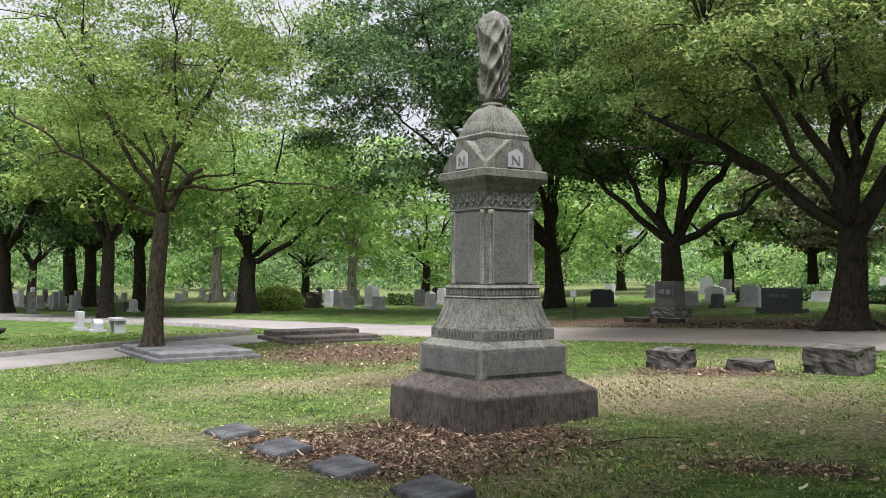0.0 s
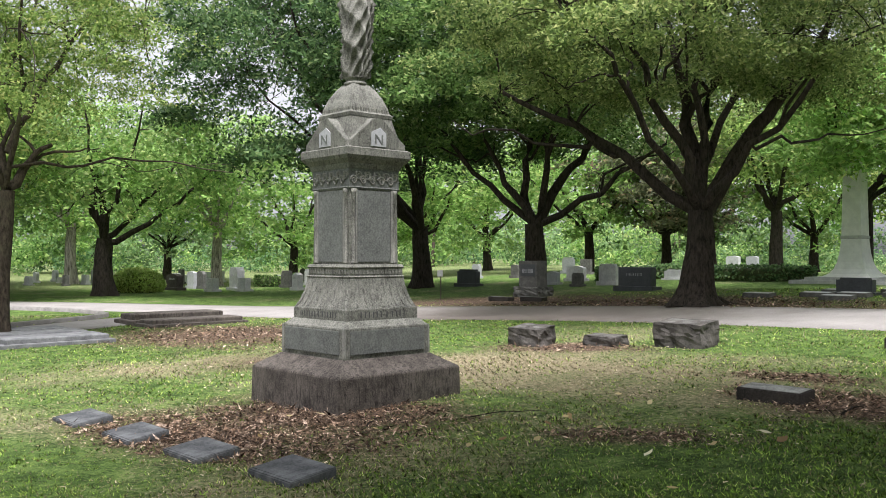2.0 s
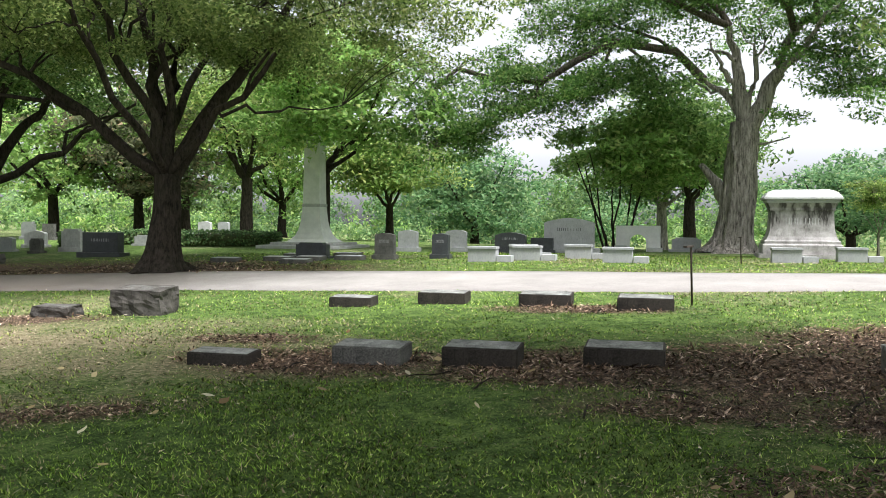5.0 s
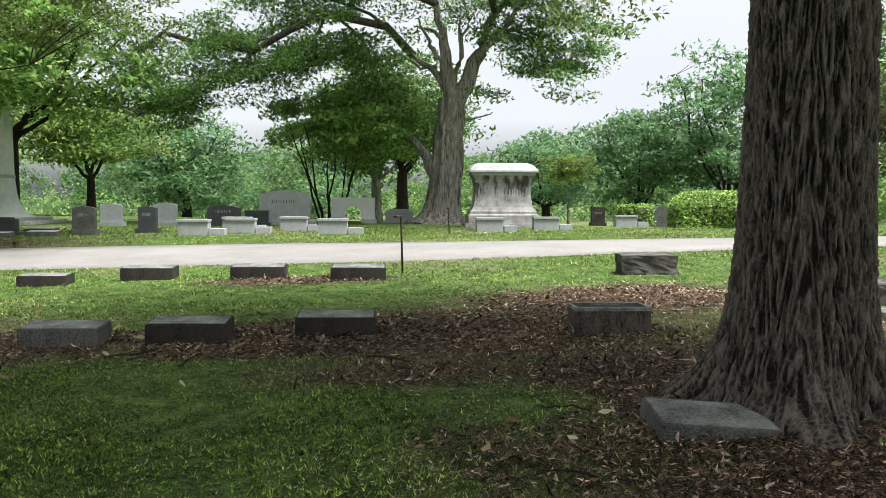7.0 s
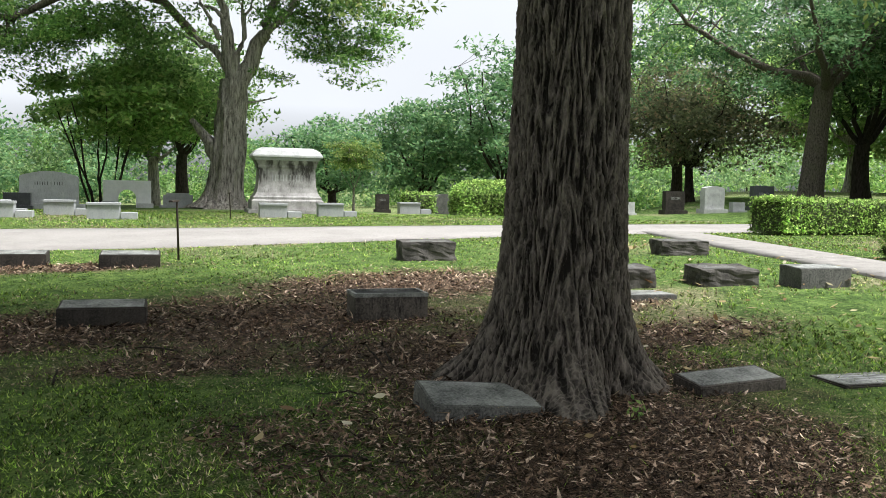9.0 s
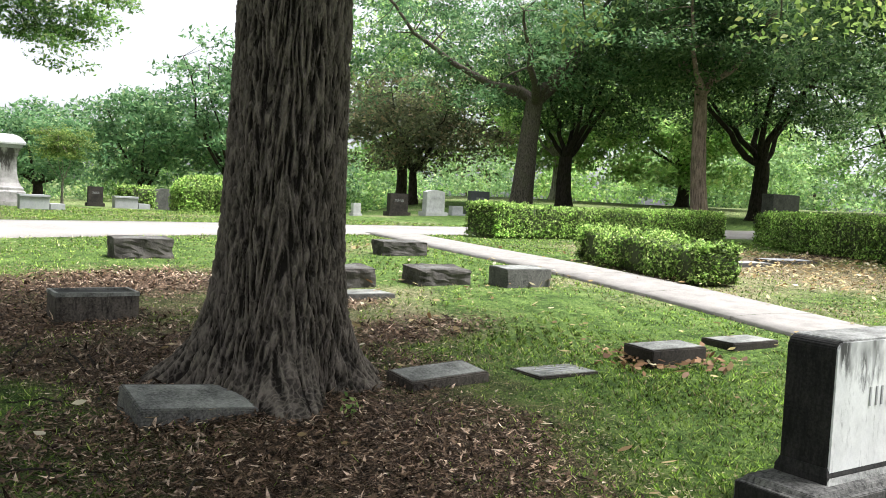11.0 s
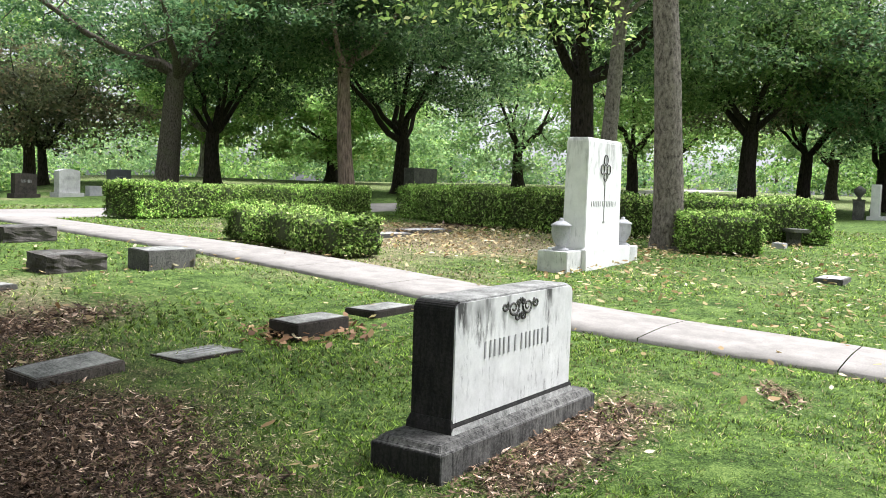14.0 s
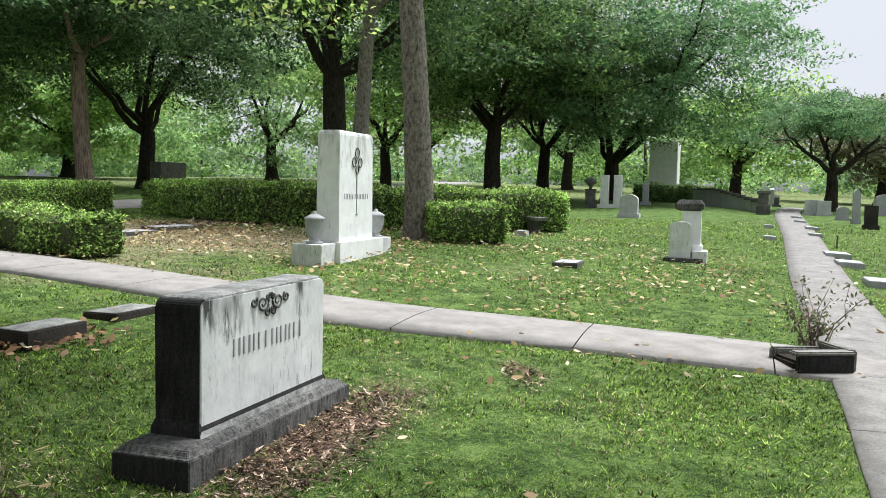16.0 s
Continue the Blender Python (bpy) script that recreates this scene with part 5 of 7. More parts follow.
dome_bush((-7.75, 42.2), "dome-shaped yellow-green clipped bush among far graves", 1.15, 1.05, LEAF_LIME)
hedge("hedge", "low dark hedge among far graves", [(14.0, 30.5), (17.0, 28.0)], 0.4, 0.5, 0.12, 200, 9, LEAF_DARK)
hedge("hedge", "low dark hedge among far graves", [(-2.8, 48), (-0.6, 48)], 0.4, 0.55, 0.13, 200, 10, LEAF_MID)
hedge("hedge", "dark clipped hedge round the white pillar", [(29.7, -35.2), (28.0, -37.2), (27.3, -38.0)], 0.6, 0.85, 0.10, 420, 11, LEAF_MID)
hedge("hedge", "low dark hedge among far graves", [(11.5, 34.5), (14.5, 33.5)], 0.4, 0.5, 0.12, 200, 12, LEAF_DARK)


# ---- the tall family monument ----
def family_monument():
    at = Vector((0.55, 9.67, 0.0))
    m = thing("family_monument", "tall weathered grey granite family monument with stepped base", "monument", at, GRID)
    h = lambda s: s / 2
    part("plinth", bm_loft([(.81, .81, -0.12), (.80, .80, .34), (.785, .785, .36), (.60, .60, .475), (.58, .58, .49)], 0.006), GRANITE_BROWN, m, "brown stained plinth with sloping top")
    part("second_base", bm_loft([(.565, .565, .485), (.562, .562, .80), (.54, .54, .815), (.485, .485, .868)], 0.006), GRANITE_GREY, m)
    for k in range(4):
        r = Matrix.Rotation(k * math.pi / 2, 4, "Z")
        bm = bm_box(0.98, 0.02, .535, .775, 0.004, 0, -0.571)
        bm.transform(r)
        part("panel", bm, GRANITE_PANEL, m)
    band = part("name_band", bm_loft([(.478, .478, .865), (.478, .478, .985), (.468, .468, .992)], 0.005), GRANITE_GREY, m)
    part("flared_die", bm_loft([(.468, .468, .99), (.435, .435, 1.05), (.405, .405, 1.13), (.383, .383, 1.22), (.372, .372, 1.30)]), GRANITE_GREY, m)
    for k in range(4):
        turn = Matrix.Rotation(k * math.pi / 2, 4, "Z")
        for i in range(9):
            t = (i - 4) / 4.0
            bm = bmesh.new()
            rings = []
            for d, z in ((.455, 1.01), (.425, 1.07), (.398, 1.15), (.377, 1.24), (.370, 1.295)):
                w = 0.026 if i % 4 else 0.036
                x = t * (d - 0.03)
                rings.append([bm.verts.new((x + e * w, -d - o, z)) for e, o in ((-1, -0.01), (-0.5, 0.012), (0.5, 0.012), (1, -0.01))])
            for lo, up in zip(rings, rings[1:]):
                for j in range(3):
                    bm.faces.new((lo[j], lo[j + 1], up[j + 1], up[j]))
            bm.transform(turn)
            part("leaf_rib", bm, GRANITE_GREY, m)
        bm = bm_loft([(.014, .014, .50, -.558, -.558), (.014, .014, .80, -.556, -.556)], 0.003)
        bm.transform(turn)
        part("corner_edge", bm, GRANITE_PALE, m, "paler dressed corner")
        for x in (-0.236, 0.236):
            bm = bm_box(0.022, 0.02, 1.455, 2.23, 0.003, x, -0.328)
            bm.transform(turn)
            part("panel_edge", bm, GRANITE_PALE, m, "paler panel border")
    part("moulding", bm_loft([(.372, .372, 1.298), (.378, .378, 1.315), (.362, .362, 1.33), (.362, .362, 1.40), (.376, .376, 1.415), (.358, .358, 1.445)]), GRANITE_GREY, m)
    part("shaft", bm_loft([(.325, .325, 1.44), (.318, .318, 2.235)]), GRANITE_GREY, m)
    for k in range(4):
        r = Matrix.Rotation(k * math.pi / 2, 4, "Z")
        bm = bm_box(0.44, 0.016, 1.47, 2.22, 0.004, 0, -0.327)
        bm.transform(r)
        part("panel", bm, GRANITE_PANEL, m)
        for s in (-1, 1):
            bm = bm_lathe([(.030, 1.445), (.030, 1.47), (.018, 1.49), (.018, 2.15), (.03, 2.19), (.034, 2.235)], 10)
            bm.transform(r @ Matrix.Translation((s * 0.27, -0.325, 0)))
            part("colonette", bm, GRANITE_GREY, m, smooth=True)
        # teeth below the shaft
        for i in range(14):
            bm = bm_box(0.028, 0.012, 1.345, 1.39, 0, -0.32 + i * 0.0492, -0.366)
            bm.transform(r)
            part("dentil", bm, GRANITE_GREY, m)
        # scrolled frieze: paired curls in low relief with a leaf between
        for i in range(5):
            for sgn in (-1, 1):
                a = np.linspace(0, 3.3 * np.pi, 26)
                rad = 0.043 * (1 - 0.78 * a / a[-1])
                line = np.column_stack([-0.244 + i * 0.122 + sgn * (0.030 + rad * np.cos(a)), np.full(26, -0.336), 2.347 + sgn * 0.022 + 1.15 * rad * np.sin(a)])
                line = line @ np.array(r.to_3x3()).T
                ob = array_mesh("scroll", *tube(line, 0.0105 * np.linspace(1, 0.6, 26), 6), GRANITE_PALE, True)
                ob.parent = m
                tagged(ob, "pale carved leaf scroll")
            bm = bmesh.new()
            bmesh.ops.create_uvsphere(bm, u_segments=8, v_segments=5, radius=0.03, matrix=r @ Matrix.Translation((-0.244 + i * 0.122, -0.334, 2.395)) @ Matrix.Diagonal((0.5, 0.4, 1.0, 1)))
            part("leaf", bm, GRANITE_PALE, m)
    part("frieze_block", bm_loft([(.33, .33, 2.232), (.338, .338, 2.25), (.332, .332, 2.26), (.332, .332, 2.44), (.342, .342, 2.455)]), GRANITE_PANEL, m)
    part("cornice", bm_loft([(.342, .342, 2.45), (.36, .36, 2.50), (.405, .405, 2.545), (.424, .424, 2.58), (.424, .424, 2.655), (.40, .40, 2.668)]), GRANITE_GREY, m)
    part("cap", bm_loft([(.385, .385, 2.66), (.335, .335, 2.78), (.295, .295, 2.93), (.275, .275, 3.02)]), GRANITE_GREY, m)
    for k in range(4):
        r = Matrix.Rotation(k * math.pi / 2, 4, "Z")
        bm = bm_outline([(-0.37, 2.665), (0.37, 2.665), (0.36, 2.73), (0.05, 2.985), (-0.05, 2.985), (-0.36, 2.73)], -0.40, -0.25, 0.006)
        bm.transform(r)
        gable = part("gable", bm, GRANITE_GREY, m)
        bm = bm_outline([(-0.1, 2.685), (0.1, 2.685), (0.1, 2.83), (0.02, 2.885), (-0.1, 2.83)], -0.409, -0.398)
        bm.transform(r)
        part("initial_panel", bm, FAR_GREY, gable, "paler panel with a carved initial")
        # the carved initial
        bm = join_boxes([(0.018, 0.006, 2.71, 2.81, -0.045, -0.411), (0.018, 0.006, 2.71, 2.81, 0.045, -0.411)])
        dg = bm_box(0.018, 0.006, -0.055, 0.055, 0.0)
        dg.transform(Matrix.Translation((0, -0.411, 2.76)) @ Matrix.Rotation(radians(-42), 4, "Y"))
        me = bpy.data.meshes.new("tmp")
        dg.to_mesh(me)
        dg.free()
        bm.from_mesh(me)
        bpy.data.meshes.remove(me)
        bm.transform(r)
        part("initial", bm, GRANITE_PANEL, gable)
    part("dome", bm_loft([(.283, .283, 3.01), (.288, .288, 3.045), (.262, .262, 3.07), (.245, .245, 3.14), (.205, .205, 3.24), (.15, .15, 3.33), (.105, .105, 3.385)]), GRANITE_GREY, m)
    for k in range(4):
        for i in range(14):
            bm = bm_box(0.014, 0.012, 3.05, 3.105, 0, -0.23 + i * 0.0354, -0.262)
            bm.transform(Matrix.Rotation(k * math.pi / 2, 4, "Z"))
            part("border_leaf", bm, GRANITE_GREY, m)
    part("neck", bm_lathe([(.115, 3.375), (.125, 3.39), (.125, 3.41), (.10, 3.425), (.105, 3.45), (.13, 3.465)], 20), GRANITE_GREY, m, smooth=True)
    letter_bars(band, 7, 0.66, 0.062, -0.4795, 0.925, CUT_DARK)
    letter_bars(band, 6, 0.62, 0.062, -0.4795, 0.925, CUT_DARK, turn=Matrix.Rotation(math.pi / 2, 4, "Z"))
    # the draped figure on top, headless and worn
    cols, rows = 96, 90
    a = np.linspace(0, 2 * np.pi, cols, endpoint=False)
    z = np.linspace(0, 1, rows)
    A, Z = np.meshgrid(a, z)
    prof = np.interp(Z, [0, 0.05, 0.2, 0.42, 0.62, 0.8, 0.87, 0.94, 1.0], [0.125, 0.14, 0.155, 0.172, 0.182, 0.185, 0.165, 0.11, 0.012])
    folds = 0.034 * (0.5 - np.abs(np.sin(A * 4 + 9 * Z + 1.4 * np.sin(A * 2)))) + 0.022 * np.sin(A * 2 - 5 * Z) + 0.036 * (0.5 - np.abs(np.sin(A * 8 - 14 * Z + 1 + 1.5 * np.sin(A * 3))))
    r = prof + folds * np.clip((1 - Z) * 6, 0.15, 1)
    dx = 0.012 * np.sin(Z * 5.0) + 0.02 * Z
    v = np.stack([r * np.cos(A) * 1.05 + dx, r * np.sin(A) * 0.86, Z * 0.99], -1).reshape(-1, 3)
    i = np.arange(rows * cols).reshape(rows, cols)
    j = np.roll(i, -1, 1)
    f = np.stack([i[:-1], j[:-1], j[1:], i[1:]], -1).reshape(-1, 4)
    s = array_mesh("statue", v, f, GRANITE_GREY, True)
    s.matrix_world = Matrix.Translation(at + Vector((0, 0, 3.46))) @ Matrix.Rotation(GRID + 0.4, 4, "Z")
    tagged(s, "worn headless draped stone figure atop the granite monument", "statue")


family_monument()


# ---- grave markers ----
def spot(c, depth):
    """Middle of a stone whose front foot is at c."""
    return on_ground(c[0] + N.x * depth / 2, c[1] + N.y * depth / 2)


def low_marker(c, label, L=0.62, W=0.33, H=0.16, drop=0.03, mat=None, top=None, tilt=(0, 0), turn=0.0, rim=False, lettered=False, group="low grave markers"):
    """A low block whose top slopes to the front; the face is lettered on top."""
    at = spot(c, W)
    m = thing("grave_marker", label, "grave marker", at, GRID + turn, group, tilt)
    hl, hw = L / 2, W / 2
    bm = bmesh.new()
    pts = [(-hl, -hw, -0.08), (hl, -hw, -0.08), (hl, hw, -0.08), (-hl, hw, -0.08), (-hl, -hw, H - drop), (hl, -hw, H - drop), (hl, hw, H), (-hl, hw, H)]
    vs = [bm.verts.new(p) for p in pts]
    for f in ((3, 2, 1, 0), (4, 5, 6, 7), (0, 1, 5, 4), (1, 2, 6, 5), (2, 3, 7, 6), (3, 0, 4, 7)):
        bm.faces.new([vs[i] for i in f])
    bmesh.ops.bevel(bm, geom=bm.edges[:], offset=0.008, segments=2, affect="EDGES")
    bmesh.ops.subdivide_edges(bm, edges=[e for e in bm.edges if e.calc_length() > 0.2], cuts=3, use_grid_fill=True)
    for v in bm.verts:
        v.co += noise.noise_vector(v.co * 9 + Vector((at.x, at.y, 0))) * 0.002
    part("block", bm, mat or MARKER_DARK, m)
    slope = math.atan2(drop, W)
    # by default this plate is several times paler than the block's sides
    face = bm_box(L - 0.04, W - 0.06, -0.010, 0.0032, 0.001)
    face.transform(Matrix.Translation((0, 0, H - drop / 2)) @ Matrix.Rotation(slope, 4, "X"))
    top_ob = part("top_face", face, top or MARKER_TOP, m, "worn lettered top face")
    if lettered:
        bm = bmesh.new()
        for row, (w, z) in enumerate(((0.34, 0.06), (0.42, 0.0), (0.26, -0.06))):
            b = bm_box(w * L / 0.62, 0.018, 0, 0.0035, 0, 0, z * W / 0.33)
            me = bpy.data.meshes.new("tmp")
            b.to_mesh(me)
            b.free()
            bm.from_mesh(me)
            bpy.data.meshes.remove(me)
        bm.transform(Matrix.Translation((0, 0, H - drop / 2 + 0.002)) @ Matrix.Rotation(slope, 4, "X"))
        part("lettering", bm, CUT_GREY if top is None else CUT_DARK, top_ob, "worn unreadable lettering bars")
    if rim:
        z = H - drop / 2
        bm = join_boxes([(L + 0.006, 0.026, z - 0.012, z + 0.02, 0, -hw + 0.010), (L + 0.006, 0.026, z - 0.012, z + 0.02, 0, hw - 0.010),
                         (0.026, W - 0.046, z - 0.012, z + 0.02, -hl + 0.010, 0), (0.026, W - 0.046, z - 0.012, z + 0.02, hl - 0.010, 0)])
        part("rim", bm, MARKER_TOP, m, "pale raised rim round the top")
    return m


def rough_marker(c, label, L, W, H, seed, slope=0.05, turn=0.0, tilt=(0, 0)):
    m = thing("rough_marker", label, "grave marker", spot(c, W), GRID + turn, "rock-faced markers", tilt)
    b = bm_rock(L, W, H + 0.06, 0.035, seed, slope)
    b.transform(Matrix.Translation((0, 0, -0.06)))
    part("block", b, ROUGH_ROCK, m)
    t = bm_box(L * 0.84, W * 0.72, -0.02, 0.004, 0.004)
    t.transform(Matrix.Translation((0, 0.01, H - slope / 2 - 0.002)) @ Matrix.Rotation(math.atan2(slope * 2 * 0.5, W), 4, "X"))
    part("top_face", t, MARKER_GREY, m, "smoother dressed top")
    return m


rough_marker((3.32, 13.45), "rock-faced granite grave marker with sloping top", 0.62, 0.42, 0.31, 1)
rough_marker((4.33, 12.76), "low rough broken granite grave marker", 0.58, 0.3, 0.16, 2, 0.02)
rough_marker((5.2, 11.95), "large rock-faced granite grave marker", 0.78, 0.45, 0.38, 3)
low_marker((4.2, 7.6), "low sunken dark granite grave marker in leaf litter", 0.62, 0.3, 0.13, 0.02, lettered=False)
low_marker((5.12, 6.52), "grey granite grave marker with sloping top in leaf litter", 0.66, 0.36, 0.19, 0.03, MARKER_GREY)
low_marker((5.73, 5.68), "dark granite grave marker block in leaf litter", 0.68, 0.36, 0.19, 0.03)
low_marker((6.55, 4.74), "dark granite grave marker with lighter top", 0.69, 0.36, 0.18, 0.03)
low_marker((7.57, 10.25), "low dark granite grave marker by the drive", 0.62, 0.34, 0.14, 0.02)
low_marker((8.51, 9.38), "dark granite grave marker with stepped top", 0.68, 0.38, 0.17, 0.02, rim=False)
low_marker((9.17, 8.04), "dark granite grave marker by the drive", 0.70, 0.36, 0.18, 0.03)
low_marker((9.6, 6.73), "dark granite grave marker by the drive", 0.70, 0.36, 0.18, 0.03)
low_marker((7.56, 2.60), "red-brown granite grave marker with pale rimmed top", 0.64, 0.36, 0.21, 0.0, GRANITE_BROWN, BLACKENED, rim=True, lettered=False)
rough_marker((11.45, 3.53), "rough dark granite grave marker near the drive", 0.72, 0.36, 0.26, 5, 0.02)
low_marker((5.17, 1.13), "broad grey granite marker tilted by tree roots", 0.66, 0.42, 0.105, 0.045, MARKER_GREY, None, (2, 4))
low_marker((6.12, -0.22), "dark grave marker leaning beside tree roots", 0.60, 0.32, 0.09, 0.025, GRANITE_BROWN, None, (0, -3))
rough_marker((13.4, 0.38), "rough granite grave marker near the footpath", 0.74, 0.36, 0.22, 6, 0.02)
rough_marker((13.3, 1.5), "rough granite grave marker near the footpath", 0.6, 0.36, 0.19, 7, 0.02)
rough_marker((9.95, 0.80), "rock-faced grave marker with flat slab before it", 0.55, 0.32, 0.24, 8, 0.03)
low_marker((9.35, 0.55), "flat broken ground slab before the rough marker", 0.55, 0.4, 0.045, 0.0, MARKER_GREY, lettered=False)
rough_marker((10.52, -0.18), "rock-faced granite grave marker on the lawn", 0.70, 0.36, 0.21, 9, 0.03)
low_marker((10.79, -1.17), "grey granite block grave marker on the lawn", 0.66, 0.36, 0.22, 0.02, MARKER_GREY)
low_marker((7.12, -1.95), "dark granite grave marker ringed with dry leaves", 0.60, 0.30, 0.13, 0.01)
low_marker((7.85, -2.79), "thin flat dark grave marker by the footpath", 0.60, 0.34, 0.06, 0.0, MARKER_DARK, lettered=False)
low_marker((6.57, -1.05), "flush grave plaque sunk in the lawn", 0.56, 0.34, 0.014, 0.0, MARKER_DARK, lettered=True)
low_marker((7.3, 0.1 + 0.9), "grave marker hidden behind the trunk", 0.5, 0.3, 0.2, 0.03)
for c, lab in (((-2.28, 8.95), "pale grey flat grave marker raised on one side"), ((-1.62, 8.05), "blue-grey flat grave marker in leaf litter"),
               ((-0.95, 7.15), "mottled flat grave marker in leaf litter"), ((-0.22, 6.25), "flat dark grave marker in leaf litter")):
    low_marker(c, lab, 0.56, 0.38, 0.085, 0.05, SLATE, SLATE, (0, 0), group="flat markers before the monument", lettered=False)
for c, L, W in (((14.75, -5.15), 1.15, 0.5), ((16.1, -6.45), 1.15, 0.5), ((9.22, -9.55), 0.62, 0.36)):
    low_marker(c, "flat pale grave plaque in the lawn", L, W, 0.06, 0.0, MARKER_GREY, FAR_GREY, lettered=False)


def ledger(c, label, L, W, H, border, turn, mat=None):
    m = thing("ledger_grave", label, "grave slab", on_ground(*c), turn)
    part("kerb_base", bm_loft([(L / 2 + border, W / 2 + border, -0.1), (L / 2 + border, W / 2 + border, H * 0.45), (L / 2 + border - 0.02, W / 2 + border - 0.02, H * 0.5)], 0.008), mat or LEDGER, m)
    part("slab", bm_loft([(L / 2, W / 2, H * 0.48), (L / 2, W / 2, H), (L / 2 - 0.03, W / 2 - 0.03, H + 0.02)], 0.006), mat or LEDGER, m, "smooth blue-grey covering slab")
    return m


for k in range(3):
    ledger((-5.28 + U.x * (k * 1.0 - 0.95), 18.28 + U.y * (k * 1.0 - 0.95)), "grey stone ledger slab on a low kerb", 0.78, 1.85, 0.15, 0.10, GRID)
ledger((-3.30, 22.75), "dark raised ledger slab beside the lane", 0.8, 2.3, 0.24, 0.12, GRID, GRANITE_BROWN)
ledger((-2.72, 21.85), "dark raised ledger slab beside the lane", 0.7, 2.3, 0.15, 0.1, GRID, GRANITE_BROWN)


# ---- upright stones ----
def top_line(kind, w, h):
    if kind == "flat":
        return [(-w / 2, h), (w / 2, h)]
    if kind == "round":
        return [(-w / 2 * math.cos(a), h - w * 0.28 + w * 0.28 * math.sin(a)) for a in np.linspace(0, math.pi, 13)]
    if kind == "serpentine":
        return [(x * w / 2, h - 0.09 * w * (x * x) ** 0.8 if abs(x) < 0.86 else h - 0.1 * w) for x in np.linspace(-1, 1, 15)]
    if kind == "shoulder":
        return [(-w / 2, h * 0.88), (-w * 0.38, h * 0.88), (-w * 0.38, h), (w * 0.38, h), (w * 0.38, h * 0.88), (w / 2, h * 0.88)]
    return [(-w / 2, h * 0.86), (0, h), (w / 2, h * 0.86)]


def headstone(c, label, w, h, thick=0.18, kind="flat", mat=None, base=True, turn=0.0, bars=True, bar_mat=None, group=""):
    m = thing("headstone", label, "headstone", on_ground(*c), GRID + turn, group)
    b = 0.0
    if base:
        b = min(0.14, h * 0.18)
        part("base", bm_box(w * 1.22, thick * 1.7, -0.1, b, 0.01), mat or FAR_GREY, m)
    line = top_line(kind, w, h)
    pts = [(-w / 2, b - 0.002), (w / 2, b - 0.002)] + [(x, z) for x, z in line[::-1]]
    tablet = part("tablet", bm_outline(pts, -thick / 2, thick / 2, 0.006), mat or FAR_GREY, m)
    if bars:
        letter_bars(tablet, 6, w * 0.5, min(0.1, h * 0.12), -thick / 2 - 0.0005, b + (h - b) * 0.62, bar_mat or CUT_GREY)
    return m


rough = headstone((6.75, 26.3), "grey granite family stone with rough base before a tree", 0.74, 1.08, 0.45, "flat", MARKER_GREY, base=False, bars=False)
b = bm_rock(1.0, 0.7, 0.42, 0.05, 31)
b.transform(Matrix.Translation((0, 0, -0.12)))
part("rough_base", b, MARKER_GREY, rough, "rock-faced base")
panel = part("name_panel", bm_box(0.6, 0.02, 0.62, 0.98, 0.004, 0, -0.228), FAR_DARK, rough, "smoother dark panel")
letter_bars(panel, 6, 0.44, 0.13, -0.2385, 0.78, FAR_GREY)
headstone((10.1, 26.4), "wide dark granite family stone", 1.2, 0.72, 0.3, "flat", FAR_DARK)
headstone((6.5, 36.0), "wide dark granite stone with raised centre", 1.1, 0.7, 0.25, "shoulder", FAR_DARK, bars=False)
headstone((-6.44, 44.5), "wide dark grey double headstone", 1.2, 0.8, 0.3, "serpentine", MARKER_DARK)
headstone((-4.43, 42.4), "squared white stone headstone", 0.65, 0.62, 0.3, "flat", FAR_WHITE)
headstone((-3.0, 42.4), "squared white stone headstone", 0.7, 0.62, 0.3, "flat", FAR_WHITE)
headstone((-3.45, 44.0), "tall white stepped headstone", 0.75, 1.1, 0.4, "shoulder", FAR_WHITE)
headstone((-0.52, 41.9), "pale stone headstone with pointed top", 0.5, 0.82, 0.3, "peak", FAR_WHITE)
headstone((13.0, 19.6), "low black granite stone with stepped top", 0.85, 0.42, 0.25, "shoulder", FAR_DARK, bars=False)
headstone((13.98, 17.8), "grey headstone with rounded top", 0.5, 0.66, 0.2, "serpentine", MARKER_GREY)
headstone((15.1, 16.95), "dark headstone with rounded top", 0.42, 0.64, 0.2, "serpentine", FAR_DARK)
headstone((19.1, 20.8), "pale grey headstone with curved top", 0.65, 0.68, 0.25, "serpentine", FAR_GREY)
headstone((17.8, 21.6), "pale grey headstone with curved top", 0.6, 0.66, 0.25, "serpentine", FAR_GREY)
headstone((19.9, 19.2), "black granite headstone with white edged curved top", 0.95, 0.62, 0.28, "serpentine", FAR_DARK, bar_mat=FAR_GREY)
headstone((21.0, 18.9), "low dark granite headstone", 0.7, 0.45, 0.25, "flat", FAR_DARK, bars=False)
headstone((21.7, 18.4), "large pale grey family stone with curved top and side pilasters", 1.55, 1.08, 0.35, "serpentine", FAR_GREY, bar_mat=CUT_DARK)
headstone((26.0, 17.0), "long grey stepped headstone", 0.95, 0.48, 0.3, "shoulder", FAR_GREY)
headstone((28.5, 10.75), "dark grey upright granite headstone", 0.45, 0.62, 0.15, "flat", MARKER_DARK)
headstone((29.8, 9.0), "grey round-topped headstone across the drive", 0.7, 0.7, 0.2, "round", MARKER_GREY, bars=False)
headstone((32.7, 1.45), "dark grey upright granite headstone", 0.75, 0.8, 0.25, "flat", MARKER_DARK)
headstone((33.4, 0.15), "white headstone with rounded shoulders", 0.8, 0.95, 0.3, "serpentine", FAR_WHITE)
headstone((34.2, -0.7), "low squared grey headstone", 0.5, 0.35, 0.25, "flat", FAR_GREY)
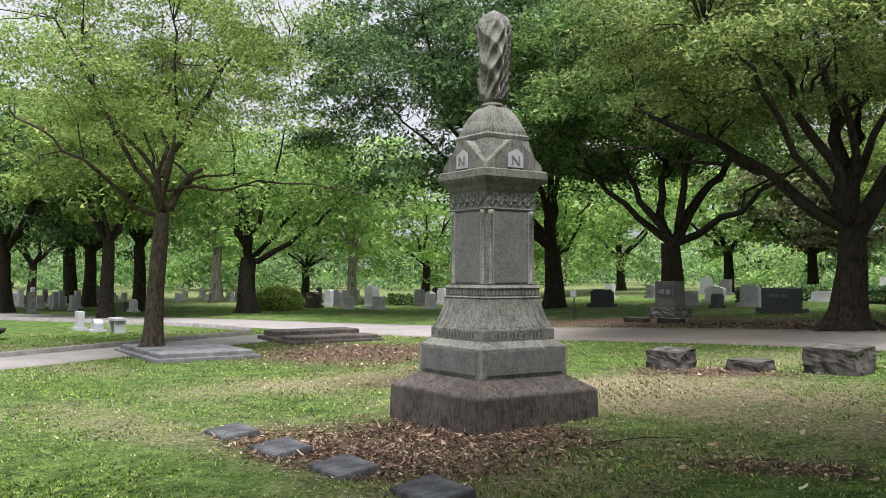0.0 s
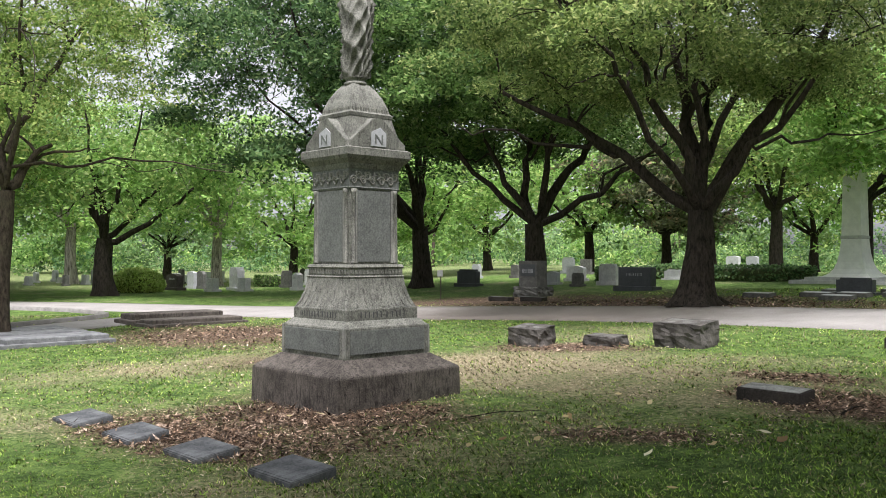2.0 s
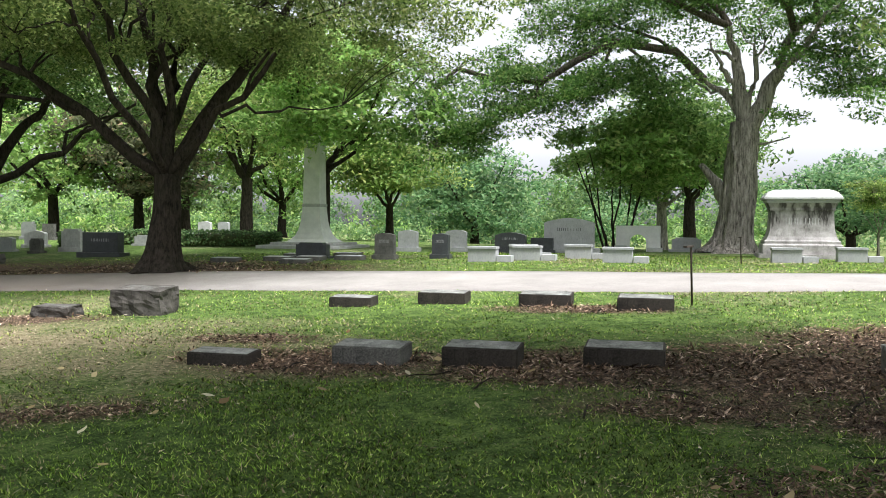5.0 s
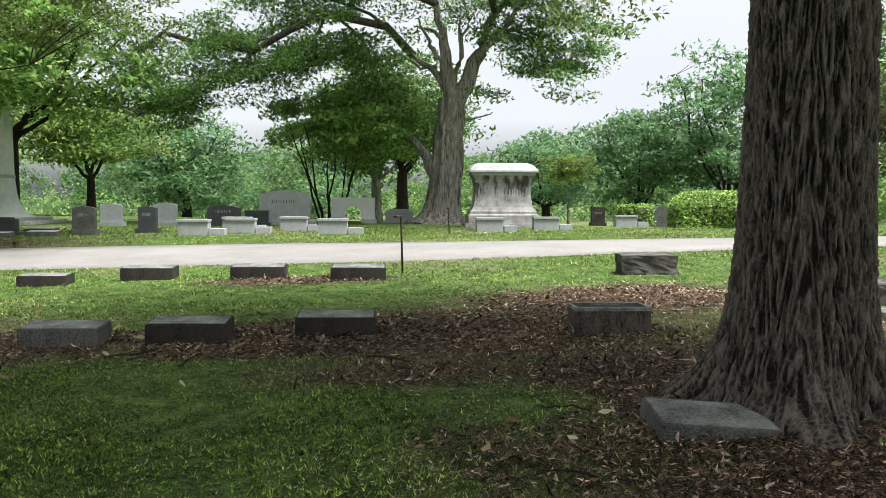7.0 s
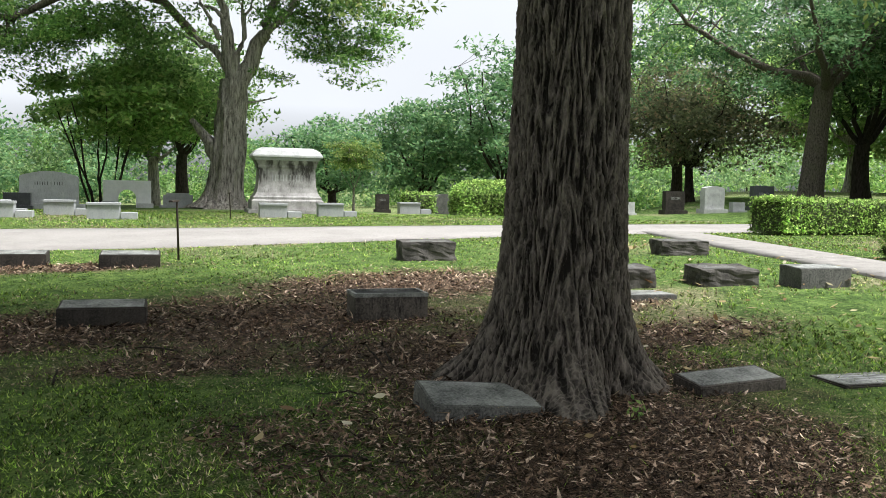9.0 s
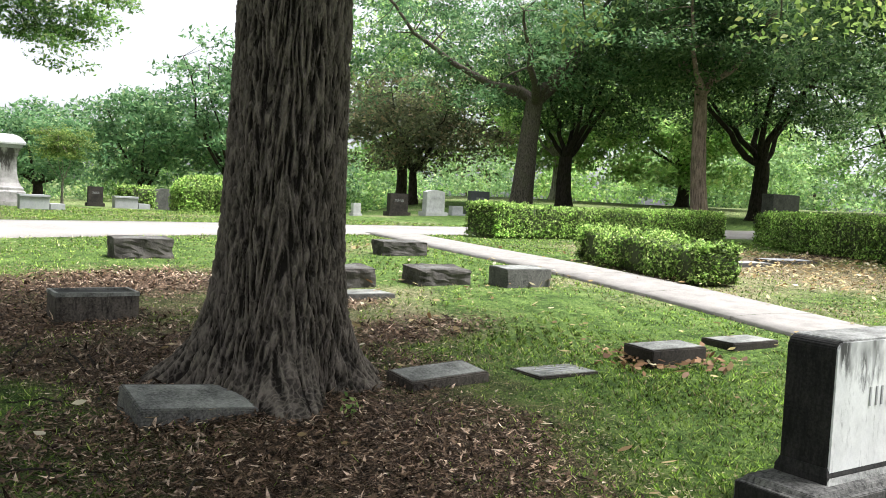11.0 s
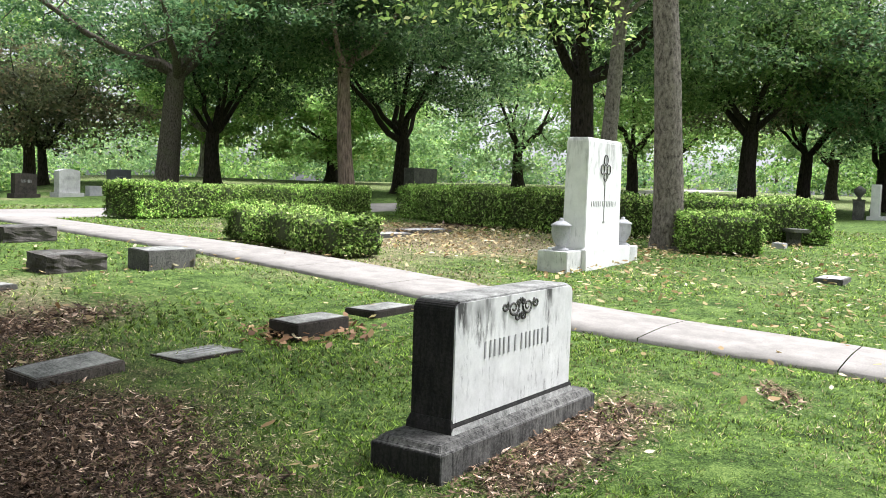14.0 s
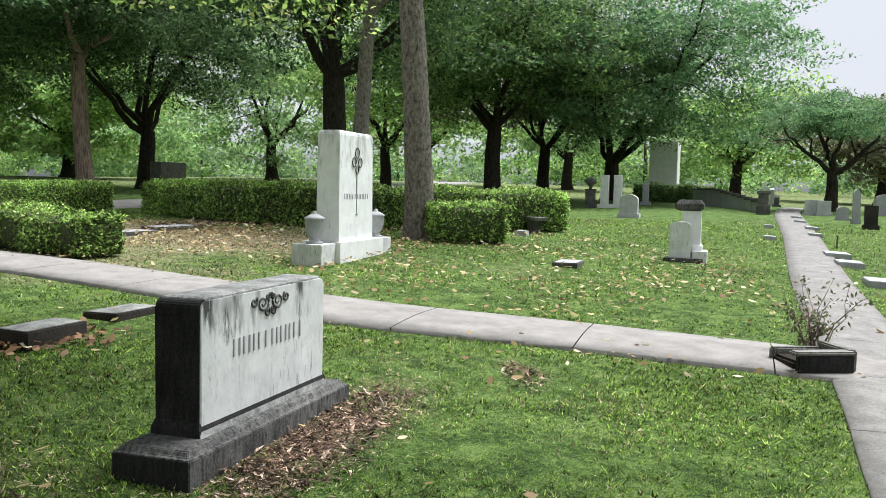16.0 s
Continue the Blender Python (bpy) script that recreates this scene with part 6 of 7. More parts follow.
headstone((35.8, -1.6), "dark headstone beside the leaning trunk", 0.9, 0.9, 0.25, "flat", FAR_DARK)
headstone((32.2, 2.9), "small white tapered headstone", 0.3, 0.45, 0.2, "flat", FAR_WHITE, bars=False)
headstone((31.6, 3.6), "small white rounded headstone", 0.5, 0.25, 0.2, "round", FAR_WHITE, bars=False)
headstone((40.5, -15.4), "large grey blocky family stone", 1.9, 1.35, 0.6, "flat", MARKER_GREY, bars=False)
headstone((18.75, -21.8), "rounded weathered pale headstone", 0.55, 0.72, 0.35, "round", FAR_WHITE, turn=-math.pi / 2, bars=False)
headstone((24.6, -27.2), "tall twin white slab monument", 0.42, 1.3, 0.3, "flat", WHITE_STONE, bars=False)
headstone((24.3, -27.65), "tall twin white slab monument", 0.42, 1.3, 0.3, "flat", WHITE_STONE, bars=False)
headstone((25.8, -31.2), "narrow pale rounded headstone", 0.42, 1.0, 0.25, "round", FAR_GREY, bars=False)
headstone((-10.6, 26.1), "pale grey upright stone on the grass island", 0.4, 0.55, 0.2, "flat", FAR_GREY, bars=False)
headstone((-9.9, 25.6), "pale rounded stone on the grass island", 0.5, 0.35, 0.25, "round", FAR_GREY, bars=False)
g_far = np.random.default_rng(41)
for (x0, x1, y0, y1, n) in ((-30, -12, 36, 62, 58), (-11, 1, 46, 60, 18), (8, 19, 30, 46, 16), (10, 26, -44, -26, 8)):
    for _ in range(n):
        x, y = g_far.uniform(x0, x1), g_far.uniform(y0, y1)
        if paved(np.array([x]), np.array([y]), 0.6)[0]:
            continue
        w = g_far.uniform(0.4, 0.9)
        mt = [FAR_WHITE, FAR_GREY, FAR_GREY, MARKER_GREY][g_far.integers(4)]
        headstone((x, y), "small pale headstone in the far rows", w, g_far.uniform(0.35, 0.9), 0.2, ["flat", "round", "serpentine", "shoulder"][g_far.integers(4)], mt, True, 0.0, False, group="far headstones")


def stone_bench(c, label, L=0.7, H=0.36, turn=0.0):
    m = thing("plot_bench", label, "stone bench", on_ground(*c), GRID + turn, "stone seats before the family stones")
    part("seat_top", bm_box(L, 0.42, H - 0.06, H, 0.008), FAR_GREY, m)
    part("seat_body", bm_box(L * 0.96, 0.36, -0.1, H - 0.06, 0.008), FAR_GREY, m)
    part("step", bm_box(0.34, 0.40, -0.1, H * 0.42, 0.008, L / 2 + 0.18), FAR_GREY, m)
    return m


for c in ((14.9, 15.2), (16.1, 14.9), (18.0, 14.9), (16.9, 12.8), (20.5, 10.6), (22.4, 9.9), (27.5, 9.45), (16.9, 15.8)):
    stone_bench(c, "pale grey block seat of family plot")


def arch_monument():
    m = thing("arch_monument", "white marble screen wall with round arch", "monument", on_ground(24.7, 18.0), GRID)
    w, h, r = 1.45, 0.86, 0.27
    pts = [(-w / 2, -0.1), (-r, -0.1)] + [(-r * math.cos(a), 0.30 + r * math.sin(a)) for a in np.linspace(0, math.pi, 15)] + [(r, -0.1), (w / 2, -0.1), (w / 2, h), (-w / 2, h)]
    part("wall", bm_outline(pts, -0.12, 0.12), WHITE_STONE, m)
    part("step", bm_box(0.5, 0.3, -0.1, 0.14, 0.01, 0.55, -0.25), FAR_WHITE, m)
    part("step", bm_box(0.4, 0.3, -0.1, 0.2, 0.01, -0.55, -0.25), FAR_WHITE, m)


arch_monument()


def tomb():
    m = thing("pedestal_tomb", "large rain-streaked limestone pedestal tomb with domed lid", "tomb", on_ground(24.0, 12.05), GRID)
    part("step", bm_box(2.25, 1.5, -0.1, 0.12, 0.015), TOMB_STONE, m)
    part("plinth", bm_loft([(1.02, .64, .115), (1.02, .64, .36), (1.0, .62, .38), (.97, .59, .40), (.97, .59, .47), (.94, .56, .50)], 0.008), TOMB_STONE, m)
    part("body", bm_loft([(.93, .55, .495), (.87, .51, .60), (.83, .48, .76), (.81, .46, .96), (.80, .45, 1.30)]), TOMB_STONE, m, "flared body dark with runs")
    part("moulding", bm_loft([(.82, .47, 1.295), (.84, .48, 1.34), (.83, .475, 1.38), (.86, .50, 1.44), (.89, .53, 1.52)], 0.006), TOMB_STONE, m)
    part("cornice", bm_loft([(.90, .54, 1.515), (.93, .56, 1.55), (.93, .56, 1.61)], 0.006), FAR_GREY, m)
    part("lid", bm_loft([(1.0, .62, 1.605), (1.0, .62, 1.665), (.97, .59, 1.70), (.90, .53, 1.79), (.80, .45, 1.85), (.70, .38, 1.88)], 0.008), FAR_WHITE, m, "pale domed lid")
    letter_bars(m, 6, 0.9, 0.18, -0.462, 1.02, FAR_WHITE)


tomb()


def white_column():
    m = thing("white_obelisk", "tall white obelisk monument with flared foot on steps", "monument", on_ground(17.4, 26.3), GRID)
    part("lower_step", bm_box(3.0, 3.0, -0.1, 0.10, 0.01), FAR_WHITE, m)
    part("upper_step", bm_box(2.3, 2.3, 0.095, 0.20, 0.01), FAR_WHITE, m)
    part("foot", bm_loft([(.783, .783, .195), (.609, .609, .30), (.487, .487, .46), (.409, .409, .68), (.357, .357, .95), (.331, .331, 1.25)]), WHITE_STONE, m)
    part("die", bm_loft([(.326, .326, 1.245), (.318, .318, 1.42)]), WHITE_STONE, m)
    part("moulding", bm_loft([(.318, .318, 1.418), (.339, .339, 1.44), (.339, .339, 1.50), (.313, .313, 1.53)], 0.006), FAR_WHITE, m)
    part("shaft", bm_loft([(.309, .309, 1.528), (.235, .235, 5.6), (.000, .000, 6.1)]), WHITE_STONE, m)


white_column()


def marble_headstone():
    at = on_ground(4.063 + U.x * 0.825 + N.x * 0.19, -1.675 + U.y * 0.825 + N.y * 0.19)
    at.z = float(gz(4.06, -1.67))
    m = thing("family_headstone", "large white marble family headstone, sides blackened, name carved across", "headstone", at, GRID)
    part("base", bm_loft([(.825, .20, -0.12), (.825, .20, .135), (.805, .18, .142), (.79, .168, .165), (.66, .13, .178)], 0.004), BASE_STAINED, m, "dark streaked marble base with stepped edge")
    L, T, h = 1.26, 0.235, 0.80
    def tablet_line(inset, foot):
        x, r = L / 2 - inset, 0.045 - inset
        left = [(-x + r - r * math.cos(a), h - inset - r + r * math.sin(a)) for a in np.linspace(0, math.pi / 2, 6)]
        return [(-x, foot), (x, foot)] + [(-px, pz) for px, pz in left] + left[::-1]
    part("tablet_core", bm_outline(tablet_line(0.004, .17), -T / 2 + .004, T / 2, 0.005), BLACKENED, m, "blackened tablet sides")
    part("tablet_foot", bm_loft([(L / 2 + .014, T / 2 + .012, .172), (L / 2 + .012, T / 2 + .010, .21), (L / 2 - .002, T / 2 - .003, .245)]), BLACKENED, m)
    face = part("face", bm_outline(tablet_line(0.010, .204), -T / 2 - .004, -T / 2 + .03, 0.004), MARBLE_RUNS, m, "white carved face with black runs from the top")
    part("tablet_top", bm_loft([(L / 2 - .045, T / 2 - .002, h - .02), (L / 2 - .045, T / 2 - .004, h - .002), (L / 2 - .06, T / 2 - .02, h + .006)], 0.003), TOP_WORN, m, "pale grimy upper edge")
    # thin black plate paints the shade on the end that faces away
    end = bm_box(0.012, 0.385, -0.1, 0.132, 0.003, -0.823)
    part("base_end", end, BLACKENED, m, "black plate for the shaded base end")
    letter_bars(face, 8, 0.74, 0.085, -T / 2 - .0045, 0.54, CUT_GREY, label="carved surname shown as plain bars")
    # foot below the face, scroll ornament under the top edge
    part("foot_moulding", bm_loft([(L / 2 + .016, .014, .172), (L / 2 + .010, .010, .186), (L / 2 - .004, .004, .207)], 0.002), TOP_WORN, m, "grimy foot of the carved face").location = (0, -T / 2 - 0.006, 0)
    for sgn in (-1, 1):
        for cx, cz, r0, turns in ((0.075, 0.722, 0.052, 1.6), (0.165, 0.735, 0.030, 1.3), (0.03, 0.752, 0.022, 1.1), (0.035, 0.675, 0.026, 1.2)):
            a = np.linspace(0, turns * 2 * np.pi, 34)
            rad = r0 * (1 - 0.8 * a / a[-1])
            line = np.column_stack([0.0 + sgn * (cx + rad * np.cos(a + 2.2) * 1.15), np.full(34, -T / 2 - 0.005), cz + rad * np.sin(a + 2.2) * 0.85])
            ob = array_mesh("scroll", *tube(line, 0.0075 * np.linspace(1, 0.6, 34), 7), BASE_STAINED, True)
            ob.parent = face
            tagged(ob, "carved scroll stained grey")


marble_headstone()


def cross_monument():
    o = on_ground(10.386, -6.268)
    o.z += 0.0
    m = thing("marble_monument", "white marble tablet monument with carved cross and two urns", "monument", o, GRID)
    def box(name, x0, x1, y0, y1, z0, z1, mat, bev=0.008, label=""):
        return part(name, bm_box(x1 - x0, y1 - y0, z0, z1, bev, (x0 + x1) / 2, (y0 + y1) / 2), mat, m, label)
    box("centre_block", 0, 1.5, 0, 0.56, -0.15, 0.285, MARBLE_CLEAN)
    for x0, x1, x, y in ((-0.43, -0.003, -0.2, 0.27), (1.503, 1.95, 1.78, 0.24)):
        box("urn_block", x0, x1, 0.06, 0.48, -0.15, 0.27, MARBLE, label="marble urn block with black runs")
        prof = [(.11, .268), (.11, .29), (.07, .305), (.055, .33), (.085, .37), (.115, .44), (.125, .52), (.122, .57), (.135, .585), (.135, .60), (.10, .62), (.06, .645), (.028, .655), (.03, .675), (.012, .69)]
        bm = bm_lathe(prof, 22)
        bm.transform(Matrix.Translation((x, y, 0)))
        part("urn", bm, FAR_GREY, m, "lidded grey stone urn", True)
    sh = bm_loft([(.575, .165, .28), (.56, .155, 1.70), (.545, .14, 1.745)], 0.01)
    sh.transform(Matrix.Translation((0.62, 0.21, 0)))
    tablet = part("tablet", sh, MARBLE_CLEAN, m, "tall smooth marble tablet")
    # cross in relief: long stem, arms and rings, darker than the tablet
    y = 0.047
    bm = join_boxes([(0.018, 0.008, 0.64, 1.22, 0.62, y), (0.06, 0.008, 0.62, 0.642, 0.62, y)])
    part("cross_relief", bm, TOP_WORN, tablet, "darker stem of the carved cross")
    a = np.linspace(0, 2 * np.pi, 22)
    for dx, dz, rad in ((0, 0.125, 0.062), (0.10, 0.0, 0.058), (-0.10, 0.0, 0.058), (0, -0.10, 0.05)):
        line = np.column_stack([0.62 + dx + rad * np.cos(a), np.full(22, y - 0.004), 1.34 + dz + rad * 1.1 * np.sin(a)])
        loop = array_mesh("cross_loop", *tube(line, np.full(22, 0.008), 6), BASE_STAINED, True)
        loop.parent = tablet
    letter_bars(tablet, 8, 0.86, 0.07, 0.0478, 0.88, CUT_GREY, 0.62)


cross_monument()


def small_pair():
    m = thing("small_monument", "small white stepped marble monument with front tablet", "monument", on_ground(9.25, -11.95), GRID - math.pi / 2)
    part("base", bm_box(0.60, 0.62, -0.1, 0.06, 0.008), BASE_STAINED, m)
    part("step", bm_box(0.22, 0.5, -0.1, 0.17, 0.008, 0.24, 0.05), MARBLE, m)
    part("tablet", bm_outline([(-.22, .055), (.10, .055), (.10, .58), (.05, .615), (-.06, .635), (-.17, .615), (-.22, .58)], -0.22, -0.10, 0.005), MARBLE_RUNS, m, "round-shouldered tablet stained grey")
    part("pillar", bm_loft([(.17, .15, .055, .10, .10), (.17, .15, .25, .10, .10), (.145, .125, .27, .10, .10), (.14, .12, .80, .10, .10)], 0.006), MARBLE_CLEAN, m)
    part("pillar_cap", bm_loft([(.16, .14, .795, .06, .10), (.22, .17, .83, .06, .10), (.22, .17, .90, .06, .10), (.19, .15, .935, .06, .10), (.17, .13, .97, .06, .10)], 0.006), BASE_STAINED, m)


small_pair()


def white_pillar():
    m = thing("white_pillar", "tall plain white pillar monument behind a hedge", "monument", on_ground(30.4, -38.3), GRID)
    part("pillar", bm_loft([(1.2, .7, -0.1), (1.2, .7, 3.1)], 0.02), WHITE_STONE, m)
    part("base", bm_box(3.0, 2.0, -0.1, 0.25, 0.02), FAR_WHITE, m)


white_pillar()


# ---- smaller things ----
def iron_rod(at, label, height, lean, plate):
    m = thing("grave_stake", label, "iron stake", on_ground(*at), 0.0, "", lean)
    part("rod", bm_lathe([(0.014, -0.1), (0.014, height - 0.02), (0.010, height)], 8), IRON, m, smooth=True)
    b = bm_box(plate, 0.06, height - 0.005, height + 0.02, 0.004, -plate / 2 + 0.02)
    part("plate", b, IRON, m, "small rusty name plate")
    return m


iron_rod((10.44, 6.61), "thin leaning iron stake with small plate", 0.76, (0, -3), 0.16)
iron_rod((19.0, 10.9), "thin dark iron stake by the tomb", 0.6, (0, -6), 0.05)
iron_rod((9.7, -17.5), "short iron stake beside the footpath", 0.24, (0, 0), 0.04)


def small_sign(at):
    m = thing("small_sign", "small white sign on a thin post by the drive", "sign", on_ground(*at), GRID)
    part("post", bm_lathe([(0.018, -0.1), (0.018, 0.88)], 8), IRON, m)
    part("board", bm_box(0.26, 0.02, 0.72, 0.92, 0.004, 0, -0.03), FAR_WHITE, m, "blank white board")


small_sign((4.1, 27.5))


def garden_bench():
    m = thing("stone_garden_bench", "small stone garden bench before the hedge", "bench", on_ground(13.9, -13.1), GRID + 0.6)
    part("seat", bm_box(0.85, 0.32, 0.26, 0.33, 0.01), GRANITE_GREY, m)
    for x in (-0.3, 0.3):
        part("leg", bm_loft([(0.09, 0.13, -0.1), (0.06, 0.12, 0.12), (0.09, 0.13, 0.262)]), GRANITE_GREY, m)
    b = thing("stone_block", "small pale stone block on the lawn", "stone block", on_ground(13.3, -12.2), GRID)
    part("block", bm_box(0.3, 0.22, -0.05, 0.1, 0.012), FAR_GREY, b)
    e = thing("timber_edging", "low weathered timber edging under the hedge", "edging", on_ground(12.25, -9.75), math.atan2(-1.15, -0.55))
    part("board", bm_box(1.3, 0.07, -0.05, 0.09, 0.006, 0, 0.36), BARK_GREY, e)


garden_bench()


def planter():
    g = np.random.default_rng(3)
    c = on_ground(3.82, -6.42)
    m = thing("corner_planter", "broken concrete corner kerb with hollow black front", "planter", c, GRID - math.pi / 2 + 0.45)
    # closed black wall stands in for the dark inside of the hollow kerb
    part("front_wall", bm_box(0.44, 0.05, -0.1, 0.165, 0.008, 0.0, 0.02), BLACKENED, m, "black panel painting the shaded hollow")
    part("top_lip", bm_box(0.47, 0.12, 0.163, 0.195, 0.01, 0.0, 0.06), CURB_MAT, m, "worn concrete lip")
    part("side_wall", bm_box(0.07, 0.42, -0.1, 0.20, 0.012, 0.235, 0.25), GRANITE_GREY, m)
    part("back_wall", bm_box(0.4, 0.07, -0.1, 0.16, 0.012, 0.0, 0.44), GRANITE_GREY, m)
    part("soil", bm_box(0.38, 0.34, -0.1, 0.11, 0.02, 0.0, 0.27), BARK_DARK, m)
    s = thing("scrub_plant", "scraggly half-bare shrub growing from the kerb", "shrub", on_ground(4.22, -6.95, 0.02))
    pieces, tips = [], []
    for _ in range(16):
        e = np.array([g.normal(0, 0.2), g.normal(0, 0.2), g.uniform(0.25, 0.62)])
        ln = bend((g.normal(0, 0.03), g.normal(0, 0.03), 0), e, 0.02, 6, g, 0.12)
        array_mesh("stem", *tube(ln, 0.008 * np.linspace(1, 0.3, 6), 5), BARK_RED, True).parent = s
        tips += list(ln[2:])
    t = np.repeat(np.array(tips), 8, 0)
    v, f = leaf_quads(t + g.normal(0, 0.035, t.shape), 0.045, g)
    array_mesh("leaves", v, f, LEAF_GREY).parent = s


planter()


def retaining_wall():
    a, b = Vector((26.6, -35.8, 0)), Vector((18.0, -27.9, 0))
    d = b - a
    m = thing("retaining_wall", "low grey stone wall stepping down the slope", "wall", on_ground(*((a + b) / 2).xy), math.atan2(d.y, d.x))
    n = 12
    for i in range(n):
        x = (i + 0.5) / n - 0.5
        h = 0.72 if i < 5 else 0.72 - 0.5 * ((i - 4) / (n - 4))
        part("panel", bm_box(d.length / n - 0.03, 0.22, -0.4, h, 0.015, x * d.length), FAR_GREY, m)
        part("coping", bm_box(d.length / n - 0.01, 0.32, h - 0.002, h + 0.06, 0.01, x * d.length), MARKER_GREY, m)
    p = thing("stone_pedestal", "dark stone pedestal at the wall end", "pedestal", on_ground(17.4, -27.0), GRID)
    part("block", bm_loft([(.22, .22, -0.1), (.22, .22, 0.3), (.16, .16, 0.34), (.16, .16, 0.66), (.22, .22, 0.7), (.2, .2, 0.78)], 0.01), MARKER_GREY, p)
    q = thing("stone_urn_post", "dark stone urn on a post", "urn", on_ground(24.9, -26.7), GRID)
    part("post", bm_loft([(.18, .18, -0.1), (.18, .18, 0.7), (.22, .22, 0.75)], 0.01), MARKER_GREY, q)
    part("urn", bm_lathe([(.08, .745), (.06, .82), (.2, 1.0), (.22, 1.12), (.1, 1.2), (.03, 1.25)], 14), MARKER_GREY, q, "", True)


retaining_wall()
for c, L, W in (((15.1, -25.45), 0.5, 0.3), ((13.95, -23.7), 0.5, 0.3), ((12.5, -21.8), 0.6, 0.32), ((11.4, -20.0), 0.55, 0.3), ((8.6, -15.9), 0.75, 0.42), ((7.7, -14.6), 0.7, 0.4), ((6.2, -12.6), 0.7, 0.4), ((13.45, -21.3), 0.4, 0.25), ((11.3, -17.9), 0.42, 0.26)):
    low_marker(c, "low grey grave marker beside the sloping path", L, W, 0.09, 0.02, FAR_GREY, FAR_GREY, lettered=False, group="markers along the path")
for c, w, h, mt, kd in (((13.24, -25.1), 0.2, 1.0, FAR_GREY, "peak"), ((12.06, -23.6), 0.32, 0.62, MARKER_DARK, "flat"), ((11.7, -24.3), 0.36, 0.58, FAR_GREY, "flat"), ((16.13, -27.8), 0.42, 0.5, FAR_WHITE, "flat"), ((15.7, -27.8), 0.42, 0.48, FAR_WHITE, "flat"), ((14.16, -26.1), 0.35, 0.4, FAR_GREY, "round"), ((14.6, -29.6), 0.6, 0.7, FAR_GREY, "round")):
    headstone(c, "upright headstone beside the sloping path", w, h, 0.2, kd, mt, True, -math.pi / 2, False, group="uprights along the path")
for c in ((11.6, 18.3), (12.4, 18.9), (11.9, 19.6), (13.1, 18.2), (12.9, 20.3), (10.9, 20.5), (13.9, 19.4)):
    low_marker(c, "low pale grave marker across the drive", 0.7, 0.4, 0.12, 0.02, MARKER_GREY, FAR_GREY, lettered=False, group="markers across the drive")
for c in ((5.4, 25.0), (6.1, 24.0)):
    low_marker(c, "low dark kerb stone across the drive", 0.8, 0.25, 0.12, 0.0, MARKER_DARK, lettered=False, group="markers across the drive")


def white_bench(at):
    m = thing("white_bench", "low white stone bench on the grass island", "bench", on_ground(*at), GRID)
    part("seat", bm_box(0.8, 0.34, 0.34, 0.42, 0.01), FAR_GREY, m)
    for x in (-0.28, 0.28):
        part("leg", bm_box(0.16, 0.28, -0.1, 0.342, 0.01, x), FAR_GREY, m)


white_bench((-9.1, 25.0))


def bowl(at):
    m = thing("planter_bowl", "dark low bowl planter on the grass island", "planter", on_ground(*at))
    part("bowl", bm_lathe([(0.1, -0.02), (0.07, 0.06), (0.05, 0.12), (0.2, 0.2), (0.24, 0.3), (0.2, 0.28), (0.05, 0.2)], 16), MARKER_DARK, m, "", True)


bowl((-11.0, 22.0))


# ---- lawn, litter and fallen leaves ----
def scatter(n, r0, r1, seed, power=1.0):
    g = np.random.default_rng(seed)
    r = r0 + (r1 - r0) * g.uniform(0, 1, n) ** power
    a = np.radians(g.uniform(-42, 172, n))
    return 0.4 + r * np.sin(a), -0.1 + r * np.cos(a), r, g


def blades(name, x, y, r, g, low, high, wide, material, label):
    n = len(x)
    # blades gather in tufts, tall in the middle and leaning outwards
    cell = 0.045 + 0.006 * r
    octave = np.exp2(np.round(np.log2(cell)))
    cu, cv = np.floor(x / octave), np.floor(y / octave)
    pick = np.modf(np.abs(np.sin(cu * 127.1 + cv * 311.7) * 43758.5))[0]
    jit = np.modf(np.abs(np.sin(cu * 269.5 + cv * 183.3) * 24634.6))[0]
    tx, ty = (cu + 0.25 + 0.5 * pick) * octave, (cv + 0.25 + 0.5 * jit) * octave
    outward = np.column_stack([x - tx, y - ty]) / octave[:, None]
    x, y = x - (x - tx) * 0.45, y - (y - ty) * 0.45
    h = (low + (high - low) * g.uniform(0, 1, n)) * (0.45 + 1.2 * pick) * (1 + 0.3 * wide_noise(x, y)) * (1 + r * 0.016)
    a = g.uniform(0, 2 * np.pi, n)
    lean = (g.normal(0, 0.55, (n, 2)) + outward * 1.1) * h[:, None]
    base = np.column_stack([x, y, gz(x, y) - 0.004])
    side = np.column_stack([np.cos(a), np.sin(a), np.zeros(n)]) * ((wide + 0.0010 * r) / 2)[:, None]
    tip = base + np.column_stack([lean, h])
    v = np.stack([base - side, base + side, tip], 1).reshape(-1, 3)
    tagged(array_mesh(name, v, np.arange(3 * n).reshape(n, 3), material), label, "grass", kind="stuff")


def grass():
    x, y, r, g = scatter(540000, 1.6, 27, 8, 1.2)
    x2, y2, r2, g2 = scatter(200000, 1.6, 8, 18, 0.8)
    x, y, r = np.r_[x, x2], np.r_[y, y2], np.r_[r, r2]
    keep = (litter_at(x, y) + 0.3 * wide_noise(x, y) + g.normal(0, 0.30, len(x)) < 0.45) & ~paved(x, y, 0.02)
    x, y, r = x[keep], y[keep], r[keep]
    dry = g.uniform(0, 1, len(x)) < dryness(x, y)
    live = ~dry
    blades("grass", x[live], y[live], r[live], g, 0.012, 0.027, 0.0052, GRASS, "short green lawn grass with thin spots")
    blades("dry_grass", x[dry], y[dry], r[dry], g, 0.011, 0.028, 0.0048, DRY_GRASS, "dry tan grass between green blades")


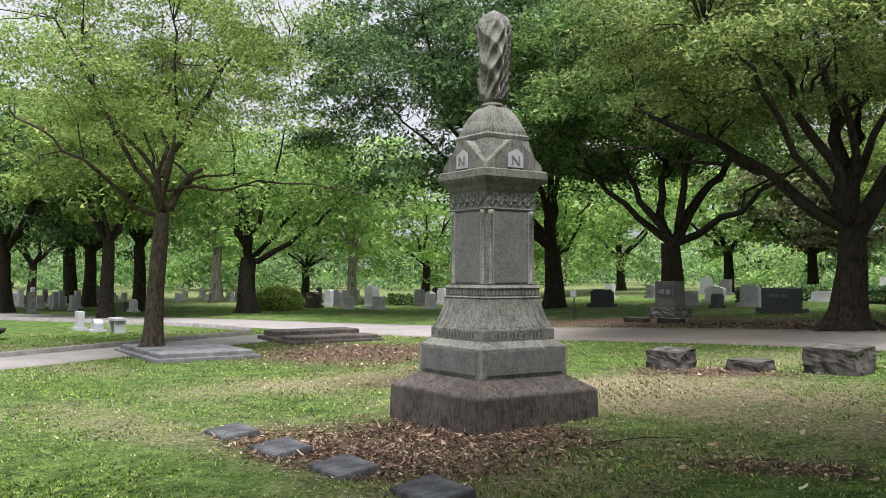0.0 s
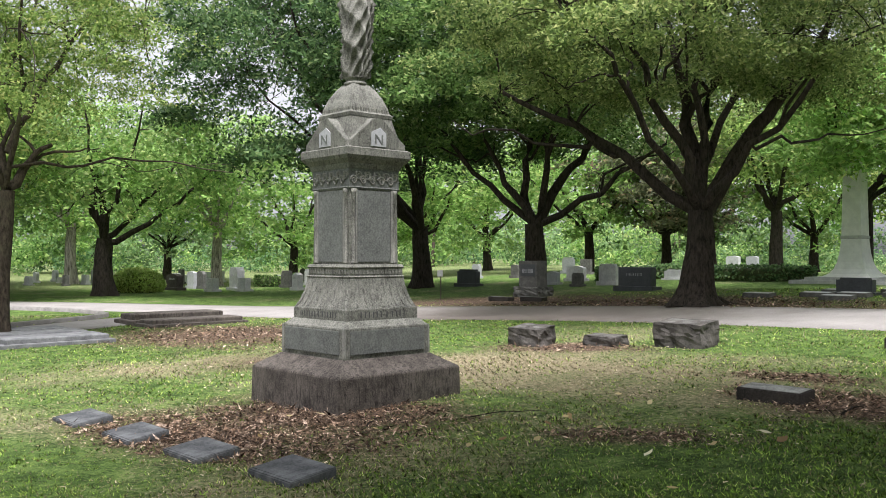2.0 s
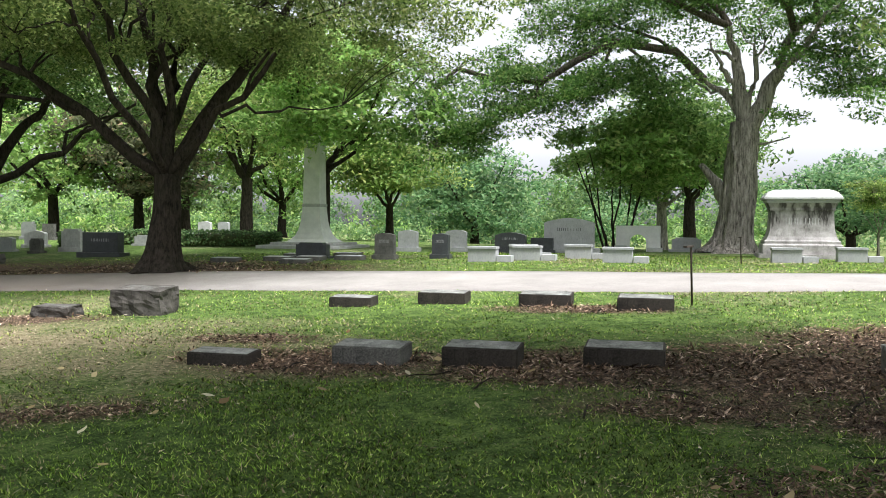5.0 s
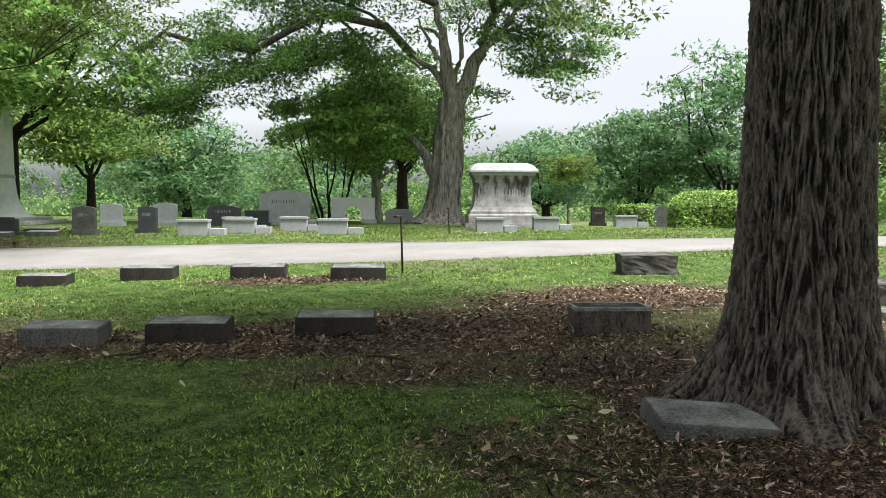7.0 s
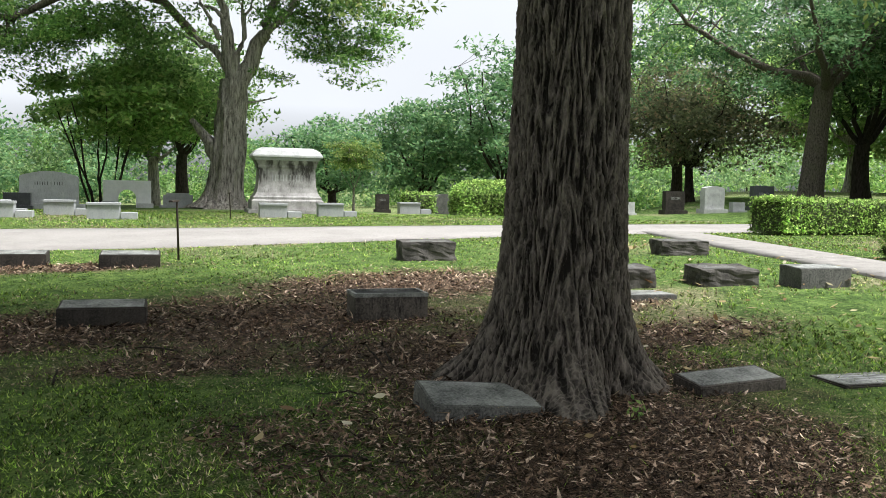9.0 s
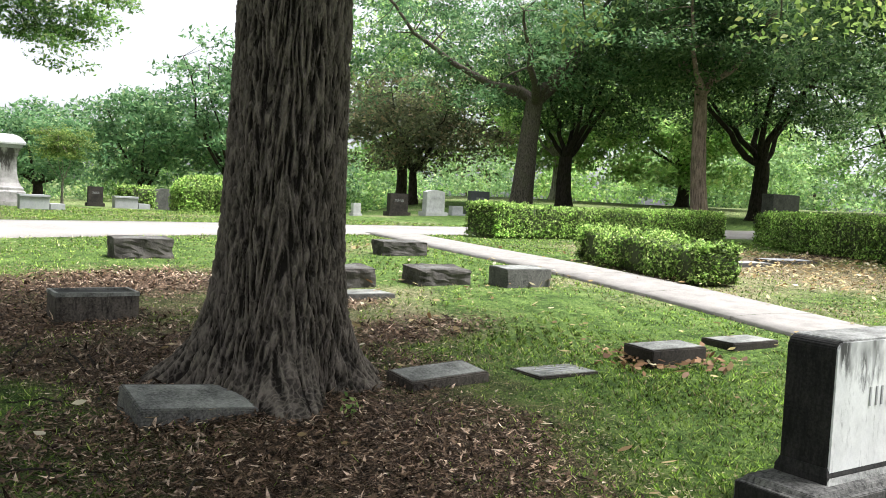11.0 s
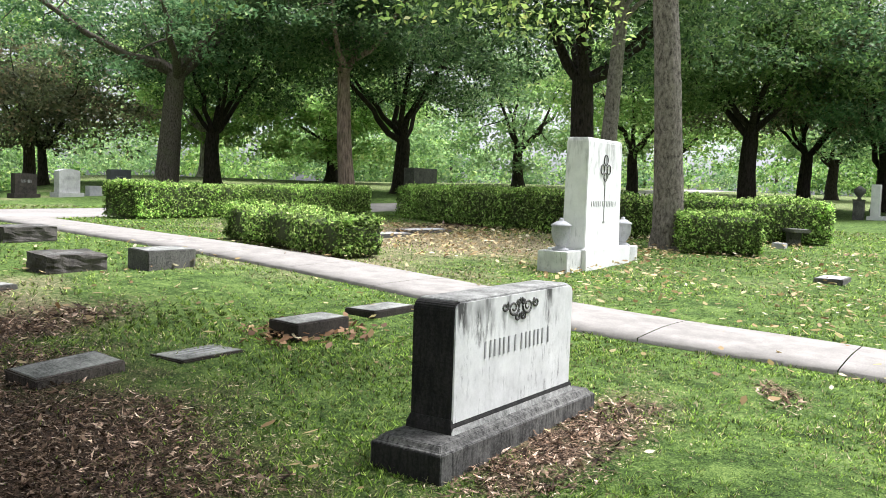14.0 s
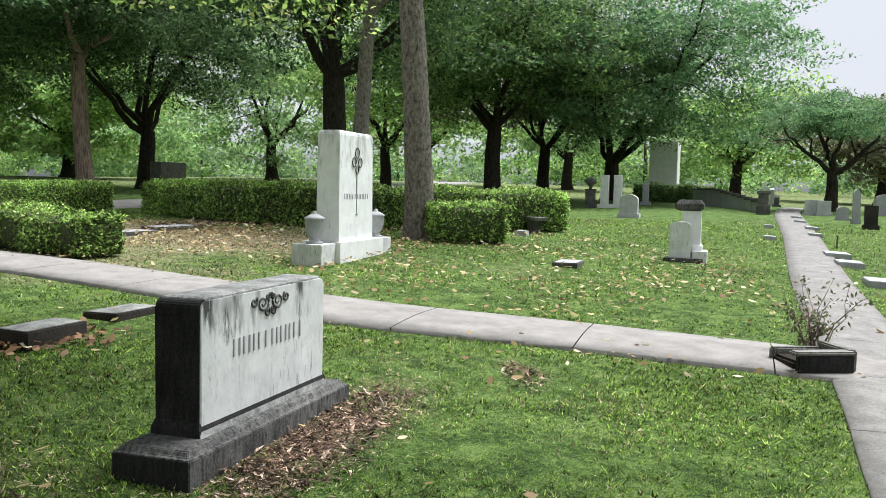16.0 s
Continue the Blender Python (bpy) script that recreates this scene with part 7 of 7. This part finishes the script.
def litter():
    x, y, r, g = scatter(620000, 1.6, 24, 9, 1.2)
    x2, y2, r2, g2 = scatter(620000, 1.6, 12, 19, 0.8)
    more = litter_at(x2, y2) > 0.3
    x, y, r = np.r_[x, x2[more]], np.r_[y, y2[more]], np.r_[r, r2[more]]
    lit = litter_at(x, y) + 0.3 * wide_noise(x, y)
    keep = ((lit + g.normal(0, 0.30, len(x)) > 0.62) | (g.uniform(0, 1, len(x)) < 0.02 + 0.27 * dryness(x, y) * (y > 1))) & (~paved(x, y, -0.05) | (g.uniform(0, 1, len(x)) < 0.02))
    x, y, r = x[keep], y[keep], r[keep]
    pos = np.column_stack([x, y, gz(x, y) + 0.006 + 0.014 * g.uniform(0, 1, len(x))])
    size = (0.021 + 0.0019 * r) * g.choice([0.7, 1.0, 1.0, 1.3, 2.0], len(x))
    bed = litter_at(x, y) + 0.3 * wide_noise(x, y) > 0.5
    v, f = leaf_tris(pos[bed], size[bed] * 1.1, g, 1.7, 0.36)
    tagged(array_mesh("leaf_litter", v, f, LITTER), "brown dry leaf litter and bark chips", "leaf litter", kind="stuff")
    v, f = leaf_tris(pos[~bed], size[~bed] * 0.65, g, 2.2, 0.4)
    tagged(array_mesh("leaf_crumbs", v, f, DRY_GRASS), "tan leaf crumbs strewn over thin lawn", "leaf litter", kind="stuff")
    g = np.random.default_rng(10)
    x, y = np.r_[g.uniform(2.5, 16, 2600), g.uniform(-2, 6, 260)], np.r_[g.uniform(-13, 2.0, 2600), g.uniform(2, 9, 260)]
    x, y = np.r_[x, g.uniform(11.5, 19, 3400), g.uniform(6.5, 15, 2400)], np.r_[y, g.uniform(-9, -3, 3400), g.uniform(-13, -5, 2400)]
    keep = (wide_noise(x, y) + g.normal(0, 0.35, len(x)) > -0.1) & ((np.hypot(x - 0.4, y) > 6.5) | ((np.hypot(x - 0.4, y) > 3.2) & (g.uniform(0, 1, len(x)) < 0.22)))
    x, y = x[keep], y[keep]
    pos = np.column_stack([x, y, gz(x, y) + 0.045 + 0.012 * g.uniform(0, 1, len(x)) - 0.03 * paved(x, y)])
    v, f = lobed_leaves(pos, 0.076, g)
    tagged(array_mesh("fallen_leaves", v, f, FALLEN), "scattered tan and yellow fallen leaves", "fallen leaves", kind="stuff")


grass()
litter()


def twigs():
    g = np.random.default_rng(12)
    for k in range(20):
        x, y = (g.uniform(3.8, 6.4), g.uniform(0.2, 7.2)) if k < 18 else (g.uniform(-0.8, 1.5), g.uniform(6.2, 8.4))
        L, a = g.uniform(0.25, 0.9), g.uniform(0, np.pi)
        e = np.array([L * math.cos(a), L * math.sin(a), float(gz(x + L * math.cos(a), y + L * math.sin(a)) - gz(x, y)) + 0.02])
        v, f = tube(bend((0, 0, 0.012), e, 0.02, 7, g, 0.07), g.uniform(0.005, 0.011) * np.linspace(1, 0.4, 7), 6)
        ob = array_mesh("fallen_twig", v, f, BARK_DARK, True)
        ob.location = on_ground(x, y)
        tagged(ob, "thin bare fallen twig in leaf litter", "twig", "fallen twigs")


twigs()


def leaf_ring():
    g = np.random.default_rng(15)
    a, r = g.uniform(0, 2 * np.pi, 190), 0.8 + 0.9 * g.uniform(0, 1, 190) ** 2.2
    c = spot((7.12, -1.95), 0.3)
    x, y = c.x + (U.x * np.cos(a) * 0.42 + N.x * np.sin(a) * 0.3) * r, c.y + (U.y * np.cos(a) * 0.42 + N.y * np.sin(a) * 0.3) * r
    pos = np.column_stack([x, y, gz(x, y) + 0.02 + 0.03 * g.uniform(0, 1, 190)])
    v, f = lobed_leaves(pos, 0.066, g, 1.2)
    tagged(array_mesh("drifted_leaves", v, f, DRIFT), "reddish-brown dry leaves drifted against a grave marker", "fallen leaves", kind="stuff")


leaf_ring()
